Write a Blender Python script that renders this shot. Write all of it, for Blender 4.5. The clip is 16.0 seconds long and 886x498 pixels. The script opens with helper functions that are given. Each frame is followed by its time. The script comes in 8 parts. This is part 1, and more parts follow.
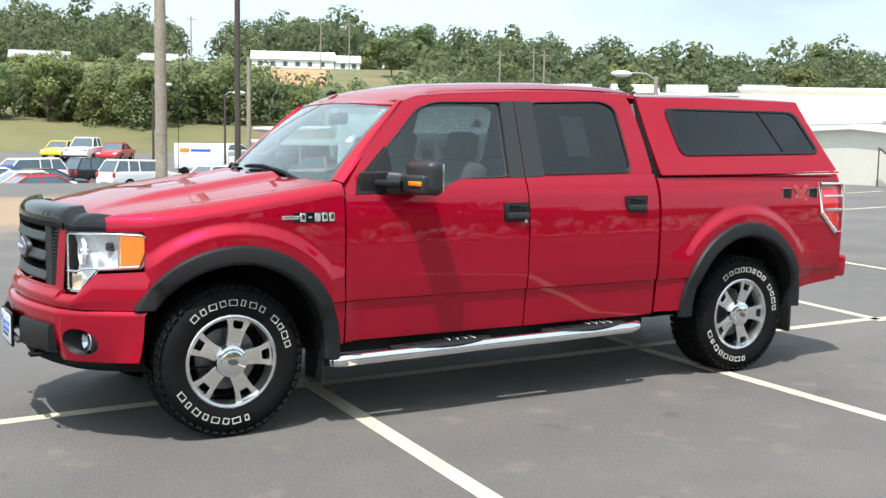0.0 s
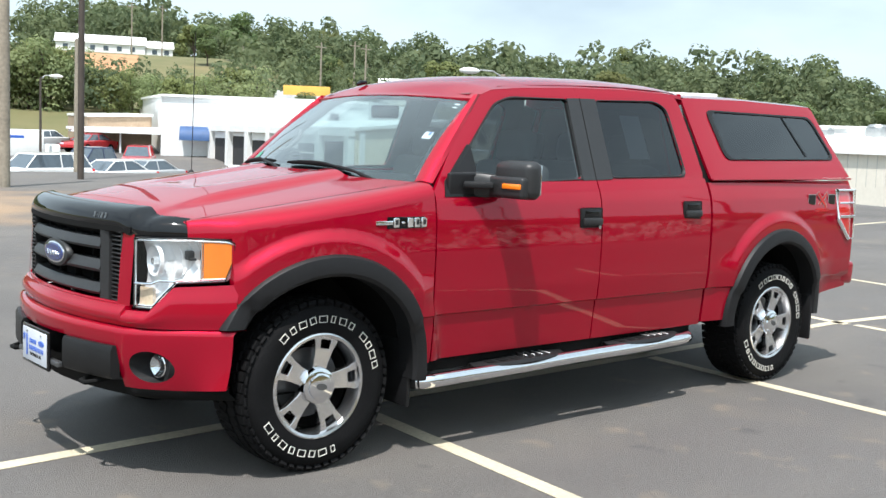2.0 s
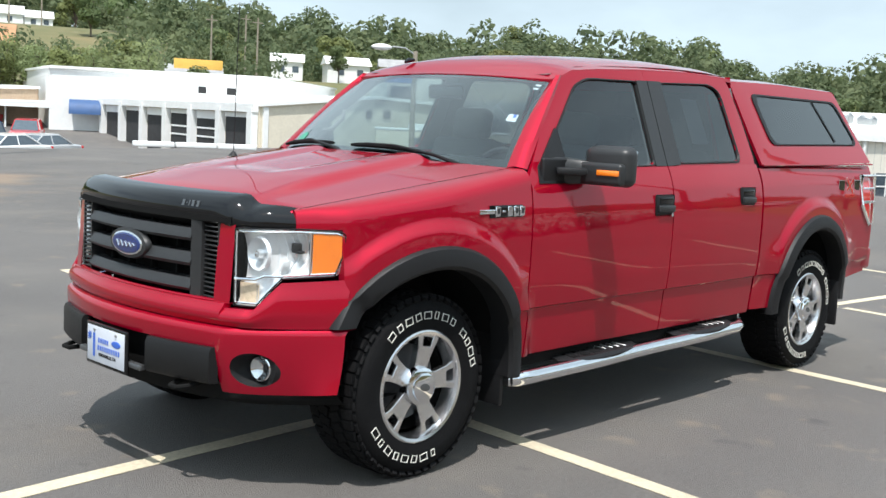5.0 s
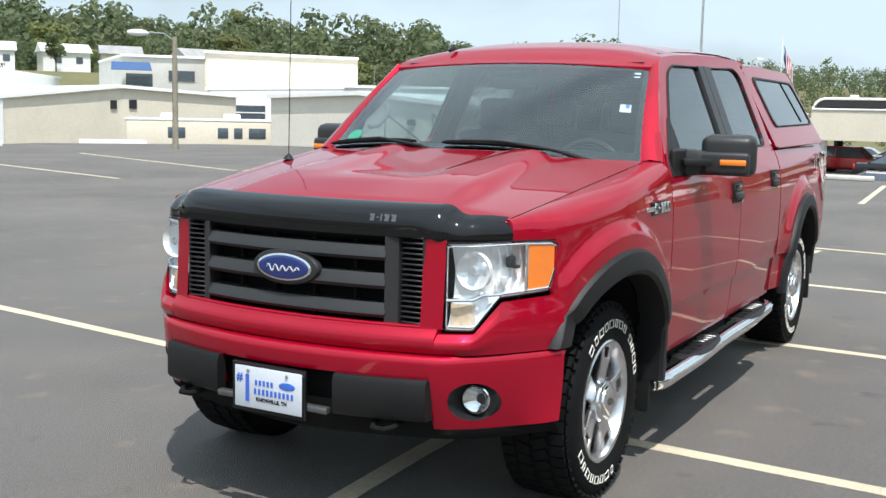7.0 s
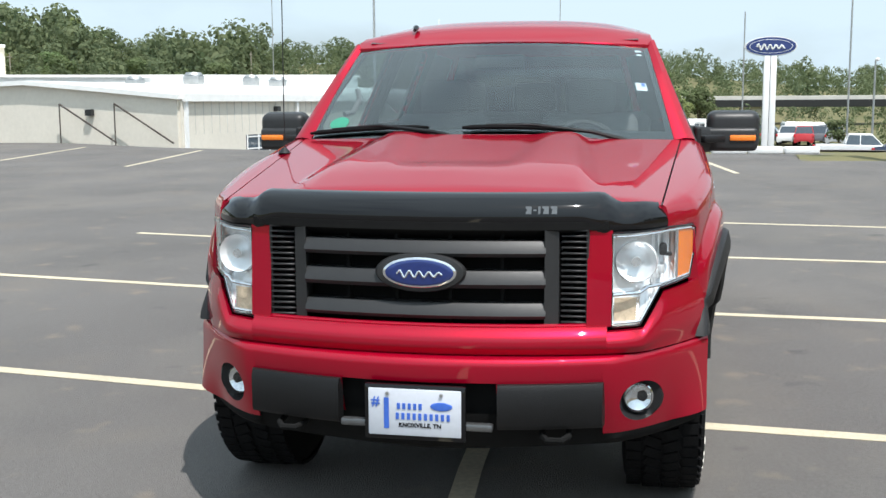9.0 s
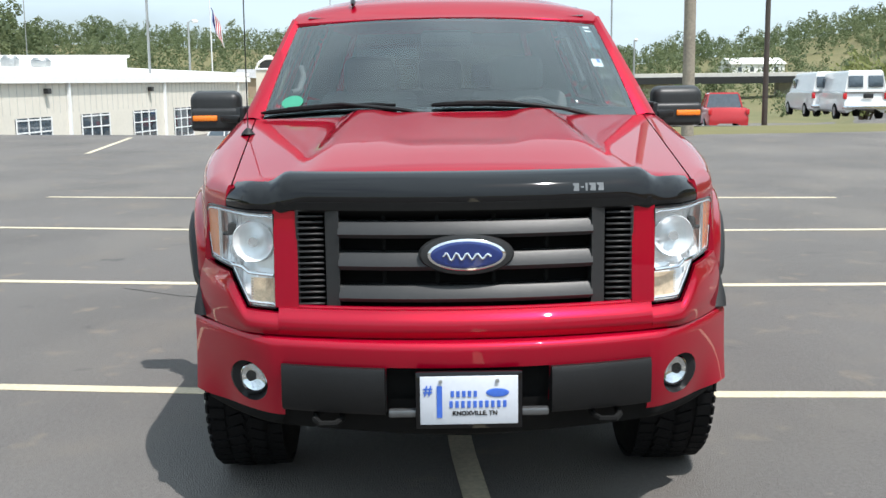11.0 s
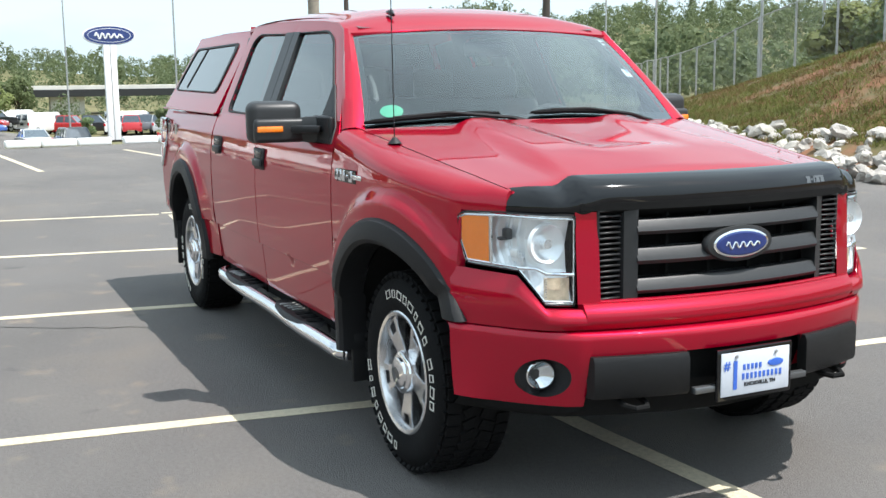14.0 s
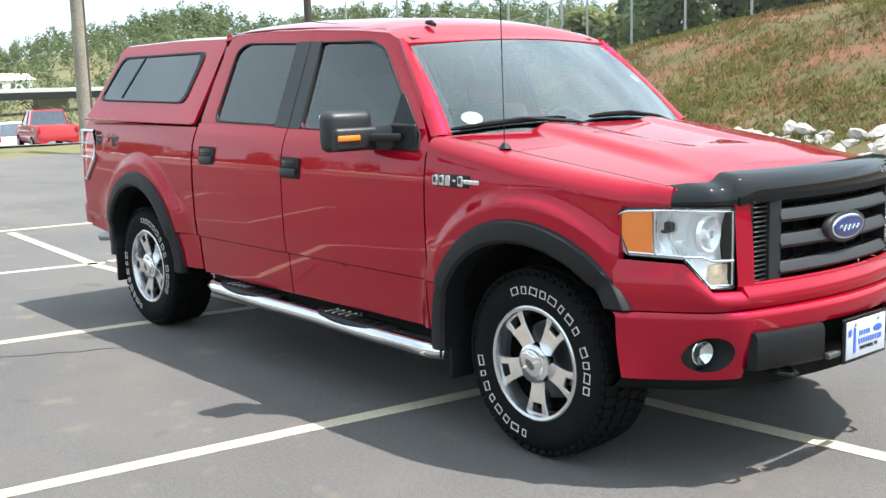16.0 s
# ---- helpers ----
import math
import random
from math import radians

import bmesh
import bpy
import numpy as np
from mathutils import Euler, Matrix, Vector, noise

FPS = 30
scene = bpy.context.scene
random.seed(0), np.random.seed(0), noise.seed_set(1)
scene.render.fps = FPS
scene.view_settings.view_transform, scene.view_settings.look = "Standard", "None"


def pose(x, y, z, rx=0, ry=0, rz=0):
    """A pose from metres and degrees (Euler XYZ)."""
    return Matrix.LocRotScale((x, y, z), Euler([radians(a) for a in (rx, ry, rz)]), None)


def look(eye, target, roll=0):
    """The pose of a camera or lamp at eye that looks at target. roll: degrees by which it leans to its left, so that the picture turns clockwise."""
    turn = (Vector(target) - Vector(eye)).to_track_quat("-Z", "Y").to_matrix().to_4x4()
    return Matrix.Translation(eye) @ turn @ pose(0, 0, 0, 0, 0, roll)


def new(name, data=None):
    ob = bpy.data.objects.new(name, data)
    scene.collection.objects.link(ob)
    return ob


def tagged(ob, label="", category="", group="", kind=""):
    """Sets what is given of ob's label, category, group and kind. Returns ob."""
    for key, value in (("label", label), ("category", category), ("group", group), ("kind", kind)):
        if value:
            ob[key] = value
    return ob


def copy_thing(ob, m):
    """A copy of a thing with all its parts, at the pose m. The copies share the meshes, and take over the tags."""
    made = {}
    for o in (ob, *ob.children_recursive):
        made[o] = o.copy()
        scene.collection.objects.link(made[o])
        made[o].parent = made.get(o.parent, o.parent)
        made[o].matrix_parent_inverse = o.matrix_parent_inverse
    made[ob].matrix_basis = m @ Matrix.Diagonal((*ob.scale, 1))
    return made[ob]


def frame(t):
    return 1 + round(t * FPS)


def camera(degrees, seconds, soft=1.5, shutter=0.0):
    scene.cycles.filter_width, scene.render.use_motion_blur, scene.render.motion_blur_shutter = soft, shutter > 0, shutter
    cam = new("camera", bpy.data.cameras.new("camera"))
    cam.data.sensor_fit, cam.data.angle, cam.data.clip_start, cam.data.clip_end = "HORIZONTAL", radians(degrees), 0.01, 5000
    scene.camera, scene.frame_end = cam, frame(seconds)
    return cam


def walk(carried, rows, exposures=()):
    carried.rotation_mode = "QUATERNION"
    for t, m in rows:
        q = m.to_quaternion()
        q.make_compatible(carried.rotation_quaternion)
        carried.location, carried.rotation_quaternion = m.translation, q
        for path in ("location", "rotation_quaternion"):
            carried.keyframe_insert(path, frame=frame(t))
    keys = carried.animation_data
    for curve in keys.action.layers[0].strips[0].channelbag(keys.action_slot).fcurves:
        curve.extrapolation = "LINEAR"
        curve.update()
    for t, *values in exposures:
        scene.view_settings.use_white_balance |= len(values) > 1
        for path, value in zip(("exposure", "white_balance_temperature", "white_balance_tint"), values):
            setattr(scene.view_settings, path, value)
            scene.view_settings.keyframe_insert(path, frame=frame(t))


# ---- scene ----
cam = camera(44.8, 16.0)
PATH = [
    (0, (-1.852, -6.258, 1.573), (-0.846, -4.541, 1.372), 0.9),
    (0.5, (-2.151, -5.891, 1.56), (-1.069, -4.221, 1.357), -0.3),
    (1, (-2.458, -5.567, 1.545), (-1.294, -3.953, 1.345), 1.4),
    (1.5, (-2.663, -5.257, 1.564), (-1.418, -3.705, 1.361), 2.1),
    (2, (-2.737, -4.975, 1.556), (-1.445, -3.462, 1.353), 2.3),
    (2.5, (-2.799, -4.896, 1.543), (-1.479, -3.411, 1.318), 1.1),
    (3, (-2.801, -4.859, 1.53), (-1.484, -3.374, 1.286), 1.8),
    (5.5, (-3.468, -3.71, 1.55), (-1.959, -2.416, 1.324), 2.1),
    (6, (-3.712, -3.281, 1.559), (-2.117, -2.095, 1.337), 0.4),
    (6.5, (-3.858, -2.852, 1.526), (-2.183, -1.786, 1.281), -0.2),
    (7, (-3.987, -2.392, 1.524), (-2.253, -1.428, 1.277), 1.3),
    (7.5, (-4.12, -1.957, 1.536), (-2.302, -1.161, 1.288), 0.4),
    (8, (-4.15, -1.522, 1.5), (-2.274, -0.873, 1.253), -0.9),
    (8.5, (-4.182, -1.098, 1.484), (-2.269, -0.578, 1.221), 0.1),
    (9, (-4.235, -0.724, 1.505), (-2.289, -0.35, 1.236), -0.3),
    (11.5, (-4.141, 0.449, 1.492), (-2.17, 0.315, 1.182), -0.5),
    (12, (-4.103, 0.849, 1.489), (-2.141, 0.61, 1.182), -0.7),
    (12.5, (-4.097, 1.261, 1.519), (-2.159, 0.874, 1.212), -1.6),
    (13, (-3.983, 1.69, 1.524), (-2.083, 1.149, 1.216), -1.8),
    (13.5, (-3.907, 2.123, 1.519), (-2.054, 1.433, 1.215), -1.3),
    (14, (-3.801, 2.547, 1.522), (-2.015, 1.7, 1.222), -0.8),
    (14.5, (-3.604, 2.933, 1.534), (-1.889, 1.95, 1.228), -1.6),
    (15, (-3.496, 3.356, 1.541), (-1.858, 2.247, 1.242), -0.9),
    (15.5, (-3.345, 3.716, 1.552), (-1.778, 2.511, 1.25), -0.6),
    (16, (-3.113, 4.03, 1.582), (-1.601, 2.757, 1.275), -1.6),
]
walk(cam, [(t, look(eye, target, roll)) for t, eye, target, roll in PATH], exposures=((0, .42), (2, .36), (6, .14), (9, .12), (11.5, .26), (14.5, .52), (16, .76)))

# ---- world, sun ----
SUN_AZ, SUN_EL = radians(-139.0), radians(64.5)
world = bpy.data.worlds.new("sky_world")
scene.world = world
world.use_nodes = True
wn, wl = world.node_tree.nodes, world.node_tree.links
sky = wn.new("ShaderNodeTexSky")
sky.sky_type, sky.sun_disc = "NISHITA", False
sky.sun_elevation, sky.sun_rotation = SUN_EL, math.pi / 2 - SUN_AZ
sky.air_density, sky.dust_density, sky.ozone_density = 1.0, 2.5, 1.0
# thin white summer cloud over the blue
tcw = wn.new("ShaderNodeTexCoord")
mpw = wn.new("ShaderNodeMapping")
mpw.inputs["Scale"].default_value = (1.0, 1.0, 2.6)
nzw = wn.new("ShaderNodeTexNoise")
nzw.inputs["Scale"].default_value, nzw.inputs["Detail"].default_value = 2.2, 6
rpw = wn.new("ShaderNodeValToRGB")
rpw.color_ramp.elements[0].position, rpw.color_ramp.elements[1].position = 0.14, 0.52
mxw = wn.new("ShaderNodeMix")
mxw.data_type = "RGBA"
mxw.inputs["B"].default_value = (6.4, 7.9, 8.9, 1)
wl.new(tcw.outputs["Generated"], mpw.inputs["Vector"])
wl.new(mpw.outputs["Vector"], nzw.inputs["Vector"])
wl.new(nzw.outputs["Fac"], rpw.inputs["Fac"])
wl.new(rpw.outputs["Color"], mxw.inputs["Factor"])
wl.new(sky.outputs["Color"], mxw.inputs["A"])
# the haze is brighter towards the sun
dtw, mrw, vmw = wn.new("ShaderNodeVectorMath"), wn.new("ShaderNodeMapRange"), wn.new("ShaderNodeVectorMath")
dtw.operation, vmw.operation = "DOT_PRODUCT", "SCALE"
dtw.inputs[1].default_value = (math.cos(SUN_EL) * math.cos(SUN_AZ), math.cos(SUN_EL) * math.sin(SUN_AZ), math.sin(SUN_EL))
mrw.inputs[1].default_value, mrw.inputs[2].default_value, mrw.inputs[3].default_value, mrw.inputs[4].default_value = 0.45, 1.0, 1.0, 1.55
wl.new(tcw.outputs["Generated"], dtw.inputs[0])
wl.new(dtw.outputs["Value"], mrw.inputs[0])
wl.new(mxw.outputs["Result"], vmw.inputs[0])
wl.new(mrw.outputs[0], vmw.inputs["Scale"])
wl.new(vmw.outputs[0], wn["Background"].inputs["Color"])
wn["Background"].inputs["Strength"].default_value = 0.108
sun = new("sun", bpy.data.lights.new("sun", "SUN"))
sun.data.energy, sun.data.angle, sun.data.color = 5.0, radians(0.53), (1.0, 0.97, 0.94)
sun.matrix_world = look((50 * math.cos(SUN_EL) * math.cos(SUN_AZ), 50 * math.cos(SUN_EL) * math.sin(SUN_AZ), 50 * math.sin(SUN_EL)), (0, 0, 0))


# ---- materials ----
def mat(name, col, rough=0.5, metal=0.0, var=0.0, scale=8.0, bump=0.0, bscale=None, coat=0.0, spec=0.5, rnd=0.0, col2=None, fine=None, coat_ior=1.5):
    """A procedural surface: base colour with variation at two scales, roughness, and fine relief."""
    m = bpy.data.materials.new(name)
    m.use_nodes = True
    n, l = m.node_tree.nodes, m.node_tree.links
    b = n["Principled BSDF"]
    b.inputs["Base Color"].default_value = (*col, 1)
    b.inputs["Roughness"].default_value, b.inputs["Metallic"].default_value = rough, metal
    b.inputs["Coat Weight"].default_value, b.inputs["Coat Roughness"].default_value = coat, 0.02
    b.inputs["Specular IOR Level"].default_value = spec
    b.inputs["Coat IOR"].default_value = coat_ior
    tc = n.new("ShaderNodeTexCoord")
    if var > 0:
        big, small = n.new("ShaderNodeTexNoise"), n.new("ShaderNodeTexNoise")
        big.inputs["Scale"].default_value, big.inputs["Detail"].default_value = scale, 5
        small.inputs["Scale"].default_value, small.inputs["Detail"].default_value = fine or scale * 9, 3
        l.new(tc.outputs["Object"], big.inputs["Vector"])
        l.new(tc.outputs["Object"], small.inputs["Vector"])
        add = n.new("ShaderNodeMath")
        add.operation = "ADD"
        l.new(big.outputs["Fac"], add.inputs[0])
        l.new(small.outputs["Fac"], add.inputs[1])
        ramp = n.new("ShaderNodeMapRange")
        ramp.inputs[1].default_value, ramp.inputs[2].default_value = 0.7, 1.3
        l.new(add.outputs[0], ramp.inputs[0])
        mix = n.new("ShaderNodeMix")
        mix.data_type = "RGBA"
        c2 = col2 or tuple(c * (1 - var) for c in col)
        c1 = col if col2 else tuple(min(1, c * (1 + var)) for c in col)
        mix.inputs["A"].default_value, mix.inputs["B"].default_value = (*c1, 1), (*c2, 1)
        l.new(ramp.outputs[0], mix.inputs["Factor"])
        out = mix.outputs["Result"]
        if rnd > 0:
            oi = n.new("ShaderNodeObjectInfo")
            hs = n.new("ShaderNodeHueSaturation")
            mr = n.new("ShaderNodeMapRange")
            mr.inputs[3].default_value, mr.inputs[4].default_value = 1 - rnd, 1 + rnd
            mh = n.new("ShaderNodeMapRange")
            mh.inputs[3].default_value, mh.inputs[4].default_value = 0.5 - rnd * 0.07, 0.5 + rnd * 0.05
            l.new(oi.outputs["Random"], mr.inputs[0])
            l.new(oi.outputs["Random"], mh.inputs[0])
            l.new(mr.outputs[0], hs.inputs["Value"])
            l.new(mh.outputs[0], hs.inputs["Hue"])
            l.new(out, hs.inputs["Color"])
            out = hs.outputs["Color"]
        l.new(out, b.inputs["Base Color"])
    if bump > 0:
        bn, bp = n.new("ShaderNodeTexNoise"), n.new("ShaderNodeBump")
        bn.inputs["Scale"].default_value, bn.inputs["Detail"].default_value = bscale or scale * 12, 4
        bp.inputs["Strength"].default_value, bp.inputs["Distance"].default_value = bump, 0.02
        l.new(tc.outputs["Object"], bn.inputs["Vector"])
        l.new(bn.outputs["Fac"], bp.inputs["Height"])
        l.new(bp.outputs["Normal"], b.inputs["Normal"])
    return m


def glass(name, tint, face=0.05, power=5.0):
    """A window pane: tinted see-through with a mirror gloss that grows towards grazing views."""
    m = bpy.data.materials.new(name)
    m.use_nodes = True
    n, l = m.node_tree.nodes, m.node_tree.links
    n.remove(n["Principled BSDF"])
    tr, gl, mx, lw = n.new("ShaderNodeBsdfTransparent"), n.new("ShaderNodeBsdfGlossy"), n.new("ShaderNodeMixShader"), n.new("ShaderNodeLayerWeight")
    tr.inputs["Color"].default_value = (*tint, 1)
    gl.inputs["Roughness"].default_value = 0.0
    gl.inputs["Color"].default_value = (0.97, 1.0, 1.0, 1)
    lw.inputs["Blend"].default_value = 0.5
    pw, ma = n.new("ShaderNodeMath"), n.new("ShaderNodeMath")
    pw.operation, ma.operation = "POWER", "MULTIPLY_ADD"
    pw.inputs[1].default_value = power
    ma.inputs[1].default_value, ma.inputs[2].default_value = 1 - face, face
    l.new(lw.outputs["Facing"], pw.inputs[0])
    l.new(pw.outputs[0], ma.inputs[0])
    l.new(ma.outputs[0], mx.inputs[0])
    l.new(tr.outputs[0], mx.inputs[1])
    l.new(gl.outputs[0], mx.inputs[2])
    l.new(mx.outputs[0], n["Material Output"].inputs["Surface"])
    return m


def asphalt_mat():
    m = mat("asphalt", (0.120, 0.111, 0.1045), 0.82, 0, 0.22, 0.35, 0.7, 140, fine=55)
    n, l = m.node_tree.nodes, m.node_tree.links
    b = n["Principled BSDF"]
    src = b.inputs["Base Color"].links[0].from_socket
    tc = n.new("ShaderNodeTexCoord")

    def layer(prev, colour, scale, lo, hi, amount, stretch=(1, 1, 1), detail=6):
        mp, nz, mr, mx = n.new("ShaderNodeMapping"), n.new("ShaderNodeTexNoise"), n.new("ShaderNodeMapRange"), n.new("ShaderNodeMix")
        mp.inputs["Scale"].default_value = stretch
        nz.inputs["Scale"].default_value, nz.inputs["Detail"].default_value = scale, detail
        mr.inputs[1].default_value, mr.inputs[2].default_value, mr.inputs[4].default_value = lo, hi, amount
        mx.data_type = "RGBA"
        mx.inputs["B"].default_value = (*colour, 1)
        l.new(tc.outputs["Object"], mp.inputs[0])
        l.new(mp.outputs[0], nz.inputs["Vector"])
        l.new(nz.outputs["Fac"], mr.inputs[0])
        l.new(mr.outputs[0], mx.inputs["Factor"])
        l.new(prev, mx.inputs["A"])
        return mx.outputs["Result"]

    src = layer(src, (0.17, 0.145, 0.12), 0.9, 0.54, 0.74, 0.55)          # pale dusty wash
    src = layer(src, (0.24, 0.19, 0.14), 3.1, 0.61, 0.74, 0.6, (1, 1, 1))  # dried silt marks
    src = layer(src, (0.20, 0.18, 0.155), 0.30, 0.50, 0.72, 0.40, (1, 1.8, 1))  # broad worn patches
    src = layer(src, (0.30, 0.25, 0.19), 11.0, 0.70, 0.78, 0.5)           # small pale specks
    src = layer(src, (0.045, 0.045, 0.047), 2.3, 0.66, 0.73, 0.5)           # oil drips and sealer
    # orange clay washed over the tarmac north of the truck
    ge, ds, mr, mx = n.new("ShaderNodeSeparateXYZ"), n.new("ShaderNodeVectorMath"), n.new("ShaderNodeMapRange"), n.new("ShaderNodeMix")
    ds.operation = "DISTANCE"
    ds.inputs[1].default_value = (0.6, 17.5, 0)
    nz, ad = n.new("ShaderNodeTexNoise"), n.new("ShaderNodeMath")
    nz.inputs["Scale"].default_value, nz.inputs["Detail"].default_value = 0.5, 6
    ad.operation = "MULTIPLY_ADD"
    ad.inputs[1].default_value, = 9.0,
    l.new(tc.outputs["Object"], ds.inputs[0])
    l.new(tc.outputs["Object"], nz.inputs["Vector"])
    l.new(nz.outputs["Fac"], ad.inputs[0])
    l.new(ds.outputs["Value"], ad.inputs[2])
    mr.inputs[1].default_value, mr.inputs[2].default_value, mr.inputs[3].default_value, mr.inputs[4].default_value = 8.0, 11.0, 0.6, 0.0
    l.new(ad.outputs[0], mr.inputs[0])
    mx.data_type = "RGBA"
    mx.inputs["B"].default_value = (0.42, 0.27, 0.15, 1)
    l.new(mr.outputs[0], mx.inputs["Factor"])
    l.new(src, mx.inputs["A"])
    l.new(mx.outputs["Result"], b.inputs["Base Color"])
    return m


def ground_mat(name, grass, grass2, dirt, lo, hi, scale):
    m = mat(name, grass, 0.95, 0, 0.3, scale, 0.6, 9, col2=grass2)
    n, l = m.node_tree.nodes, m.node_tree.links
    b = n["Principled BSDF"]
    src = b.inputs["Base Color"].links[0].from_socket
    tc, nz, mr, mx = n.new("ShaderNodeTexCoord"), n.new("ShaderNodeTexNoise"), n.new("ShaderNodeMapRange"), n.new("ShaderNodeMix")
    nz.inputs["Scale"].default_value, nz.inputs["Detail"].default_value = scale * 0.6, 8
    mr.inputs[1].default_value, mr.inputs[2].default_value = lo, hi
    mx.data_type = "RGBA"
    mx.inputs["B"].default_value = (*dirt, 1)
    l.new(tc.outputs["Object"], nz.inputs["Vector"])
    l.new(nz.outputs["Fac"], mr.inputs[0])
    l.new(mr.outputs[0], mx.inputs["Factor"])
    l.new(src, mx.inputs["A"])
    l.new(mx.outputs["Result"], b.inputs["Base Color"])
    return m


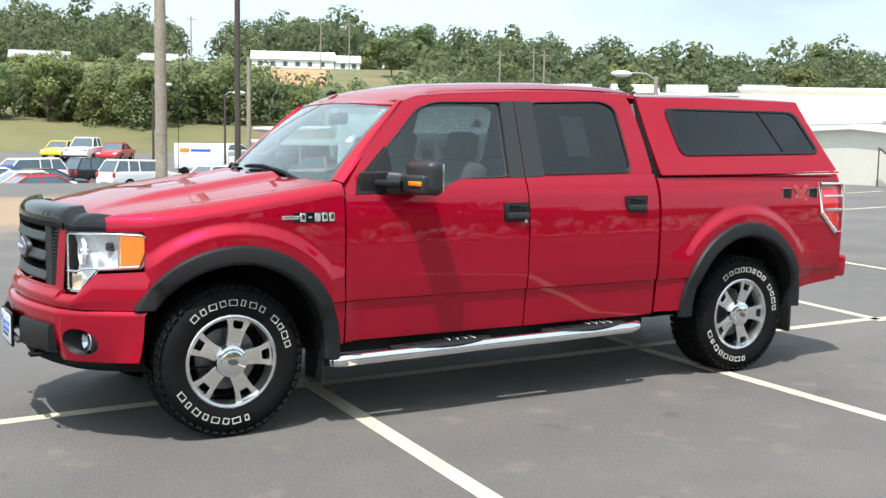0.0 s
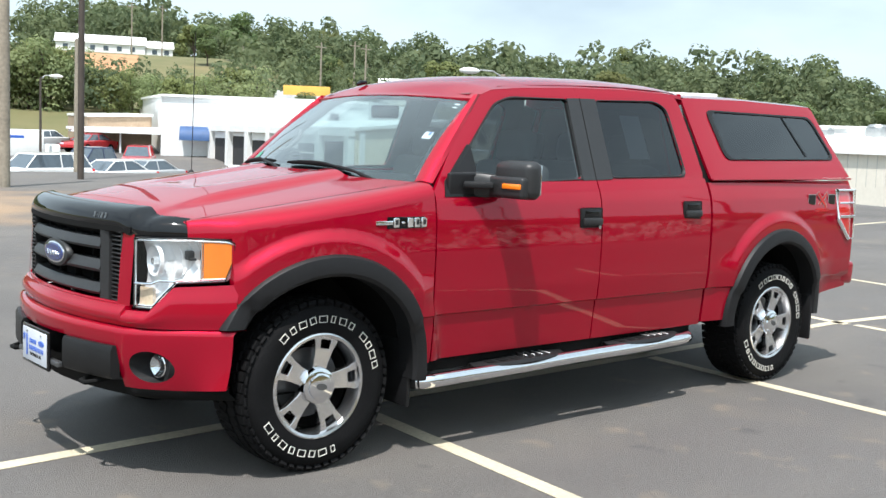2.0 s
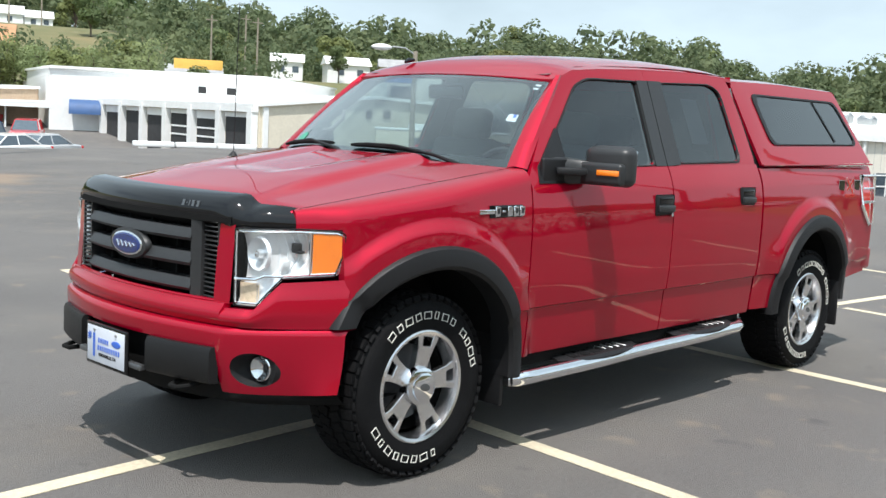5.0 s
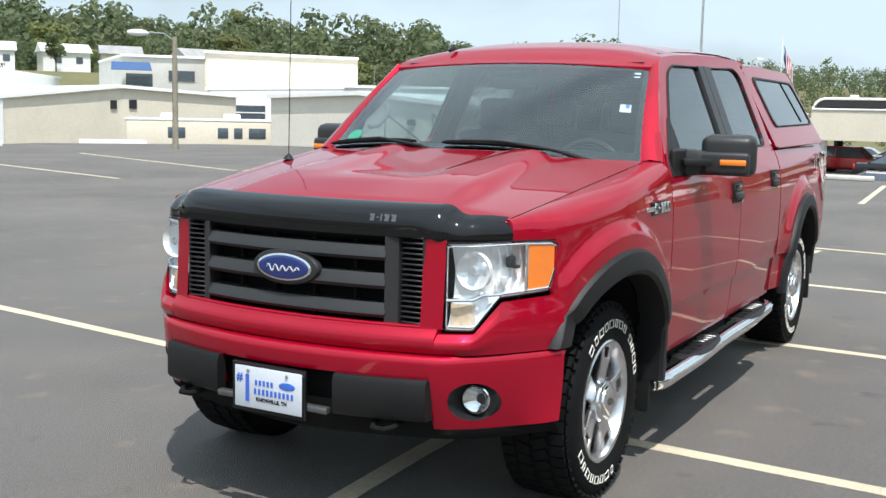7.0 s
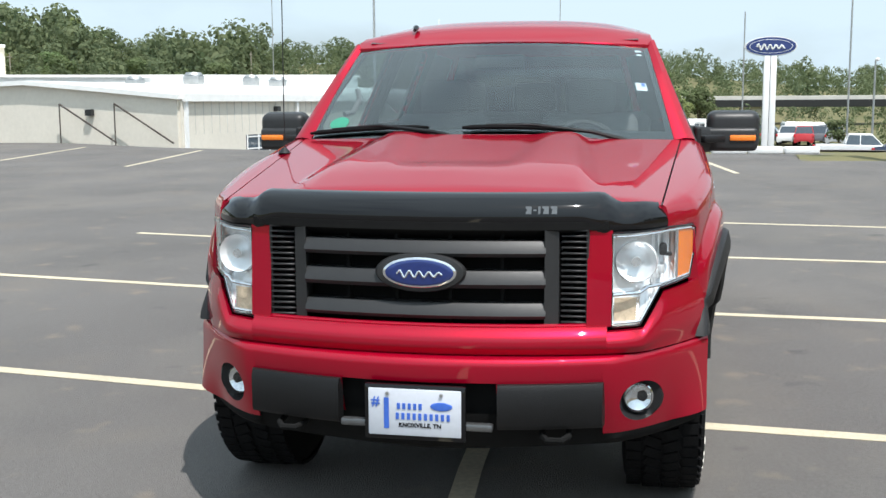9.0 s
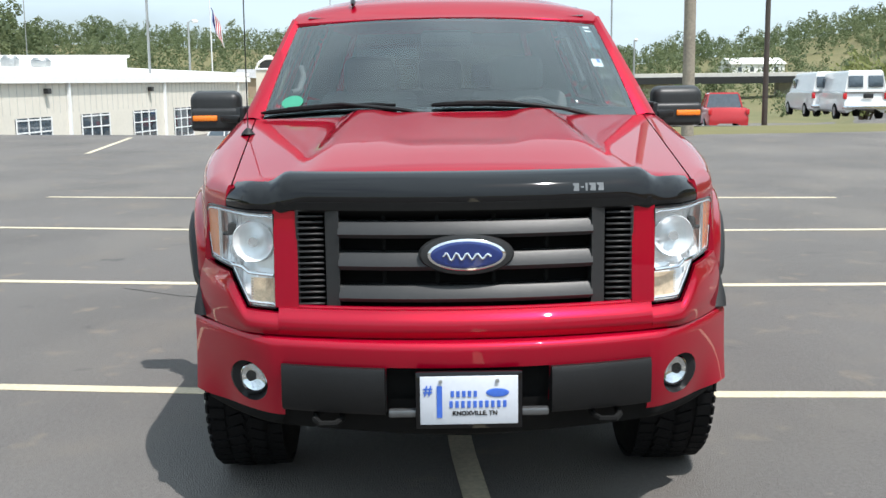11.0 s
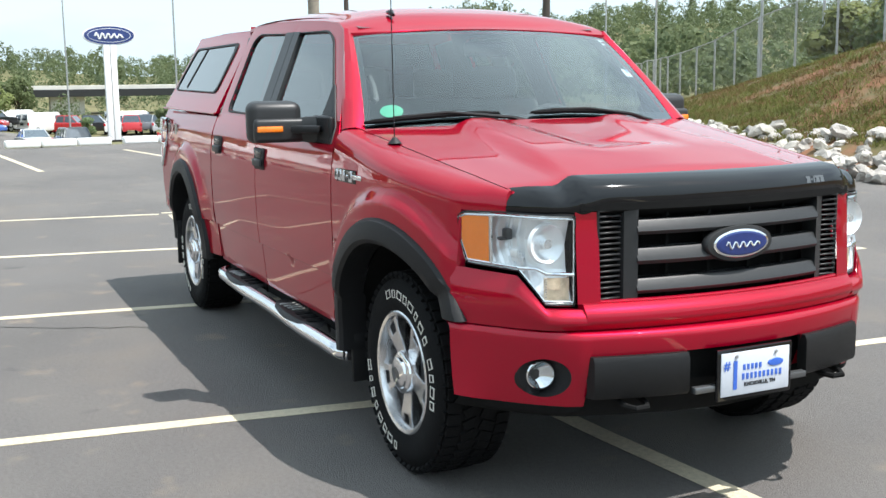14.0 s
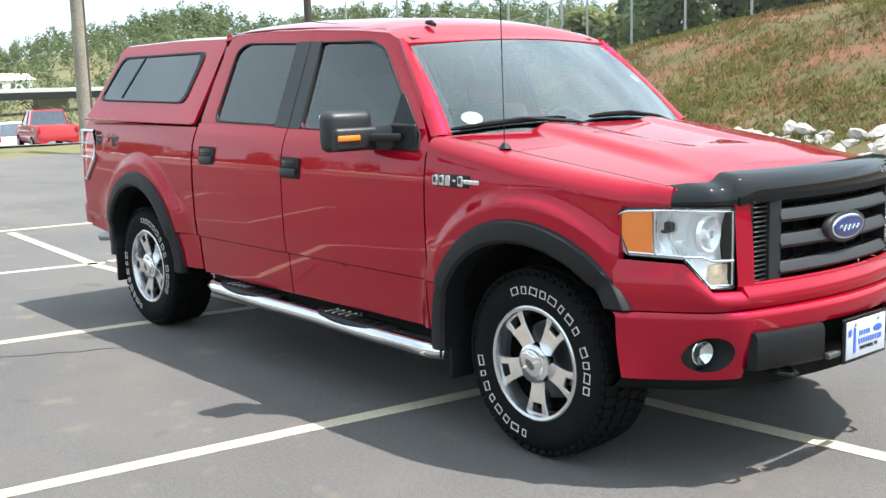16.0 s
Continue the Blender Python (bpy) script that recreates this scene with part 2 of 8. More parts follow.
M = dict(
    red=mat("red_paint", (0.375, 0.0015, 0.0200), 0.36, 0.45, 0.06, 1.2, coat=1.0, fine=900, coat_ior=1.46, spec=0.05),
    black=mat("black_plastic", (0.012, 0.012, 0.013), 0.50, 0, 0.12, 6, 0.12, 260, spec=0.28),
    trim=mat("charcoal_trim", (0.024, 0.0245, 0.0255), 0.42, 0, 0.1, 5, 0.06, 300, spec=0.4),
    gloss=mat("gloss_black", (0.005, 0.005, 0.006), 0.05, 0, 0.1, 3, spec=0.45),
    rubber=mat("rubber", (0.0075, 0.0075, 0.008), 0.75, 0, 0.25, 12, 0.25, 160, spec=0.12),
    under=mat("underbody", (0.008, 0.008, 0.008), 0.9, 0, 0.2, 5, spec=0.15),
    chrome=mat("chrome", (0.82, 0.83, 0.85), 0.07, 1.0, 0.04, 4),
    reflector=mat("lamp_reflector", (0.90, 0.91, 0.92), 0.16, 0.80, 0.04, 30),
    alloy=mat("machined_alloy", (0.74, 0.74, 0.75), 0.24, 1.0, 0.06, 5, fine=120),
    greyalloy=mat("grey_alloy", (0.16, 0.165, 0.17), 0.4, 0.8, 0.1, 5),
    letters=mat("white_rubber", (0.72, 0.70, 0.64), 0.7, 0, 0.1, 20),
    amber=mat("amber_lens", (0.95, 0.23, 0.015), 0.12, 0, 0.08, 14, coat=1.0),
    redlens=mat("red_lens", (0.55, 0.01, 0.015), 0.1, 0, 0.1, 20, coat=1.0),
    white=mat("white_paint", (0.80, 0.80, 0.79), 0.45, 0, 0.05, 3),
    plate=mat("plate_white", (0.56, 0.59, 0.65), 0.35, 0, 0.04, 9),
    blue=mat("blue_print", (0.045, 0.13, 0.52), 0.35, 0, 0.1, 9),
    navy=mat("navy_enamel", (0.012, 0.03, 0.16), 0.12, 0.2, 0.1, 9, coat=1.0),
    green=mat("green_sticker", (0.04, 0.27, 0.17), 0.4, 0, 0.06, 20),
    seat=mat("grey_cloth", (0.095, 0.097, 0.10), 0.9, 0, 0.15, 14, 0.3, 300),
    dash=mat("dash_plastic", (0.085, 0.088, 0.09), 0.6, 0, 0.1, 8),
    line=mat("line_paint", (0.53, 0.463, 0.340), 0.8, 0, 0.20, 1.4, 0.4, 120, fine=45),
    asphalt=asphalt_mat(),
    bank=ground_mat("bank_grass", (0.085, 0.085, 0.028), (0.115, 0.080, 0.034), (0.180, 0.076, 0.036), 0.46, 0.62, 1.5),
    field=ground_mat("field_grass", (0.105, 0.110, 0.042), (0.160, 0.138, 0.062), (0.36, 0.22, 0.12), 0.66, 0.78, 0.03),
    bark=mat("bark", (0.10, 0.075, 0.055), 0.95, 0, 0.3, 3, 0.5, 20),
    wood=mat("weathered_pole", (0.27, 0.235, 0.185), 0.9, 0, 0.25, 1.5, 0.4, 30),
    steel=mat("brown_steel", (0.075, 0.06, 0.05), 0.6, 0.3, 0.2, 4),
    galv=mat("galvanised", (0.42, 0.43, 0.43), 0.45, 0.8, 0.12, 5),
    cream=mat("cream_block", (0.66, 0.60, 0.49), 0.85, 0, 0.06, 0.8, 0.1, 12),
    grey=mat("grey_block", (0.52, 0.51, 0.47), 0.85, 0, 0.07, 0.8),
    roof=mat("white_roof", (0.82, 0.82, 0.80), 0.6, 0, 0.05, 0.3),
    dark=mat("bay_shade", (0.03, 0.03, 0.032), 0.8, 0, 0.3, 2),
    awn=mat("blue_awning", (0.035, 0.09, 0.22), 0.6, 0, 0.12, 2),
    rock=mat("limestone", (0.47, 0.44, 0.39), 0.9, 0, 0.2, 2.5, 0.6, 14, rnd=0.25),
    leaf=mat("leaf_green", (0.175, 0.225, 0.092), 0.75, 0, 0.35, 0.6, rnd=0.25, col2=(0.110, 0.160, 0.066), fine=3),
    wood_far=mat("leaf_far", (0.190, 0.220, 0.108), 0.85, 0, 0.35, 0.045, col2=(0.095, 0.132, 0.068), fine=0.35),
    leaf3=mat("leaf_hedge", (0.260, 0.300, 0.135), 0.75, 0, 0.35, 0.6, rnd=0.22, col2=(0.170, 0.215, 0.092), fine=3),
    leaf2=mat("leaf_olive", (0.240, 0.260, 0.095), 0.75, 0, 0.35, 0.6, rnd=0.22, col2=(0.155, 0.185, 0.068), fine=3),
    dryleaf=mat("leaf_rust", (0.20, 0.085, 0.035), 0.8, 0, 0.3, 0.6, rnd=0.2, fine=3),
    concrete=mat("concrete", (0.58, 0.56, 0.52), 0.9, 0, 0.12, 0.6, 0.3, 30),
    brick=mat("tan_wall", (0.36, 0.27, 0.19), 0.9, 0, 0.15, 1.0),
    clear=glass("windscreen_glass", (0.76, 0.87, 0.85), 0.085, 2.7),
    tint=glass("tinted_glass", (0.40, 0.48, 0.49), 0.07, 3.8),
    dtint=glass("dark_tinted_glass", (0.11, 0.13, 0.14), 0.06, 3.8),
    lens=glass("lamp_lens", (0.93, 0.95, 0.96), 0.05),
    pad=mat("bumper_pad", (0.010, 0.010, 0.0105), 0.42, 0, 0.12, 6, 0.15, 320, spec=0.25),
    metalwall=mat("cream_sheet_metal", (0.70, 0.655, 0.57), 0.6, 0, 0.05, 0.7),
    clay=mat("orange_clay", (0.42, 0.22, 0.11), 0.95, 0, 0.25, 0.3, 0.4, 6),
    lampchrome=mat("lamp_silver", (0.93, 0.94, 0.95), 0.22, 0.42, 0.04, 30, spec=0.6),
    flute=mat("fluted_chrome", (0.88, 0.89, 0.90), 0.12, 1.0, 0.04, 30),
    pane=mat("window_pane", (0.06, 0.08, 0.10), 0.08, 0, 0.2, 0.7, coat=1.0),
)


M["red"].node_tree.nodes["Principled BSDF"].inputs["Specular Tint"].default_value = (0.75, 0.03, 0.06, 1)

def leafy(m, share):
    """Leaves and blades let some light through."""
    n, l = m.node_tree.nodes, m.node_tree.links
    b, tl, mx = n["Principled BSDF"], n.new("ShaderNodeBsdfTranslucent"), n.new("ShaderNodeMixShader")
    l.new(b.inputs["Base Color"].links[0].from_socket, tl.inputs["Color"])
    mx.inputs[0].default_value = share
    l.new(b.outputs[0], mx.inputs[1])
    l.new(tl.outputs[0], mx.inputs[2])
    l.new(mx.outputs[0], n["Material Output"].inputs["Surface"])


for key in ("leaf", "leaf2", "leaf3", "dryleaf", "wood_far"):
    leafy(M[key], 0.48)


# ---- mesh helpers ----
def part(name, bm, material, parent=None, label="", smooth=40):
    """Links a bmesh as one mesh object under a thing or a part."""
    me = bpy.data.meshes.new(name)
    bm.to_mesh(me)
    bm.free()
    me.materials.append(M[material] if isinstance(material, str) else material)
    if smooth:
        for p in me.polygons:
            p.use_smooth = True
        me.set_sharp_from_angle(angle=radians(smooth))
    ob = new(name, me)
    if parent:
        ob.parent = parent
    if label:
        ob["label"] = label
    return ob


def thing(name, label, category, at=(0, 0, 0), rz=0.0, group="", kind=""):
    ob = new(name)
    ob.empty_display_size = 0.2
    ob.matrix_world = pose(*at, 0, 0, rz)
    return tagged(ob, label, category, group, kind)


def letters(txt, size, m, material, parent, name, bold=0.0):
    """Raised lettering in the built-in font, as one mesh under a part."""
    cu = bpy.data.curves.new(name, "FONT")
    cu.body, cu.size, cu.extrude, cu.offset, cu.align_x = txt, size, 0.0006, bold, "CENTER"
    tmp = bpy.data.objects.new(name, cu)
    me = bpy.data.meshes.new_from_object(tmp)
    bpy.data.objects.remove(tmp)
    me.transform(m)
    me.materials.clear()
    me.materials.append(M[material])
    ob = new(name, me)
    ob.parent = parent
    return ob


def grid(cols, bm=None, close=False):
    """A sheet from columns of points."""
    bm = bm or bmesh.new()
    vs = [[bm.verts.new(p) for p in c] for c in cols]
    n = len(vs)
    for i in range(n if close else n - 1):
        a, b = vs[i], vs[(i + 1) % n]
        for j in range(len(a) - 1):
            q = [a[j], b[j], b[j + 1], a[j + 1]]
            q = [v for k, v in enumerate(q) if (v.co - q[k - 1].co).length > 1e-6]
            if len(q) > 2:
                try:
                    bm.faces.new(q)
                except ValueError:
                    pass
    return bm


def fix(bm, thick=0.0, merge=1e-4):
    bmesh.ops.remove_doubles(bm, verts=bm.verts, dist=merge)
    bmesh.ops.recalc_face_normals(bm, faces=bm.faces)
    if thick:
        bmesh.ops.solidify(bm, geom=bm.faces[:], thickness=thick)
    return bm


def facing(bm, way):
    """Turns the sheet's faces to look along way."""
    bm.normal_update()
    for fc in bm.faces:
        if fc.normal.dot(Vector(way)) < 0:
            fc.normal_flip()
    return bm


def box(bm, c, s, bevel=0.0, rot=None, seg=2):
    r = bmesh.ops.create_cube(bm, size=1)
    vs = r["verts"]
    m = Matrix.Translation(c) @ (rot or Matrix()) @ Matrix.Diagonal((*s, 1))
    bmesh.ops.transform(bm, matrix=m, verts=vs)
    if bevel:
        es = list({e for v in vs for e in v.link_edges})
        bmesh.ops.bevel(bm, geom=es, offset=bevel, segments=seg, affect="EDGES", profile=0.5)
    return bm


def cyl(bm, a, b, r, r2=None, n=12, caps=True):
    a, b = Vector(a), Vector(b)
    d = b - a
    m = Matrix.Translation((a + b) / 2) @ d.to_track_quat("Z", "Y").to_matrix().to_4x4()
    bmesh.ops.create_cone(bm, cap_ends=caps, segments=n, radius1=r, radius2=r if r2 is None else r2, depth=d.length, matrix=m)
    return bm


def tube(pts, r, n=8, bm=None, close=False):
    bm = bm or bmesh.new()
    pts = [Vector(p) for p in pts]
    cols = []
    k = len(pts)
    for i, p in enumerate(pts):
        d = (pts[(i + 1) % k if close else min(i + 1, k - 1)] - pts[i - 1 if close else max(i - 1, 0)]).normalized()
        up = Vector((0, 0, 1)) if abs(d.z) < 0.9 else Vector((1, 0, 0))
        u = d.cross(up).normalized()
        w = u.cross(d)
        rr = r[i] if isinstance(r, (list, tuple)) else r
        cols.append([p + (u * math.cos(2 * math.pi * j / n) + w * math.sin(2 * math.pi * j / n)) * rr for j in range(n + 1)])
    grid(cols, bm, close)
    bmesh.ops.remove_doubles(bm, verts=bm.verts, dist=1e-5)
    if not close:
        bmesh.ops.holes_fill(bm, edges=bm.edges)
    bmesh.ops.recalc_face_normals(bm, faces=bm.faces)
    return bm


def lathe(profile, n=48, bm=None, centre=(0, 0, 0), sweep=None):
    """Turns a profile of (radius, y) about the y axis."""
    cols = []
    for i in range(n + 1):
        a = 2 * math.pi * i / n
        cols.append([(centre[0] + r * math.cos(a), centre[1] + y, centre[2] + r * math.sin(a)) for r, y in profile])
    bm = grid(cols, bm)
    bmesh.ops.remove_doubles(bm, verts=bm.verts, dist=1e-5)
    bmesh.ops.recalc_face_normals(bm, faces=bm.faces)
    return bm


def prism(bm, pts, a, b, f):
    """Pulls the 2D polygon pts from depth a to depth b; f(u, v, d) gives the place."""
    lo = [bm.verts.new(f(u, v, a)) for u, v in pts]
    hi = [bm.verts.new(f(u, v, b)) for u, v in pts]
    bm.faces.new(lo)
    bm.faces.new(hi[::-1])
    k = len(pts)
    for i in range(k):
        bm.faces.new((lo[i], hi[i], hi[(i + 1) % k], lo[(i + 1) % k]))
    return bm


def lerp(a, b, t):
    return a + (b - a) * t


def sstep(a, b, x):
    t = min(1.0, max(0.0, (x - a) / (b - a)))
    return t * t * (3 - 2 * t)


def curve(table, x):
    """Smooth interpolation in a table of (x, value)."""
    if x <= table[0][0]:
        return table[0][1]
    for (x0, v0), (x1, v1) in zip(table, table[1:]):
        if x <= x1:
            t = (x - x0) / (x1 - x0)
            return v0 + (v1 - v0) * t
    return table[-1][1]


def resample(pts, n):
    """n points evenly along a polyline."""
    pts = [Vector(p) for p in pts]
    ls = [0.0]
    for a, b in zip(pts, pts[1:]):
        ls.append(ls[-1] + (b - a).length)
    out, k = [], 0
    for i in range(n):
        d = ls[-1] * i / (n - 1)
        while k < len(pts) - 2 and ls[k + 1] < d:
            k += 1
        out.append(pts[k].lerp(pts[k + 1], min(1, (d - ls[k]) / max(1e-9, ls[k + 1] - ls[k]))))
    return out


def rounded(pts, r, n=4):
    """A closed 2D polygon with its corners rounded."""
    out, k = [], len(pts)
    for i in range(k):
        p, a, b = Vector(pts[i]), Vector(pts[i - 1]), Vector(pts[(i + 1) % k])
        rr = min(r, (a - p).length * 0.45, (b - p).length * 0.45)
        s, e = p + (a - p).normalized() * rr, p + (b - p).normalized() * rr
        for j in range(n + 1):
            t = j / n
            out.append(tuple((s * (1 - t) + p * t).lerp(p * (1 - t) + e * t, t)))
    return out


# ---- the pickup truck: front axle at the origin, nose to -x, driver's side to -y ----
SIDE = [(0.40, 0.915), (0.47, 0.938), (0.66, 0.955), (0.685, 0.957), (0.695, 0.972), (0.80, 0.982), (1.0, 0.986), (1.15, 0.982), (1.25, 0.968), (1.31, 0.948), (1.38, 0.915)]
ARCH_F, ARCH_R = (0.02, 0.44), (3.66, 0.47)
R_IN, R_OUT = 0.495, 0.582


def nose(y):
    """Plan of the grille and lamps: x at half-width y."""
    y = abs(y)
    return -0.85 + 0.25 * y * y + 2.5 * max(0.0, y - 0.68) ** 1.5


def bump_x(y):
    """Plan of the bumper."""
    y = abs(y)
    return -0.935 + 0.30 * y * y + 1.25 * max(0.0, y - 0.62) ** 1.5


def nose_y(x):
    lo, hi = 0.0, 0.95
    for _ in range(30):
        mid = (lo + hi) / 2
        lo, hi = (mid, hi) if nose(mid) < x else (lo, mid)
    return lo


def side_y(x, z):
    y = curve(SIDE, z)
    y -= 0.115 * max(0.0, (0.25 - x) / 0.75) ** 2
    y -= 0.058 * max(0.0, (x - 2.2) / 2.45) ** 1.3
    for cx, cz in (ARCH_F, ARCH_R):
        r = math.hypot(x - cx, z - cz)
        y += 0.034 * (1 - sstep(0.635, 0.70, r))
    if x < -0.42:
        y = min(y, nose_y(x) * (1 + 0.045 * min(1.1, max(0.0, (1.08 - z) / 0.38))))
    return y


def edge_z(x):
    return 1.168 + (x + 0.58) * 0.148


def edge_y(x):
    return 0.772 + (x + 0.58) * 0.074


def arch(c, x, r=R_IN + 0.02):
    d = r * r - (x - c[0]) ** 2
    return c[1] + math.sqrt(d) if d > 0 else -9


def xs_arch(a, b, c, r=R_IN + 0.02, n=26):
    """Stations along a panel, dense where the arch is steep."""
    pts = {round(a, 4), round(b, 4)}
    pts |= {round(a + (b - a) * i / 16, 4) for i in range(17)}
    pts |= {round(c[0] - r * math.cos(math.pi * i / n), 4) for i in range(n + 1)}
    return sorted(p for p in pts if a - 1e-6 <= p <= b + 1e-6)


def panel(xs, low, high, s, rows=34, lip=0.03, top=None, inset=0.012):
    """A body-side panel with turned-in edges; s is the side (-1 driver's)."""
    cols = []
    for i, x in enumerate(xs):
        lo, hi = low(x), high(x)
        zs = [lerp(lo, hi, j / rows) for j in range(rows + 1)]
        if lo < 0.69 < hi:
            k = min(range(1, rows), key=lambda j: abs(zs[j] - 0.69))
            zs[k], zs[k - 1] = 0.695, 0.684
            zs.sort()
        col = [(x, s * side_y(x, z), z) for z in zs]
        first = col[0]
        col = [(x, first[1] - s * lip, first[2] + 0.004)] + col
        col += top(x, s) if top else [(x, col[-1][1] - s * lip, col[-1][2])]
        cols.append(col)
    for k, d in ((0, -1), (-1, 1)):
        c = cols[k]
        turned = [(p[0], p[1] - s * inset, p[2]) for p in c]
        cols.insert(0 if k == 0 else len(cols), turned)
    bm = grid(cols)
    return fix(bm)


truck = thing("pickup_truck", "shiny red four-door pickup with black trim and camper shell", "truck")


def fender(s):
    def top(x, s):
        z0, ze, ye = edge_z(x) - 0.085, edge_z(x), edge_y(x)
        y0 = side_y(x, z0)
        ye = min(ye, y0 - 0.012)
        out = []
        for j in range(1, 9):
            a = math.pi / 2 * j / 8
            out.append((x, s * (ye + (y0 - ye) * math.cos(a) ** 0.8), z0 + (ze - z0) * math.sin(a) ** 0.9))
        out.append((x, s * ye, ze - 0.025))
        return out

    def low(x):
        if x < -0.435:
            return 1.092
        return max(0.455 if x > 0.3 else 0.70, arch(ARCH_F, x))
    xs = sorted(set(xs_arch(-0.60, 0.622, ARCH_F) + [-0.4355, -0.434]))
    part("front_fender", panel(xs, low, lambda x: edge_z(x) - 0.085, s, 30, top=top), "red", truck)


def belt(x):
    return 1.338 + 0.017 * (x - 0.6)


def belt_dip(x):
    """The sill of the front door steps down towards the mirror."""
    return belt(x) - 0.070 * (1 - sstep(1.20, 1.40, x))


def door(s, x0, x1, name):
    top = belt_dip if name == "front_door" else belt
    bm = panel([lerp(x0, x1, i / 36) for i in range(37)], lambda x: 0.462, top, s, 40)
    return part(name, bm, "red", truck)


def bedside(s):
    def low(x):
        base = 0.475 if x < 3.66 else 0.552 + (x - 4.15) * 0.09
        return max(base, arch(ARCH_R, x))
    xs = xs_arch(2.885, 4.67, ARCH_R)
    bm = panel(xs, low, lambda x: 1.352 + 0.012 * (x - 2.9), s, 36, inset=0.05)
    return part("bed_side", bm, "red", truck)


def flare(s, c, a0, a1):
    """The black wheel-arch flare, a rounded strip that stands proud."""
    cols = []
    sect = [(R_IN - 0.012, -0.09), (R_IN - 0.012, 0.020), (R_IN + 0.004, 0.034), (R_IN + 0.035, 0.034), (R_OUT - 0.012, 0.024), (R_OUT, 0.006), (R_OUT, -0.02)]
    for i in range(49):
        col = []
        for r, o in sect:
            # the front arch's trim ends level with the bumper's top edge
            first = math.degrees(math.asin((0.703 - c[1]) / r)) if c is ARCH_F else a0
            a = radians(lerp(first, a1, i / 48))
            x, z = c[0] - r * math.cos(a), c[1] + r * math.sin(a)
            xm, zm = c[0] - (R_OUT + 0.02) * math.cos(a), c[1] + (R_OUT + 0.02) * math.sin(a)
            col.append((x, s * (side_y(max(xm, -0.43), max(zm, 0.5)) + o - 0.004), z))
        cols.append(col)
    cols.insert(0, [(p[0], p[1] - s * 0.05, p[2]) for p in cols[0]])
    cols.append([(p[0], p[1] - s * 0.05, p[2]) for p in cols[-1]])
    part("fender_flare", fix(grid(cols)), "black", truck, "matt black plastic arch trim")


def liner(s, c):
    cols = []
    for i in range(25):
        a = radians(lerp(20, 178, i / 24))
        cols.append([(c[0] - q * math.cos(a), s * y, c[1] + q * math.sin(a)) for y, q in ((0.905, 0.50), (0.75, 0.50), (0.57, 0.49), (0.54, 0.40), (0.53, 0.12))])
    bm = grid(cols)
    part("wheel_liner", fix(bm), "under", truck)


def mudflap(s, x, z0, z1):
    bm = box(bmesh.new(), (x, s * 0.83, (z0 + z1) / 2), (0.025, 0.24, z1 - z0), 0.01)
    part("mud_flap", bm, "black", truck)


# side glass lies on a plane that leans inward
def glass_y(z):
    return 0.917 - 0.4225 * (z - 1.345)


def up(x, z, s, o=0.0):
    return (x, s * (glass_y(z) + o), z)


def ring(outer, inner, s, name, material, n=64, o0=0.0, o1=0.0, depth=0.02, parent=None, f=up):
    """A frame between two closed outlines of (x, z)."""
    a = [tuple(p)[:2] for p in resample([(*p, 0) for p in outer + outer[:1]], n)]
    b = []
    inn = resample([(*p, 0) for p in inner + inner[:1]], n * 3)
    for p in a:
        # partner: the inner point seen at the same share of the outline
        b.append(min(inn, key=lambda q: (Vector(q[:2]) - Vector(p)).length)[:2])
    cols = []
    for (x0, z0), (x1, z1) in zip(a, b):
        cols.append([f(x0, z0, s, o0 - depth), f(x0, z0, s, o0), f(lerp(x0, x1, 0.5), lerp(z0, z1, 0.5), s, max(o0, o1) + 0.002), f(x1, z1, s, o1), f(x1, z1, s, o1 - depth)])
    return part(name, fix(grid(cols)), material, parent or truck)


def pane(poly, s, material, name, o=-0.006, parent=None, f=up, shadow=True):
    bm = bmesh.new()
    vs = [bm.verts.new(f(x, z, s, o)) for x, z in poly]
    bm.faces.new(vs)
    bm.normal_update()
    for fc in bm.faces:
        if fc.normal.y * s < 0:
            fc.normal_flip()
    bmesh.ops.triangulate(bm, faces=bm.faces)
    ob = part(name, bm, material, parent or truck, smooth=0)
    ob.visible_shadow = shadow
    return ob


FRONT_OUT = [(0.640, 1.300), (0.86, 1.572), (1.10, 1.797), (1.20, 1.832), (1.45, 1.853), (1.86, 1.877), (1.86, 1.352), (1.42, 1.340), (1.26, 1.272), (1.18, 1.262), (0.640, 1.255)]
FRONT_WIN = rounded([(0.800, 1.285), (0.815, 1.405), (1.19, 1.745), (1.31, 1.788), (1.772, 1.806), (1.735, 1.366), (1.41, 1.358), (1.255, 1.294), (1.17, 1.283)], 0.035)
REAR_OUT = [(1.86, 1.358), (1.86, 1.877), (2.30, 1.894), (2.74, 1.892), (2.80, 1.86), (2.842, 1.62), (2.858, 1.375)]
REAR_WIN = rounded([(1.975, 1.380), (2.00, 1.812), (2.56, 1.832), (2.655, 1.795), (2.675, 1.395)], 0.05)

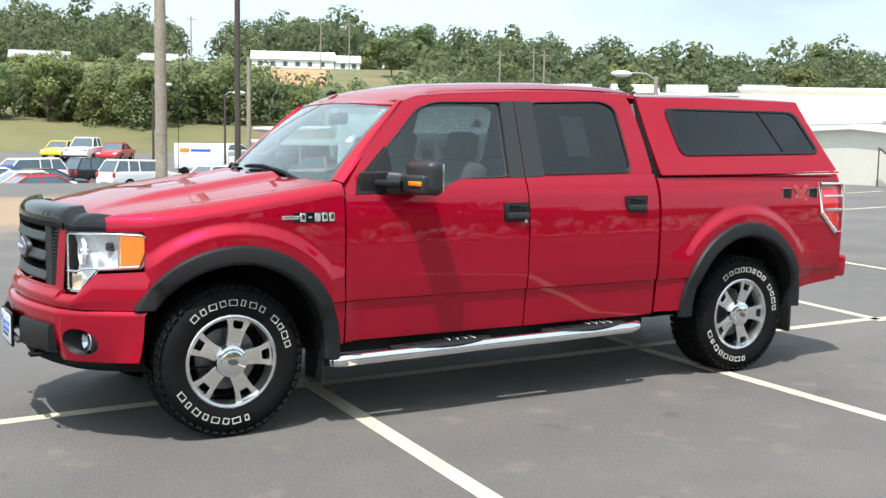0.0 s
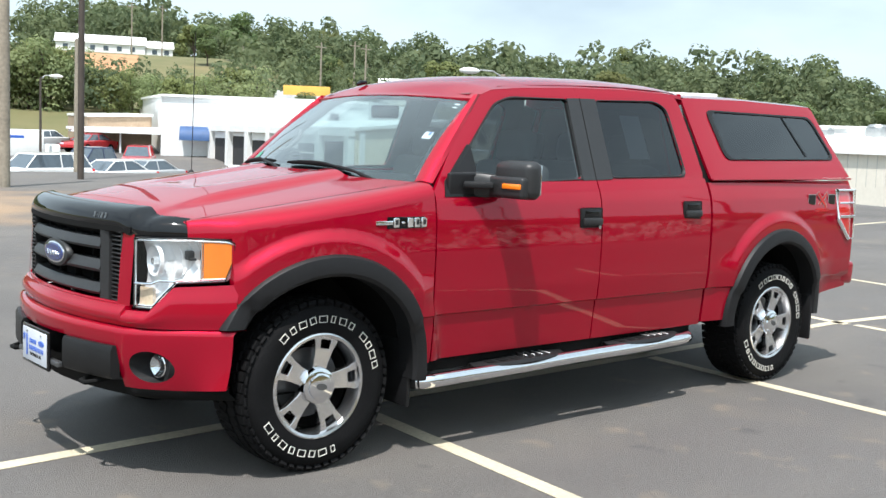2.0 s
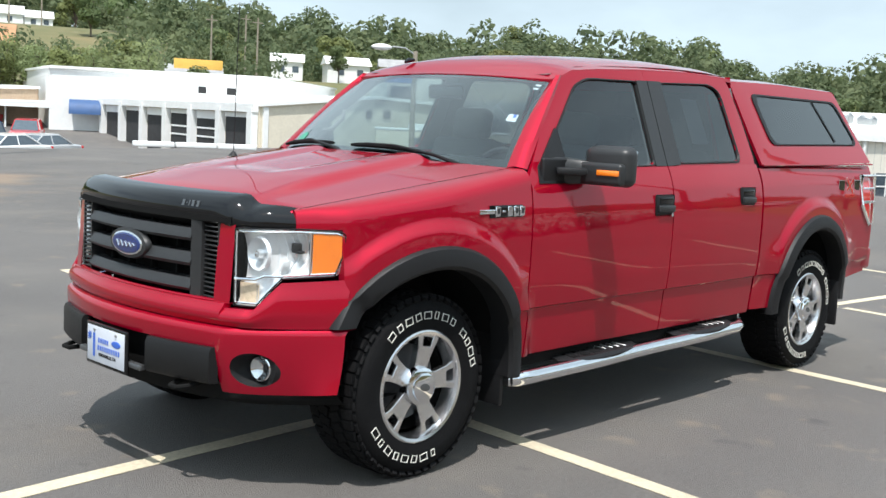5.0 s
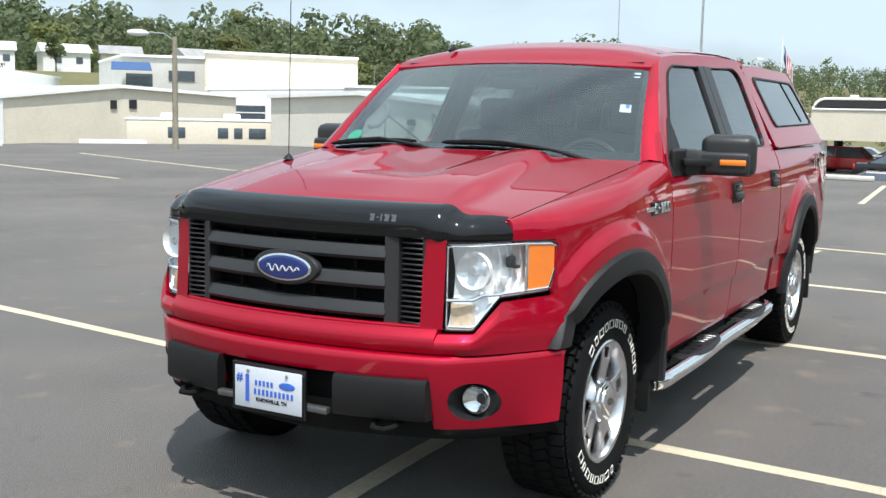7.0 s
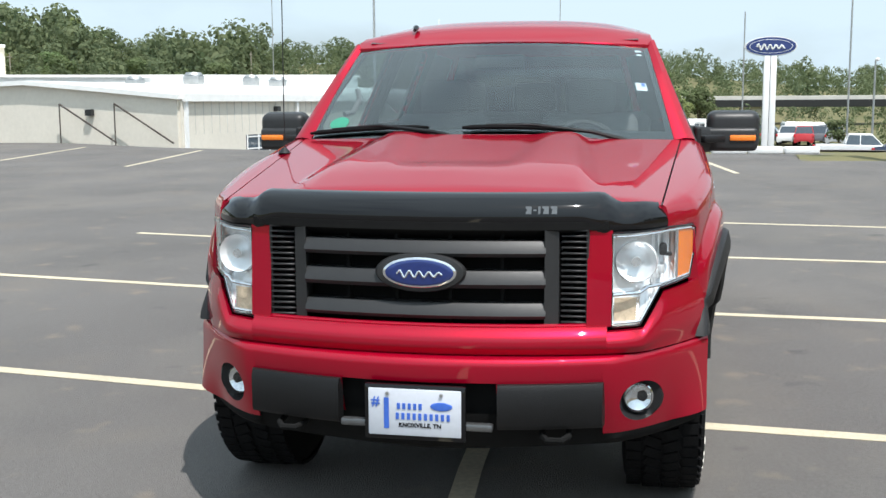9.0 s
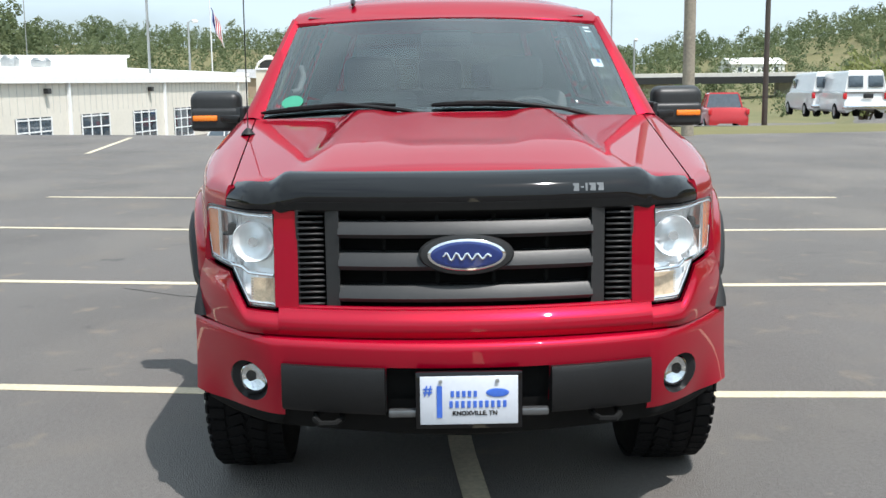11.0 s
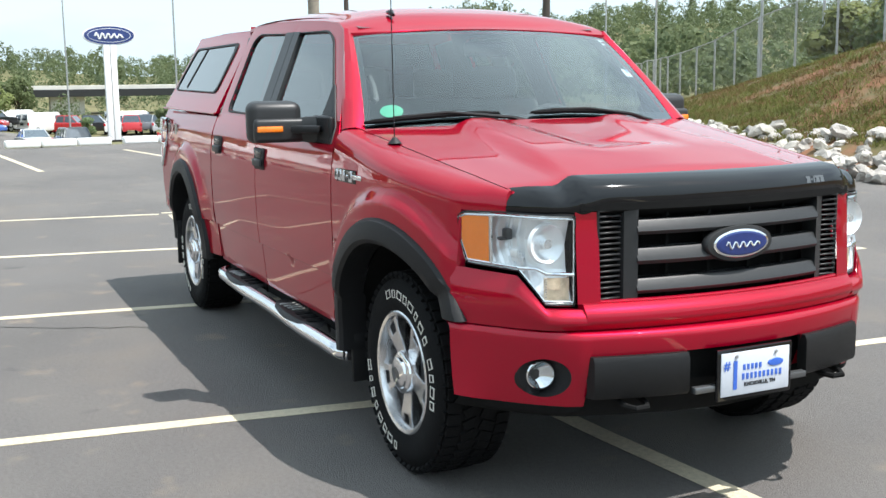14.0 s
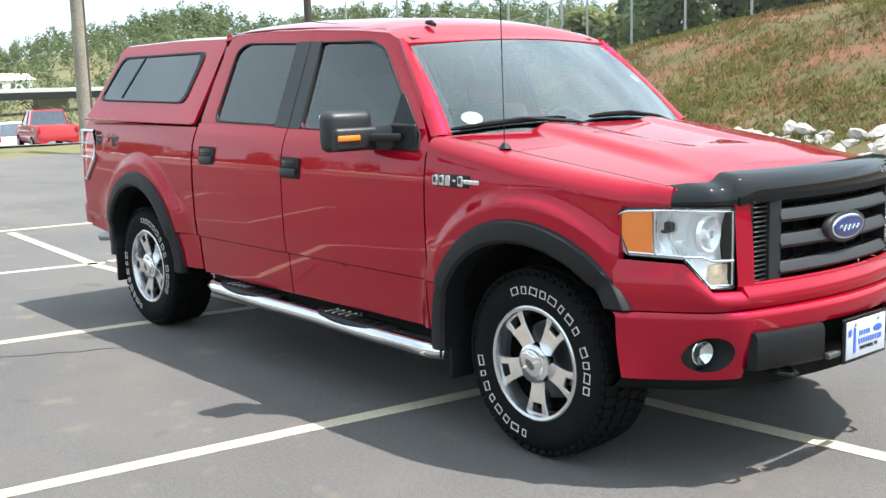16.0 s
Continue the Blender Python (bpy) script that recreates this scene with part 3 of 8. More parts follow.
for s in (-1, 1):
    fender(s)
    fd = door(s, 0.632, 1.832, "front_door")
    rd = door(s, 1.842, 2.862, "rear_door")
    bedside(s)
    flare(s, ARCH_F, 21, 186)
    flare(s, ARCH_R, -4, 184)
    liner(s, ARCH_F)
    liner(s, ARCH_R)
    mudflap(s, 0.515, 0.24, 0.60)
    mudflap(s, 4.145, 0.25, 0.66)
    ring(FRONT_OUT, FRONT_WIN, s, "inner_trim", "seat", o0=-0.040, o1=-0.034, depth=0.004, parent=fd)
    ring(REAR_OUT, REAR_WIN, s, "inner_trim", "seat", o0=-0.040, o1=-0.034, depth=0.004, parent=rd)
    bm = box(bmesh.new(), (1.23, s * 0.865, 0.98), (1.16, 0.03, 0.70), 0.01)
    part("door_lining", bm, "dash", fd)
    bm = box(bmesh.new(), (2.33, s * 0.865, 0.98), (0.96, 0.03, 0.74), 0.01)
    part("door_lining", bm, "dash", rd)
    ring(FRONT_OUT, FRONT_WIN, s, "door_frame", "red", parent=fd)
    ring(REAR_OUT, REAR_WIN, s, "door_frame", "red", parent=rd)
    # black pillar cover between the windows, and rubber round the glass
    for o, w, p in ((FRONT_OUT, FRONT_WIN, fd), (REAR_OUT, REAR_WIN, rd)):
        c = Vector((sum(q[0] for q in w) / len(w), sum(q[1] for q in w) / len(w)))
        wide = [tuple(Vector(q) + (Vector(q) - c).normalized() * 0.014) for q in w]
        ring(wide, w, s, "window_seal", "black", 80, 0.007, 0.001, parent=p)
    for quad in ([(1.731, 1.360), (1.768, 1.815), (1.868, 1.820), (1.835, 1.361)], [(1.843, 1.361), (1.876, 1.820), (2.008, 1.823), (1.984, 1.368)]):
        bm = bmesh.new()
        prism(bm, quad, -0.015, 0.011, lambda u, v, d: up(u, v, s, d))
        part("pillar_cover", fix(bm), "trim", truck, "satin charcoal pillar cover")
    pane(FRONT_WIN, s, "tint", "door_glass", parent=fd, shadow=False)
    pane(REAR_WIN, s, "dtint", "door_glass", parent=rd)
    # black sail panel at the mirror
    bm = bmesh.new()
    prism(bm, [(0.70, 1.275), (0.945, 1.275), (0.945, 1.530), (0.925, 1.535), (0.72, 1.350)], -0.01, 0.008, lambda u, v, d: up(u, v, s, d))
    part("sail_panel", fix(bm), "black", truck)
    # door handles in their cups
    for d, hx in ((fd, 1.742), (rd, 2.668)):
        hz = 1.156 if d is fd else 1.186
        y = side_y(hx, hz)
        bm = box(bmesh.new(), (hx, s * (y + 0.001), hz), (0.178, 0.014, 0.112), 0.012)
        cup = part("handle_cup", bm, "black", d, "black plastic handle cup")
        bm = box(bmesh.new(), (hx + 0.005, s * (y + 0.014), hz - 0.020), (0.155, 0.020, 0.040), 0.009)
        part("door_handle", bm, "trim", cup)
        # gloss-black plate paints the dark of the grip hollow
        bm = box(bmesh.new(), (hx + 0.005, s * (y + 0.008), hz + 0.024), (0.125, 0.004, 0.034), 0.0015)
        part("grip_recess", bm, "gloss", cup)
        if d is fd and s < 0:
            bm = cyl(bmesh.new(), (hx + 0.06, s * (y + 0.012), hz - 0.052), (hx + 0.06, s * (y + 0.018), hz - 0.052), 0.011, n=16)
            part("key_lock", bm, "chrome", cup)


# hood: a raised centre with crisp shoulders
def hood_z(x, y):
    a = abs(y)
    e = edge_y(x)
    z = edge_z(x)
    k = min(1.0, a / e)
    z += 0.040 * (1 - k ** 2.2)
    grow = sstep(-0.72, -0.2, x)
    dome = 1 - sstep(0.50 - 0.10 * (x + 0.7), 0.60 - 0.10 * (x + 0.7), a)
    z += 0.030 * dome * grow
    rec = (1 - sstep(0.20, 0.30, a - 0.10 * (x - 0.1))) * sstep(-0.35, -0.15, x)
    z -= 0.012 * rec
    z -= 0.07 * sstep(-0.55, -0.85, x)
    return z


def hood_front(y):
    return nose(y) + 0.045


def cowl(y):
    return 0.42 + 0.20 * (abs(y) / 0.86) ** 2


cols = []
for i in range(61):
    u = lerp(-1, 1, i / 60)
    col = []
    for j in range(41):
        t = j / 40
        yy = u * lerp(0.765, 0.85, t)
        x0, x1 = hood_front(yy), cowl(yy) - 0.03
        x = lerp(x0, x1, t)
        yy = max(-edge_y(x) + 0.006, min(edge_y(x) - 0.006, u * (edge_y(x) - 0.006)))
        col.append((x, yy, hood_z(x, yy)))
    a = col[0]
    col = [(a[0] + 0.03, a[1], a[2] - 0.035), (a[0] - 0.012, a[1], a[2] - 0.014)] + col
    b = col[-1]
    col.append((b[0] + 0.005, b[1], b[2] - 0.03))
    cols.append(col)
part("hood", fix(grid(cols)), "red", truck)

# black plastic cowl under the windscreen
cols = []
for i in range(41):
    y = lerp(-0.87, 0.87, i / 40)
    x = cowl(y)
    cols.append([(x - 0.06, y, 1.285), (x - 0.035, y, 1.325), (x + 0.03, y, 1.345), (x + 0.10, y, 1.37)])
part("cowl_panel", fix(grid(cols)), "black", truck)

# roof
RAIL = [(1.04, 1.765), (1.10, 1.797), (1.20, 1.832), (1.45, 1.855), (1.86, 1.880), (2.30, 1.896), (2.74, 1.894), (2.86, 1.885)]
cols = []
for i in range(33):
    y = lerp(-1, 1, i / 32)
    col = []
    for j in range(41):
        x = lerp(0.985 + 0.075 * abs(y) ** 2, 2.855, j / 40)
        ze = curve(RAIL, x)
        w = glass_y(ze) + 0.002
        k = abs(y)
        z = ze + 0.052 * (1 - k ** 4) * sstep(0.9, 1.5, x) + 0.022 * (1 - k ** 2)
        col.append((x, y * w, z))
    col.append((2.862, col[-1][1] * 0.99, col[-1][2] - 0.05))
    cols.append(col)
first, last = cols[0], cols[-1]
cols.insert(0, [(p[0], p[1] - 0.004, p[2] - 0.02) for p in first])
cols.append([(p[0], p[1] + 0.004, p[2] - 0.02) for p in last])
part("roof", fix(grid(cols)), "red", truck)

# windscreen, its black band and the pillars
def screen(u, v, o=0.0):
    y = u * lerp(0.862, 0.728, v)
    x0, x1 = cowl(y) - 0.005, 0.985 + 0.085 * u * u
    z0, z1 = 1.350 - 0.012 * u * u, 1.803 - 0.030 * u * u
    bow = 0.025 * math.sin(math.pi * v) * (1 - 0.6 * u * u)
    return Vector((lerp(x0, x1, v) - bow * 0.6 - o * 0.68, y, lerp(z0, z1, v) + bow * 0.6 + o * 0.73))


ws = part("windscreen", facing(fix(grid([[screen(lerp(-0.965, 0.965, i / 32), lerp(0.0, 0.985, j / 16)) for j in range(17)] for i in range(33)])), (-1, 0, 0.5)), "clear", truck)
ws.visible_shadow = False
cols = []
for i in range(33):
    u = lerp(-1, 1, i / 32)
    xr = 0.985 + 0.075 * u * u
    zr = curve(RAIL, xr) + 0.022 * (1 - u * u) + 0.052 * (1 - u ** 4) * sstep(0.9, 1.5, xr)
    b = Vector((xr, u * (glass_y(curve(RAIL, xr)) + 0.002), zr + 0.0005))
    a = screen(u * 0.985, 0.972, 0.004)
    cols.append([a + Vector((0.01, 0, -0.02)), a, a.lerp(b, 0.5) + Vector((-0.004, 0, 0.004)), b])
part("roof_header", fix(grid(cols)), "red", truck)
bm = bmesh.new()
for u0, u1, v0, v1 in ((-0.965, -0.93, 0, 1), (0.93, 0.965, 0, 1), (-0.93, 0.93, 0.945, 0.99), (-0.93, 0.93, 0.0, 0.085)):
    grid([[screen(lerp(u0, u1, i / 12), lerp(v0, v1, j / 12), -0.004) for j in range(13)] for i in range(13)], bm)
part("screen_band", fix(bm), "gloss", truck, "black ceramic edge of the windscreen")
for s in (-1, 1):
    cols = []
    for j in range(25):
        v = j / 24
        a = screen(s * 0.962, v, 0.002)
        t = lerp(0.0, 1.0, v)
        zx = lerp(1.338, 1.800, t)
        xo = lerp(0.640, 1.105, t)
        b = Vector(up(xo, zx, s, 0.001))
        m1 = a.lerp(b, 0.35) + Vector((-0.012, s * 0.010, 0.010))
        m2 = a.lerp(b, 0.75) + Vector((-0.010, s * 0.014, 0.006))
        cols.append([a + Vector((0.02, -s * 0.01, -0.02)), a, m1, m2, b, b + Vector((0.02, -s * 0.02, -0.01))])
    part("windscreen_pillar", fix(grid(cols)), "red", truck)
    cols = []
    for j in range(13):
        a, b = screen(s * 0.965, j / 12, -0.022), Vector(up(lerp(0.66, 1.11, j / 12), lerp(1.34, 1.79, j / 12), s, -0.042))
        cols.append([a, a.lerp(b, 0.5) + Vector((0.01, -s * 0.015, 0)), b])
    part("pillar_lining", fix(grid(cols)), "seat", truck)
    # filler between fender, pillar foot and door
    cols = []
    for j in range(7):
        x = lerp(0.47, 0.66, j / 6)
        cols.append([(x, s * (edge_y(x) - 0.01), edge_z(x) - 0.012), (x, s * (edge_y(x) - 0.09), edge_z(x) - 0.01)])
    part("pillar_foot", fix(grid(cols)), "red", truck)


# wipers
def wiper(u0, u1, v0, v1, up0):
    p = [screen(lerp(u0, u1, i / 10), lerp(v0, v1, i / 10) + 0.015 * math.sin(math.pi * i / 10), 0.018) for i in range(11)]
    w = part("wiper", tube(p, [0.006] + [0.011] * 9 + [0.006], 8), "rubber", truck, "black rubber windscreen wiper")
    mid, foot = p[6], screen(up0, -0.06, 0.01)
    part("wiper_arm", tube([foot, foot.lerp(mid, 0.45) + Vector((-0.012, 0, 0.022)), mid + Vector((-0.006, 0, 0.012)), p[2] + Vector((-0.004, 0, 0.01))], [0.012, 0.009, 0.007, 0.005], 8), "black", w)


wiper(0.97, 0.28, 0.035, 0.075, -0.02)
wiper(0.10, -0.50, 0.070, 0.050, -0.80)


# ---- front end ----
def front_panel(name, ys, lo, hi, fx, material, rows=8, shape=None, parent=truck, lip=0.03, widen=0.0):
    cols = []
    for y in ys:
        a, b = lo(y), hi(y)
        col = []
        for j in range(rows + 1):
            t = j / rows
            z = lerp(a, b, t)
            yw = y * (1 + widen * sstep(0.60, 0.88, abs(y)) * (1.08 - z) / 0.38)
            col.append((fx(y) - (shape(t) if shape else 0), yw, z))
        col = [(col[0][0] + lip, col[0][1], col[0][2])] + col + [(col[-1][0] + lip, col[-1][1], col[-1][2])]
        cols.append(col)
    return part(name, fix(grid(cols)), material, parent)


def span(a, b, n):
    return [lerp(a, b, i / n) for i in range(n + 1)]


def lamp_low(y):
    y = abs(y)
    return curve([(0.60, 0.772), (0.705, 0.776), (0.765, 0.884), (0.90, 0.900)], y)


# lower face between bumper and grille, with its crease
YS = sorted(set(span(-0.893, 0.893, 80) + [s * v for s in (-1, 1) for v in (0.600, 0.6005, 0.705, 0.765)]))
front_panel("front_fascia", YS, lambda y: 0.700, lambda y: 0.786 if abs(y) < 0.6002 else lamp_low(y) - 0.004,
            lambda y: nose(y) - 0.035 * (1 - sstep(0.55, 0.9, abs(y))), "red", 10,
            lambda t: 0.020 * (sstep(0, 0.35, t) - sstep(0.6, 1.0, t)) + 0.010 * (1 - t), widen=0.045)
# uprights between grille and lamps
for s in (-1, 1):
    front_panel("grille_upright", [s * v for v in span(0.535, 0.6125, 6)], lambda y: 0.785, lambda y: 1.096, lambda y: nose(y) - 0.002, "red", 6, lambda t: 0.02 * (1 - t))
# near-black strip behind the deflector paints the dark gap over the grille
bm = bmesh.new()
grid([[(nose(y) + 0.06, y, 1.07), (nose(y) - 0.012, y, 1.100), (nose(y) - 0.012, y, 1.125), (nose(y) + 0.04, y, 1.15)] for y in span(-0.60, 0.60, 24)], bm)
part("grille_header", fix(bm), "under", truck)

for s in (-1, 1):  # painted lip above each headlight, under the deflector's end
    cols = [[(nose(y) + 0.02, s * y, 1.082), (nose(y) + 0.012, s * y, 1.094), (nose(y) + 0.024, s * y, 1.118), (nose(y) + 0.07, s * y, 1.126)] for y in span(0.565, 0.800, 12)]
    part("hood_lip", fix(grid(cols)), "red", truck)

# grille
grille = part("grille", fix(grid([[(nose(y) + 0.09, y, 0.775), (nose(y) + 0.10, y, 0.95), (nose(y) + 0.09, y, 1.13)] for y in span(-0.55, 0.55, 20)])), "under", truck, "charcoal plastic grille with three wide bars")


def bar(z0, z1, half, depth, material="trim", name="grille_bar", tilt=0.0):
    cols = []
    for y in span(-half, half, 28):
        x = nose(y)
        cols.append([(x + 0.05, y, z0), (x - depth * 0.4, y, z0 + 0.002), (x - depth - tilt * 0.3, y, lerp(z0, z1, 0.28)), (x - depth * 0.9 + tilt, y, z1 - 0.006), (x - depth * 0.5 + tilt, y, z1), (x + 0.05, y, z1)])
    cols.insert(0, [(p[0] + 0.03, p[1], p[2]) for p in cols[0]])
    cols.append([(p[0] + 0.03, p[1], p[2]) for p in cols[-1]])
    return part(name, fix(grid(cols)), material, grille)


for z0, z1 in ((1.010, 1.064), (0.908, 0.966), (0.806, 0.860)):
    bar(z0, z1, 0.404, 0.016, tilt=0.010)
for s in (-1, 1):
    cols = []
    for j in range(9):
        z = lerp(0.782, 1.118, j / 8)
        y0, y1 = s * 0.400, s * 0.452
        cols.append([(nose(y0) + 0.06, y0, z), (nose(y0) - 0.012, y0, z), (nose(y1) - 0.002, y1 - s * 0.008, z), (nose(y1) + 0.06, y1, z)])
    part("grille_post", fix(grid(cols)), "trim", grille)
    for k in range(17):
        z = 0.797 + k * 0.0188
        bm = box(bmesh.new(), (nose(0.493) + 0.022, s * 0.493, z), (0.05, 0.085, 0.006), 0.0015, seg=1)
        part("grille_fin", bm, "trim", grille)
    for y in (0.09, 0.26):
        bm = box(bmesh.new(), (nose(y) + 0.05, s * y, 0.95), (0.03, 0.012, 0.33), 0.002)
        part("grille_rib", bm, "under", grille)
    # outer rim of the opening
    bm = bmesh.new()
    tube([(nose(0.535) - 0.002, s * 0.535, z) for z in span(0.79, 1.11, 8)], 0.006, 8, bm)
    part("grille_edge", bm, "trim", grille)
bm = tube([(nose(y) - 0.012, y, 0.788) for y in span(-0.535, 0.535, 24)], 0.007, 8)
part("grille_edge", bm, "red", grille)


def oval(cx, cz, ry, rz, x, depth, material, name, parent, n=40):
    bm = bmesh.new()
    rings = [(1.0, 0.0), (1.0, depth * 0.6), (0.95, depth * 0.9), (0.80, depth), (0.4, depth * 1.06), (0.0, depth * 1.08)]
    grid([[(x - d, cx + ry * k * math.cos(2 * math.pi * i / n), cz + rz * k * math.sin(2 * math.pi * i / n)) for k, d in rings] for i in range(n + 1)], bm)
    return part(name, fix(bm, merge=1e-5), material, parent)


badge = oval(0, 0.962, 0.150, 0.066, -0.845, 0.030, "trim", "badge_surround", grille)
oval(0, 0.962, 0.122, 0.050, -0.872, 0.008, "chrome", "badge_rim", badge)
oval(0, 0.962, 0.113, 0.043, -0.8765, 0.006, "navy", "badge_oval", badge)
# the maker's mark as a plain silver ripple
pts = [(-0.8838, lerp(0.072, -0.075, i / 30), 0.958 + 0.013 * math.sin(i * 0.95) * (1 - i / 60)) for i in range(31)]
part("badge_mark", tube(pts, 0.0038, 6), "chrome", badge)

# bug deflector: a glossy dark curved shield along the hood edge
cols = []
for y in span(-0.790, 0.790, 84):
    a = abs(y)
    hump = 1 - sstep(0.570, 0.640, a)
    low = 1 - sstep(0.50, 0.59, a)
    ztop = 1.168 + 0.034 * hump - 0.012 * sstep(0.70, 0.79, a)
    zbot = 1.088 + 0.028 * low
    x = nose(y) + 0.006 - 0.016 * hump
    cols.append([(x + 0.030, y, zbot - 0.002), (x + 0.004, y, zbot), (x, y, zbot + 0.006), (x - 0.004, y, lerp(zbot, ztop, 0.30)), (x + 0.004, y, lerp(zbot, ztop, 0.60)), (x + 0.022, y, lerp(zbot, ztop, 0.86)),
                 (x + 0.050, y, ztop + 0.004), (x + 0.085 + 0.025 * hump, y, ztop + 0.012), (x + 0.092 + 0.025 * hump, y, ztop - 0.004)])
deflector = part("bug_deflector", fix(grid(cols)), "gloss", truck, "smoked glossy bug deflector on the hood edge")
# silver model lettering as plain strokes
for k, (w, hz) in enumerate(((0.019, 0.024), (0.010, 0.005), (0.007, 0.024), (0.021, 0.024), (0.021, 0.024))):
    yk = -0.348 - (0, 0.020, 0.034, 0.053, 0.079)[k]
    rot = Matrix.Rotation(radians(20), 4, "Y")
    bm = bmesh.new()
    box(bm, (nose(yk) - 0.0065, yk, 1.164), (0.003, w, hz * 1.05), 0, rot)
    part("deflector_mark", bm, "greyalloy", deflector, smooth=0)

# headlights
for s in (-1, 1):
    lamp = thing("headlight", "", "")
    lamp.parent = truck
    for key in ("label", "category"):
        if key in lamp:
            del lamp[key]

    def top_z(y):
        return curve([(0.61, 1.083), (0.80, 1.091), (0.872, 1.086), (0.888, 1.068)], y)

    def bot_z(y):
        return curve([(0.61, 0.780), (0.704, 0.784), (0.766, 0.896), (0.868, 0.908), (0.888, 1.03)], y)
    ysl = sorted(set(span(0.612, 0.885, 30) + [0.704, 0.766, 0.868]))
    # bright reflector shell, fluted over its outer half
    cols = []
    for k, y in enumerate(ysl):
        d = 0.014 * (k % 2) * sstep(0.715, 0.735, y)
        cols.append([(nose(y) + 0.006, s * y, bot_z(y)), (nose(y) + 0.022 + d * 0.4, s * y, bot_z(y) + 0.014), (nose(y) + 0.058 + d, s * y, lerp(bot_z(y), top_z(y), 0.38)), (nose(y) + 0.066 + d, s * y, lerp(bot_z(y), top_z(y), 0.66)),
                     (nose(y) + 0.040 + d, s * y, top_z(y) - 0.016), (nose(y) + 0.006, s * y, top_z(y))])
    part("reflector", fix(grid(cols)), "lampchrome", lamp, smooth=12)
    # round main bowl with its rim, and the dark bulb hood of the outer beam
    cy, cz, n = 0.688, 0.988, 36
    prof = [(0.070, 0.010), (0.066, -0.006), (0.061, -0.002), (0.052, 0.008), (0.036, 0.015), (0.018, 0.018), (0.001, 0.019)]
    grid_b = grid([[(nose(cy) + 0.030 + d, s * (cy + q * math.cos(2 * math.pi * i / n)), cz + q * math.sin(2 * math.pi * i / n)) for q, d in prof] for i in range(n + 1)])
    part("reflector_bowl", fix(grid_b), "lampchrome", lamp)
    part("bulb_shield", cyl(bmesh.new(), (nose(cy) + 0.020, s * cy, cz), (nose(cy) + 0.060, s * cy, cz), 0.016, 0.022, 16), "reflector", lamp)
    bm = box(bmesh.new(), (nose(0.775) + 0.045, s * 0.775, 1.016), (0.040, 0.026, 0.040), 0.008)
    box(bm, (nose(0.775) + 0.050, s * 0.790, 1.000), (0.030, 0.030, 0.012), 0.004)
    part("bulb_hood", bm, "trim", lamp)
    for k in range(3):  # stepped facets between bowl and flutes
        bm = box(bmesh.new(), (nose(0.742) + 0.050, s * (0.748 + 0.010 * k), 0.925 + 0.014 * k), (0.030, 0.016, 0.030), 0.004, Matrix.Rotation(radians(s * 25), 4, "Z"))
        part("reflector_step", bm, "lampchrome", lamp)
    # lower turn lamp, slightly amber behind ribbed glass
    cols = [[(nose(y) + 0.02, s * y, z) for z in span(0.79, 0.872, 5)] for y in span(0.620, 0.700, 8)]
    part("turn_lamp", fix(grid(cols)), mat("pale_amber", (0.80, 0.62, 0.44), 0.25, 0.2, 0.3, 40), lamp)
    bm = tube([(nose(y) - 0.002, s * y, z) for y, z in ((0.616, 0.885), (0.66, 0.888), (0.70, 0.89), (0.725, 0.905), (0.766, 0.905))], 0.007, 8)
    part("lamp_divider", bm, "chrome", lamp)
    # amber side marker
    cols = [[(nose(y) + 0.004, s * y, lerp(bot_z(y) + 0.012, top_z(y) - 0.010, j / 8)) for j in range(9)] for y in span(0.824, 0.884, 8)]
    part("side_marker", fix(grid(cols)), "amber", lamp)
    # outer lens and black rim
    cols = [[(nose(y) - 0.006, s * y, lerp(bot_z(y), top_z(y), j / 8)) for j in range(9)] for y in ysl]
    lens = part("lamp_lens", facing(fix(grid(cols)), (-1, s * 0.3, 0)), "lens", lamp)
    lens.visible_shadow = False
    rim = [(nose(y) - 0.003, s * y, top_z(y) + 0.002) for y in ysl] + [(nose(y) - 0.003, s * y, bot_z(y) - 0.002) for y in ysl[::-1]]
    part("lamp_rim", tube(rim, 0.0030, 6, close=True), "gloss", lamp)
    inner_rim = [(nose(y) + 0.004, s * y, top_z(y) - 0.010) for y in ysl] + [(nose(y) + 0.004, s * y, bot_z(y) + 0.010) for y in ysl[::-1]]
    part("lamp_bezel", tube(inner_rim, 0.0045, 6, close=True), "reflector", lamp)
    bm = tube([(nose(y) + 0.002, s * y, lerp(bot_z(y) + 0.012, top_z(y) - 0.01, q)) for y, q in ((0.820, 0.0), (0.820, 0.5), (0.820, 1.0))], 0.006, 6)
    part("lamp_divider", bm, "flute", lamp)
    for k in range(9):  # ribs of the turn lamp
        bm = tube([(nose(0.66) + 0.016, s * (0.622 + 0.0 * k), 0.797 + k * 0.0088), (nose(0.70) + 0.016, s * 0.698, 0.797 + k * 0.0088)], 0.0022, 5)
        part("lamp_rib", bm, "reflector", lamp)

# bumper
def bump_low(y):
    return 0.490 if abs(y) < 0.590 else 0.428 + 0.10 * max(0.0, abs(y) - 0.80)


FOG_Y, FOG_Z, FOG_R = 0.715, 0.530, 0.070


def skin_x(y, z):
    """Front of the painted bumper skin."""
    t = min(1.0, max(0.0, (z - bump_low(y)) / (0.680 - bump_low(y))))
    return bump_x(y) - 0.004 + 0.05 * (1 - t) ** 2 * (1 - 1.6 * sstep(0.78, 0.937, abs(y)))


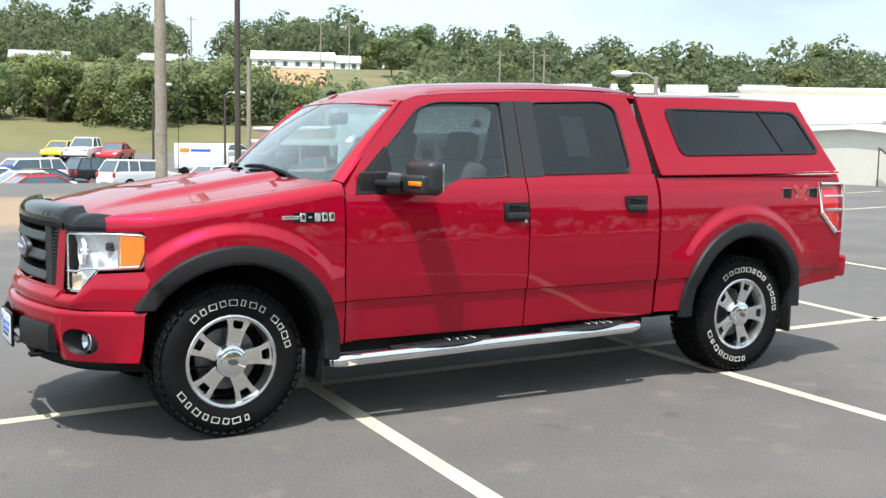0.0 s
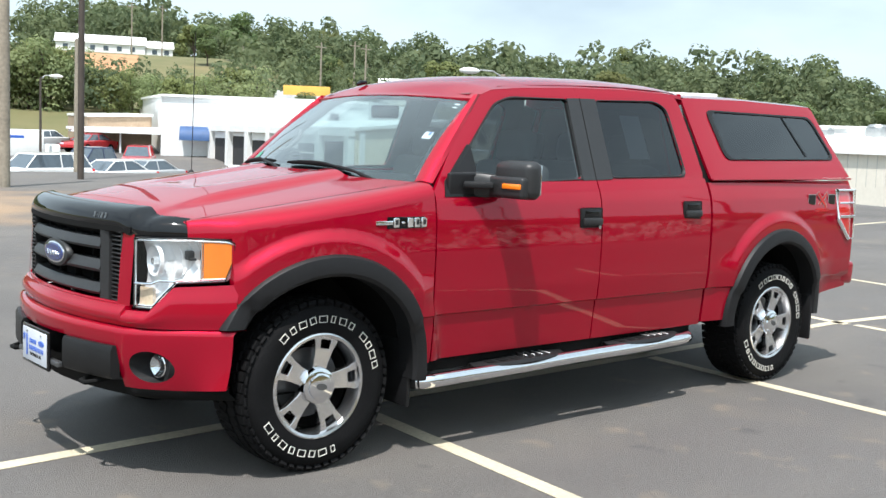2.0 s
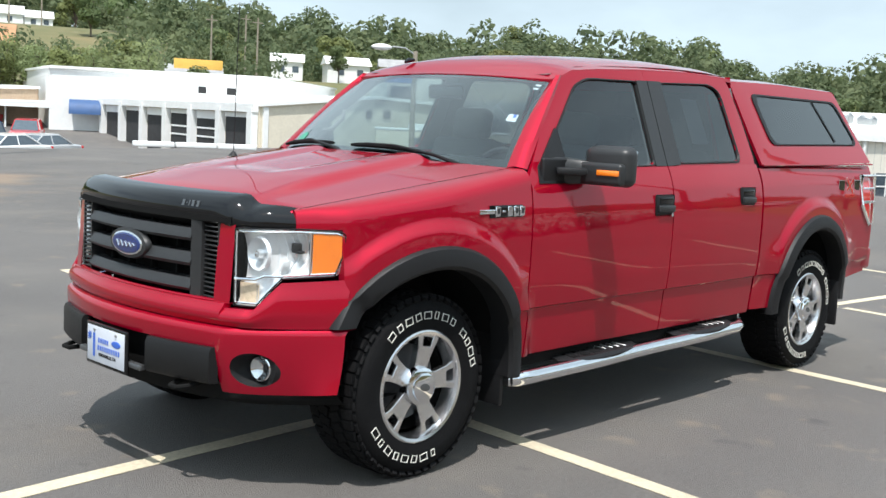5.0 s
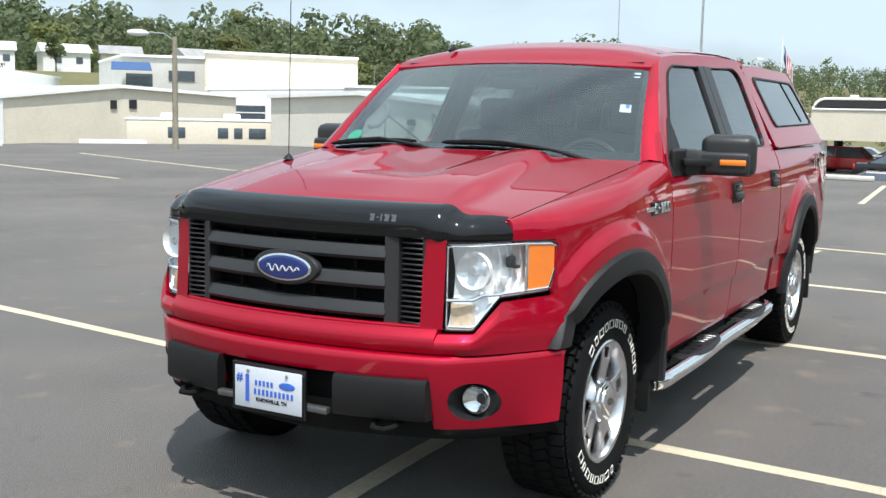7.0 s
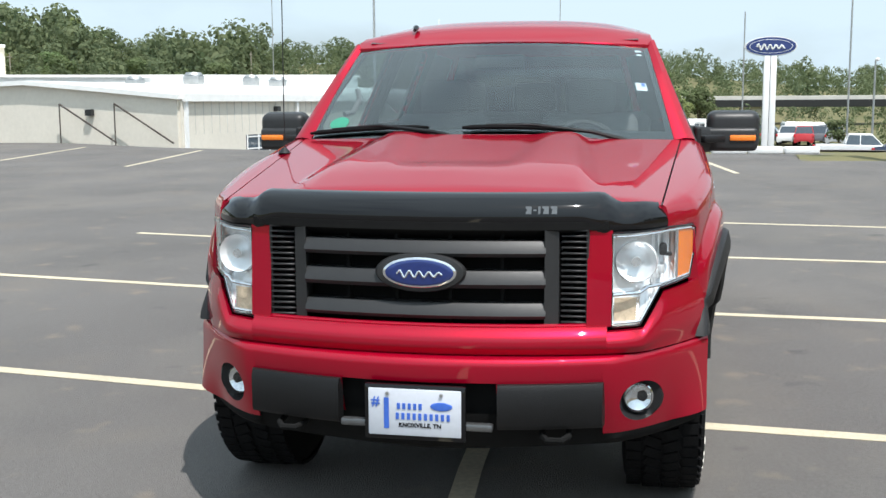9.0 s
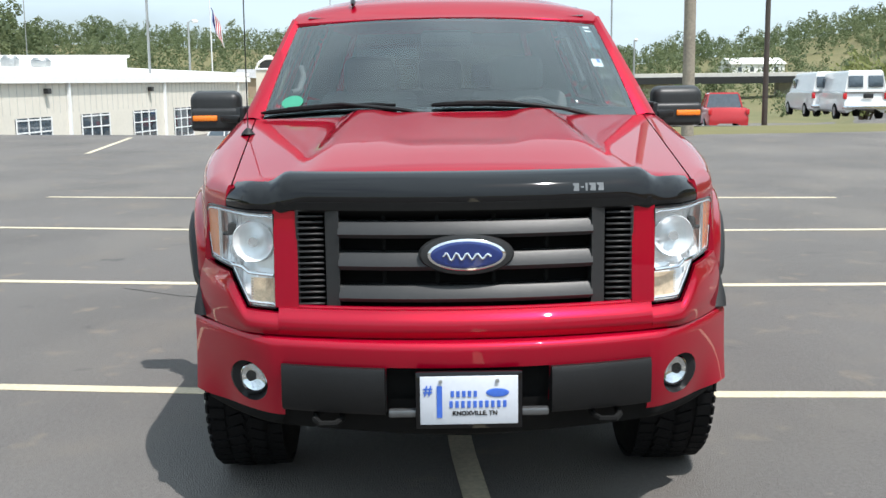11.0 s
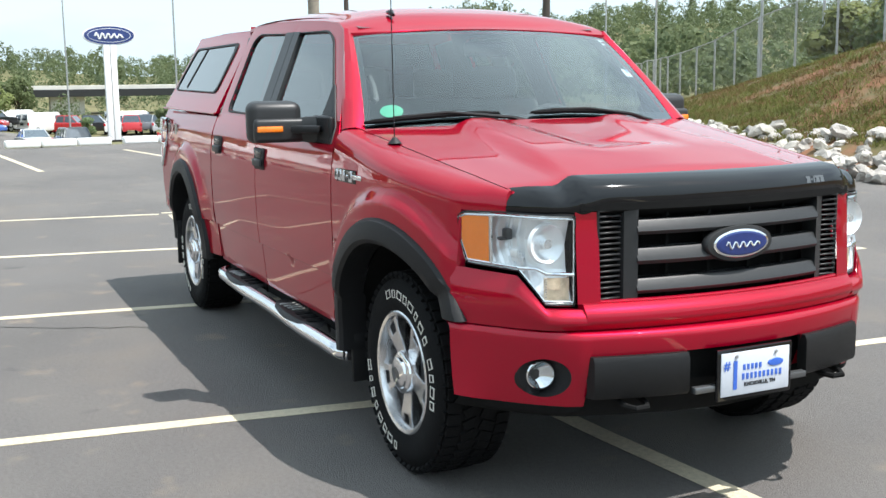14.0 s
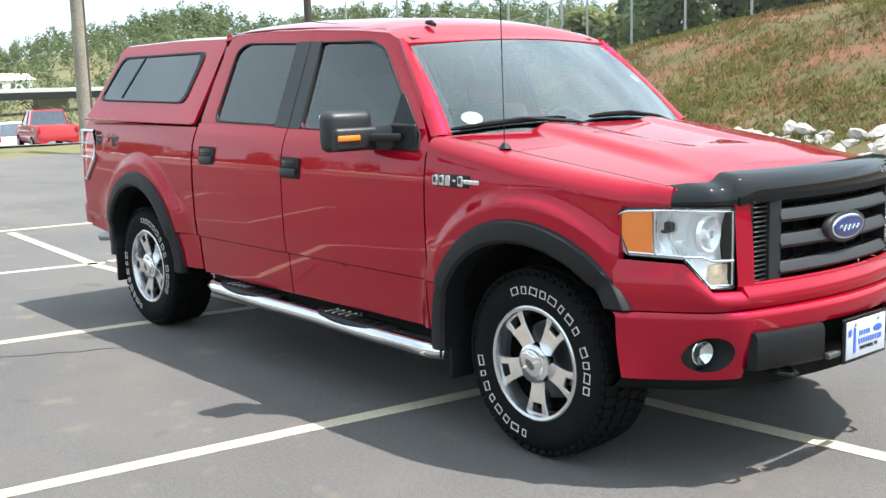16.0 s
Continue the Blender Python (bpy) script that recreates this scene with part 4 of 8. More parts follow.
def bumper_skin():
    ys = sorted(set(span(-0.937, 0.937, 190) + [-0.592, -0.588, 0.588, 0.592]))
    cols = []
    for y in ys:
        x = bump_x(y)
        col = [(x + 0.06, y, 0.698), (x + 0.012, y, 0.694), (x, y, 0.684)]
        for k in range(23):
            t = 0.96 * (1 - k / 22)
            col.append((x - 0.004 + 0.05 * (1 - t) ** 2 * (1 - 1.6 * sstep(0.78, 0.937, abs(y))), y, lerp(bump_low(y), 0.680, t)))
        tuck = 1 - 0.9 * sstep(0.70, 0.90, abs(y))
        cols.append(col + [(x + 0.11 * tuck, y * (1 - 0.06 * (1 - tuck)), bump_low(y) + 0.002)])
    for k in (0, -1):
        turned = [(p[0] + 0.004, p[1] * 0.94, p[2]) for p in cols[k]]
        cols.insert(0 if k == 0 else len(cols), turned)
    bm = fix(grid(cols))
    gone = [f for f in bm.faces if (abs(f.calc_center_median().y) < 0.256 and f.calc_center_median().z < 0.612 and f.calc_center_median().x < -0.80) or math.hypot(abs(f.calc_center_median().y) - 0.715, f.calc_center_median().z - 0.530) < FOG_R]
    bmesh.ops.delete(bm, geom=gone, context="FACES")
    for v in bm.verts:  # round off the openings for the fog lamps
        dy, dz = abs(v.co.y) - FOG_Y, v.co.z - FOG_Z
        r = math.hypot(dy, dz)
        if r < FOG_R * 1.25 and v.is_boundary:
            sg = 1 if v.co.y > 0 else -1
            v.co.y, v.co.z = sg * (FOG_Y + dy * FOG_R / r), FOG_Z + dz * FOG_R / r
            v.co.x = skin_x(v.co.y, v.co.z)
    return bm


bumper = part("front_bumper", bumper_skin(), "red", truck)
for s in (-1, 1):
    cols = []
    for y in span(0.262, 0.592, 14):
        x = bump_x(y) - 0.006
        cols.append([(x + 0.05, s * y, 0.462), (x - 0.008, s * y, 0.466), (x - 0.018, s * y, 0.480), (x - 0.018, s * y, 0.592), (x - 0.008, s * y, 0.612), (x + 0.03, s * y, 0.614)])
    cols.insert(0, [(p[0] + 0.04, p[1] - s * 0.006, p[2]) for p in cols[0]])
    cols.append([(p[0] + 0.04, p[1] + s * 0.006, p[2]) for p in cols[-1]])
    part("bumper_pad", fix(grid(cols)), "pad", bumper, "textured charcoal bumper pad")
    # fog lamp in its round recess
    back = bump_x(FOG_Y) + 0.075
    cols = []
    for i in range(37):
        a = 2 * math.pi * i / 36
        yr, zr = FOG_Y + (FOG_R + 0.004) * math.cos(a), FOG_Z + (FOG_R + 0.004) * math.sin(a)
        cols.append([(skin_x(yr, zr) + 0.002, s * yr, zr), (back, s * (FOG_Y + 0.064 * math.cos(a)), FOG_Z + 0.064 * math.sin(a)), (back, s * FOG_Y, FOG_Z)])
    cup = part("fog_lamp", fix(grid(cols)), "black", bumper, "round fog lamp in a dark recess")
    rot = Vector((-1, s * 0.30, 0)).normalized().to_track_quat("Y", "Z").to_matrix().to_4x4()
    base = Matrix.Translation((bump_x(FOG_Y) + 0.036, s * (FOG_Y - 0.006), FOG_Z)) @ rot
    bm = lathe([(0.052, -0.045), (0.052, -0.022), (0.047, -0.019)], 32)
    bmesh.ops.transform(bm, matrix=base, verts=bm.verts)
    part("fog_rim", bm, "chrome", cup)
    bm = lathe([(0.046, -0.022), (0.030, -0.034), (0.012, -0.040), (0.001, -0.040)], 24)
    bmesh.ops.transform(bm, matrix=base, verts=bm.verts)
    part("fog_reflector", bm, "chrome", cup)
    bm = lathe([(0.048, -0.019), (0.03, -0.014), (0.001, -0.012)], 32)
    bmesh.ops.transform(bm, matrix=base, verts=bm.verts)
    fl = part("fog_lens", facing(bm, (-1, s * 0.3, 0)), "lens", cup)
    fl.visible_shadow = False
    # tow hook
    bm = tube([(-0.78, s * 0.40, 0.455), (-0.88, s * 0.40, 0.440), (-0.915, s * 0.42, 0.436), (-0.915, s * 0.465, 0.436), (-0.88, s * 0.485, 0.440), (-0.78, s * 0.485, 0.455)], 0.011, 8)
    part("tow_hook", bm, "under", truck)
# set-back near-black plate deepens the shade in the bumper's centre; the valance below
bm = box(bmesh.new(), (-0.845, 0, 0.55), (0.03, 0.62, 0.17), 0.006)
part("bumper_recess", bm, "under", bumper)
bm = box(bmesh.new(), (-0.940, 0, 0.476), (0.03, 0.50, 0.024), 0.006)
part("step_plate", bm, "greyalloy", bumper)
cols = [[(bump_x(y) + 0.045, y, bump_low(y) + 0.012), (bump_x(y) + 0.050, y, bump_low(y) - 0.020), (bump_x(y) + 0.085, y, 0.375 + 0.012 * abs(y)), (bump_x(y) + 0.14, y, 0.350 + 0.03 * abs(y)), (bump_x(y) + 0.45, y * 0.96, 0.345 + 0.03 * abs(y))] for y in span(-0.905, 0.905, 60)]
part("valance", fix(grid(cols)), "under", truck)
# dealer's plate in a dark frame
bm = box(bmesh.new(), (-0.958, 0, 0.520), (0.016, 0.334, 0.184), 0.007)
holder = part("plate_frame", bm, "gloss", truck)
bm = box(bmesh.new(), (-0.966, 0, 0.521), (0.006, 0.304, 0.154), 0.0025)
plate = part("show_plate", bm, "plate", holder, "white dealer show plate with blue print")
prints = []
prints += [(0.052 - k * 0.0178, 0.542, 0.0105, 0.020, "blue") for k in range(5)]
prints += [(0.056 - k * 0.0185, 0.509, 0.0105, 0.022, "blue") for k in range(10)]
FRONT = Matrix(((0, 0, -1, 0), (-1, 0, 0, 0), (0, 1, 0, 0), (0, 0, 0, 1)))
letters("1", 0.145, Matrix.Translation((-0.9705, 0.092, 0.468)) @ FRONT, "blue", plate, "plate_numeral", 0.0012)
letters("#", 0.046, Matrix.Translation((-0.9705, 0.128, 0.541)) @ FRONT, "blue", plate, "plate_numeral", 0.0008)
letters("KNOXVILLE, TN", 0.0195, Matrix.Translation((-0.9705, -0.018, 0.474)) @ FRONT, "gloss", plate, "plate_town", 0.0006)
for y, z, w, h, m in prints:
    part("plate_print", box(bmesh.new(), (-0.970, y, z), (0.0025, w, h), 0.0006, seg=1), m, plate)
bm = oval(-0.088, 0.545, 0.036, 0.014, -0.9685, 0.003, "blue", "plate_oval", plate, 24)
for y in (-0.088, 0.088):
    part("plate_bolt", cyl(bmesh.new(), (-0.969, y, 0.583), (-0.974, y, 0.583), 0.006, n=10), "galv", plate)


# ---- mirrors, badges, antenna, step bars ----
def mirror(s):
    """Tow mirror: a tall rounded head on a thick arm that runs on into its lower half."""
    bm = box(bmesh.new(), (1.040, s * 1.108, 1.368), (0.130, 0.245, 0.194), 0.042, seg=5)
    for v in bm.verts:  # the front sweeps back towards the tip
        k = max(0.0, (abs(v.co.y) - 1.0) / 0.23)
        if v.co.x < 1.03:
            v.co.x += 0.030 * k * k
            v.co.z = lerp(v.co.z, 1.368, 0.06)
    head = part("door_mirror", bm, "trim", truck, "large black folding tow mirror")
    bm = box(bmesh.new(), (0.985, s * 1.085, 1.330), (0.060, 0.262, 0.108), 0.020, Matrix.Rotation(radians(s * -5), 4, "Z"), 4)
    part("mirror_band", bm, "trim", head)
    # blacker plate paints a dark hollow on the band
    bm = box(bmesh.new(), (0.9545, s * 1.020, 1.336), (0.010, 0.110, 0.032), 0.004, Matrix.Rotation(radians(s * -5), 4, "Z"))
    part("band_recess", bm, "black", head)
    bm = box(bmesh.new(), (0.9595, s * 1.148, 1.337), (0.014, 0.118, 0.027), 0.005, Matrix.Rotation(radians(s * -6), 4, "Z"))
    part("turn_repeater", bm, "amber", head)
    bm = box(bmesh.new(), (1.103, s * 1.108, 1.370), (0.008, 0.205, 0.150), 0.003)
    part("mirror_glass", bm, "chrome", head)
    cols = []
    for i in range(9):  # arm, widening to the door
        t = i / 8
        y, x0, x1 = lerp(1.02, 0.885, t), lerp(0.958, 0.800, t ** 1.3), lerp(1.06, 0.985, t)
        z0, z1, r = lerp(1.280, 1.262, t), lerp(1.384, 1.398, t), 0.018
        cols.append([(x0 + r, s * y, z0), (x0, s * y, z0 + r), (x0, s * y, z1 - r), (x0 + r, s * y, z1), (x1 - r, s * y, z1), (x1, s * y, z1 - r), (x1, s * y, z0 + r), (x1 - r, s * y, z0), (x0 + r, s * y, z0)])
    part("mirror_arm", fix(grid(cols)), "trim", head)
    # blacker block paints the dark groove along the arm
    bm = box(bmesh.new(), (0.905, s * 0.965, 1.336), (0.150, 0.150, 0.034), 0.010, Matrix.Rotation(radians(s * 42), 4, "Z"))
    part("arm_recess", bm, "black", head)
    bm = box(bmesh.new(), (0.835, s * 0.935, 1.330), (0.215, 0.028, 0.130), 0.012, seg=3)
    part("mirror_foot", bm, "black", head)


def fender_badge(s):
    b = thing("fender_badge", "", "")
    b.parent = truck
    for key in ("label", "category"):
        if key in b:
            del b[key]
    for k in range(5):
        x = 0.375 + k * 0.042
        y = side_y(x, 1.155)
        w, h = (0.034, 0.046) if k != 1 else (0.022, 0.010)
        bm = box(bmesh.new(), (x, s * (y + 0.004), 1.155), (w, 0.008, h), 0.002, seg=1)
        st = part("badge_stroke", bm, "chrome", b)
        if k not in (1, 2):
            bm = box(bmesh.new(), (x + 0.002, s * (y + 0.0085), 1.157), (0.016, 0.001, 0.024))
            part("badge_slot", bm, "trim", st, smooth=0)
    y = side_y(0.30, 1.155)
    bm = box(bmesh.new(), (0.305, s * (y + 0.003), 1.155), (0.10, 0.007, 0.020), 0.002)
    part("badge_bar", bm, "chrome", b)
    bm = box(bmesh.new(), (0.435, s * (side_y(0.43, 1.155) + 0.001), 1.155), (0.225, 0.004, 0.056), 0.001)
    part("badge_back", bm, "gloss", b)


def step_bar(s):
    """Polished oval side bar, with two moulded pads let into its top."""
    def mid(x):
        return 0.362 + 0.034 * (x - 0.62) / 2.1
    p = [(0.575, s * 0.935, 0.358), (0.600, s * 0.962, 0.360)] + [(x, s * (0.984 - 0.010 * math.cos(2 * math.pi * (x - 0.66) / 2.0) ** 2), mid(x)) for x in span(0.66, 2.64, 30)] + [(2.700, s * 0.966, mid(2.70) + 0.004), (2.735, s * 0.930, mid(2.73) + 0.004)]
    b = part("step_bar", tube(p, 0.037, 20), "chrome", truck, "polished chrome side step bar")
    part("end_cap", tube([(0.548, s * 0.915, 0.356), (0.585, s * 0.945, 0.359)], [0.030, 0.0378], 18), "black", b)
    # rocker box coloured near-black for the dark gap below the doors
    bm = box(bmesh.new(), (1.72, s * 0.850, 0.425), (2.20, 0.09, 0.075), 0.015)
    part("rocker_panel", bm, "under", b)
    for x0, x1 in ((0.93, 1.60), (1.97, 2.62)):
        cols = []
        for i in range(25):
            t = i / 24
            x = lerp(x0, x1, t)
            swell = math.sin(math.pi * t) ** 0.45
            out = 0.960 + 0.058 * swell
            zz = mid(x) + 0.036
            cols.append([(x, s * (out - 0.004), zz - 0.024 * swell - 0.004), (x, s * out, zz - 0.010 * swell), (x, s * (out - 0.014), zz + 0.007 * swell), (x, s * 0.930, zz + 0.008), (x, s * (0.915 - 0.045 * swell), zz + 0.006), (x, s * (0.905 - 0.05 * swell), zz - 0.03)])
        pad = part("step_pad", fix(grid(cols)), "black", b, "black ribbed step pad")
        rear = x1 - 0.10 * (x1 - x0) / 0.6
        for k in range(4):
            bm = box(bmesh.new(), (rear - 0.02 - k * 0.055, s * 0.935, mid(rear) + 0.046), (0.012, 0.095 - 0.008 * k, 0.008), 0.002, seg=1)
            part("pad_rib", bm, "galv", pad)
        for q in range(3):
            xx = lerp(x0, x1, 0.18 + 0.13 * q)
            part("pad_rib", box(bmesh.new(), (xx, s * 0.935, mid(xx) + 0.044), (0.050, 0.080, 0.006), 0.002, seg=1), "rubber", pad)
        xb = (x0 + x1) / 2
        bm = tube([(xb, s * 0.95, 0.375), (xb, s * 0.85, 0.43), (xb, s * 0.70, 0.47)], 0.028, 8)
        part("step_bracket", bm, "under", b)


for s in (-1, 1):
    mirror(s)
    fender_badge(s)
    step_bar(s)
    # tail lamp
    cols = []
    for z in span(0.962, 1.305, 10):
        x0 = 4.43 + 0.16 * sstep(1.10, 0.95, z)
        cols.append([(x, s * (side_y(min(x, 4.66), z) + 0.007 - 0.03 * sstep(4.60, 4.70, x)), z) for x in span(x0, 4.69, 6)])
    tl = part("tail_lamp", fix(grid(cols), 0.0), "redlens", truck)
    bm = tube([(4.43, s * (side_y(4.43, 1.27) + 0.008), 1.305), (4.43, s * (side_y(4.43, 1.1) + 0.008), 1.10), (4.59, s * (side_y(4.59, 0.96) + 0.008), 0.955), (4.68, s * (side_y(4.6, 0.96) - 0.01), 0.955), (4.68, s * (side_y(4.6, 1.2) - 0.01), 1.305)], 0.015, 8, close=True)
    part("lamp_bezel", bm, "reflector", tl)
    for z, h in ((1.115, 0.02), (1.215, 0.012)):
        bm = box(bmesh.new(), (4.565, s * (side_y(4.56, z) + 0.008), z), (0.20, 0.008, h), 0.002)
        part("lamp_strip", bm, "chrome" if h > 0.015 else "plate", tl)
    # off-road decal: plain black and red strokes with silver edges
    def stroke(x, z, w, h, turn, m, o):
        bm = box(bmesh.new(), (x, s * (side_y(x, z) + o), z), (w, 0.0012, h), 0, Matrix.Rotation(radians(turn), 4, "Y"))
        part("decal", bm, m, truck, smooth=0)
    for g, dz in (("galv", 0.010), ("gloss", 0.0)):
        o = 0.0030 if dz else 0.0042
        for x, z, w, h in ((4.080, 1.238, 0.085, 0.068), (4.352, 1.238, 0.085, 0.068)):
            stroke(x, z, w + dz, h + dz, 0, g, o)
    for a in (-1, 1):
        stroke(4.215, 1.235, 0.165, 0.030, 40 * a, "galv", 0.0046)
        stroke(4.215, 1.235, 0.155, 0.020, 40 * a, "redlens", 0.0056 + 0.0006 * a)
    m = Matrix.Translation((4.212, s * (side_y(4.21, 1.17) + 0.004), 1.155)) @ (Matrix(((1, 0, 0, 0), (0, 0, -1, 0), (0, 1, 0, 0), (0, 0, 0, 1))) if s < 0 else Matrix(((-1, 0, 0, 0), (0, 0, 1, 0), (0, 1, 0, 0), (0, 0, 0, 1))))
    letters("OFF ROAD", 0.034, m, "redlens", truck, "decal_words", 0.0008)
    # rear bumper end
    bm = box(bmesh.new(), (4.690, s * 0.79, 0.698), (0.190, 0.22, 0.172), 0.030, Matrix.Rotation(radians(6), 4, "Y"), 3)
    part("rear_bumper_end", bm, "red", truck)
bm = box(bmesh.new(), (4.725, 0, 0.690), (0.17, 1.45, 0.16), 0.02)
part("rear_bumper", bm, "red", truck)
bm = tube([(4.15, 0.62, 0.50), (4.60, 0.66, 0.50), (4.80, 0.78, 0.49)], 0.035, 12)
part("exhaust_pipe", bm, "galv", truck)
bm = tube([(0.247, 0.838, 1.292), (0.249, 0.838, 1.318)], [0.030, 0.008], 14)
ant = part("antenna_base", bm, "black", truck)
part("antenna_mast", tube([(0.249, 0.838, 1.31), (0.262, 0.838, 2.12)], 0.0024, 6), "black", ant)
bm = tube([(1.15, 0.45, 1.868), (1.18, 0.45, 1.882), (1.22, 0.45, 1.886)], [0.008, 0.015, 0.010], 10)
part("roof_marker", bm, "gloss", truck)


# ---- wheels ----
def wheel():
    """One wheel, its outer face towards -y, axle along y."""
    w = new("wheel")
    prof = [(0.232, -0.010), (0.240, -0.016), (0.262, -0.022), (0.300, -0.030), (0.340, -0.028), (0.368, -0.014), (0.386, 0.010), (0.394, 0.03), (0.396, 0.125), (0.394, 0.22), (0.384, 0.243), (0.36, 0.262), (0.30, 0.272), (0.24, 0.26)]
    tyre = part("tyre", lathe(prof, 72), "rubber", w, "all-terrain tyre with raised white lettering")
    bm = bmesh.new()
    n = 50
    for i in range(n):
        for row, (y0, y1, off, r0) in enumerate(((-0.004, 0.050, 0.0, 0.393), (0.060, 0.118, 0.5, 0.398), (0.132, 0.190, 0.15, 0.398), (0.200, 0.254, 0.6, 0.393))):
            a = 2 * math.pi * (i + off) / n
            sk = 0.35 if row in (1, 2) else 0.0
            m = Matrix.Rotation(-a, 4, "Y") @ Matrix.Translation((r0, (y0 + y1) / 2, 0)) @ Matrix.Rotation(sk * (1 if row == 1 else -1), 4, "X")
            box(bm, (0, 0, 0), (0.014, y1 - y0, 0.040), 0, m)
        a = 2 * math.pi * (i + 0.25) / n
        m = Matrix.Rotation(-a, 4, "Y") @ Matrix.Translation((0.377, -0.007, 0)) @ Matrix.Rotation(-0.75, 4, "Z")
        box(bm, (0, 0, 0), (0.030, 0.012, 0.034 if i % 2 else 0.026), 0, m)
    part("tread", bm, "rubber", tyre, smooth=0)
    # raised white sidewall marks, plain outlined shapes of uneven width
    kinds = ((1.0, (0, 1, 2, 3)), (0.55, (0, 1, 2, 3)), (1.15, (0, 1, 2, 3)), (0.8, (0, 1, 2, 3)), (1.05, (0, 1, 2, 3)), (0.7, (0, 1, 2, 3)))
    for start, count, step, q in ((142, 8, -10.2, 0), (54, 4, -9.6, 3), (222, 8, 10.6, 1)):
        for k in range(count):
            a = radians(start + k * step)
            wide, bars = kinds[(k * 5 + q * 2) % 6]
            hw = 0.0185 * wide
            bm = bmesh.new()
            shapes = ((0.0145, 0, 0.0029, 2 * hw), (-0.0145, 0, 0.0029, 2 * hw), (0, hw, 0.0315, 0.0029), (0, -hw, 0.0315, 0.0029))
            for j in bars:
                dr, dt, hr, ht = shapes[j]
                m = Matrix.Rotation(-a, 4, "Y") @ Matrix.Translation((0.313 + dr, -0.0305, dt)) @ Matrix.Rotation(0.12 * ((k % 3) - 1), 4, "Y")
                box(bm, (0, 0, 0), (hr, 0.004, ht), 0, m)
            part("sidewall_letter", bm, "letters", tyre, smooth=0)
    rim = part("rim", lathe([(0.247, -0.012), (0.247, -0.020), (0.240, -0.024), (0.228, -0.020), (0.222, 0.0), (0.214, 0.03), (0.208, 0.12), (0.215, 0.22)], 60), "alloy", w, "machined five-spoke alloy rim")
    part("brake_disc", lathe([(0.001, 0.085), (0.165, 0.085), (0.168, 0.10), (0.168, 0.11)], 36), "greyalloy", rim)
    part("rim_back", lathe([(0.205, 0.06), (0.20, 0.14), (0.001, 0.15)], 36), "under", rim)
    for k in range(5):
        a0 = radians(90 + 72 * k)
        rot = Matrix.Rotation(-a0, 4, "Y")
        # spoke: wide, with a rectangular window near the rim, joined as a frame
        o = [(0.062, -0.038), (0.115, -0.040), (0.150, -0.046), (0.236, -0.074), (0.236, 0.074), (0.150, 0.046), (0.115, 0.040), (0.062, 0.038)]
        hole = [(0.172, -0.024), (0.215, -0.030), (0.215, 0.030), (0.172, 0.024)]
        bm = bmesh.new()

        def at(r, t, y):
            return rot @ Vector((r, y - 0.010 * sstep(0.08, 0.20, r), t))
        strips = [[o[0], o[1], o[2], (0.172, -0.0500), (0.215, -0.0660), o[3]], [(0.062, -0.011), (0.115, -0.012), (0.150, -0.014), hole[0], hole[1], (0.232, -0.030)],
                  [(0.062, 0.011), (0.115, 0.012), (0.150, 0.014), hole[3], hole[2], (0.232, 0.030)], [o[7], o[6], o[5], (0.172, 0.0500), (0.215, 0.0660), o[4]]]
        g = [[bm.verts.new(at(r, t, 0.006)) for r, t in st] for st in strips]
        for i in range(3):
            for j in range(5):
                if i == 1 and j == 3:
                    continue
                bm.faces.new((g[i][j], g[i + 1][j], g[i + 1][j + 1], g[i][j + 1]))
        bmesh.ops.recalc_face_normals(bm, faces=bm.faces)
        ext = bmesh.ops.extrude_face_region(bm, geom=bm.faces[:])
        bmesh.ops.translate(bm, vec=(0, 0.040, 0), verts=[v for v in ext["geom"] if isinstance(v, bmesh.types.BMVert)])
        bmesh.ops.recalc_face_normals(bm, faces=bm.faces)
        es = [e for e in bm.edges if len(e.link_faces) == 2 and e.calc_face_angle(0) > 1.0]
        bmesh.ops.bevel(bm, geom=es, offset=0.003, segments=2, affect="EDGES")
        part("spoke", bm, "alloy", rim, smooth=30)
    hub = part("hub_cap", lathe([(0.086, 0.03), (0.086, -0.010), (0.082, -0.020), (0.070, -0.025), (0.064, -0.026), (0.061, -0.034), (0.052, -0.038), (0.001, -0.039)], 44), "chrome", rim)
    bm2 = bmesh.new()
    grid([[(0.030 * q * math.cos(2 * math.pi * i / 24), -0.0395 - 0.001 * (1 - q), 0.016 * q * math.sin(2 * math.pi * i / 24)) for q in (1, 0.5, 0)] for i in range(25)], bm2)
    part("cap_emblem", fix(bm2, merge=1e-5), "greyalloy", rim)
    return w


wheel_a = wheel()
wheel_a.parent = truck
wheel_a.matrix_world = pose(0, -0.915, 0.405, 0, 12, 0)
for x, s, turn in ((3.67, -1, 20), (0, 1, 35), (3.67, 1, 50)):
    c = copy_thing(wheel_a, pose(x, s * 0.915, 0.405, 0, turn, 0 if s < 0 else 180))
    c.parent = truck


# ---- camper shell, cab back, bed inside, underbody ----
def shell_y(z):
    return 0.925 - 0.52 * (z - 1.365)


def sup(x, z, s, o=0.0):
    return (x, s * (shell_y(z) - 0.020 * max(0, (x - 2.9) / 1.75) + o), z)


shell = new("camper_shell")
shell.parent = truck
shell["label"] = "red fibreglass camper shell over the truck bed"


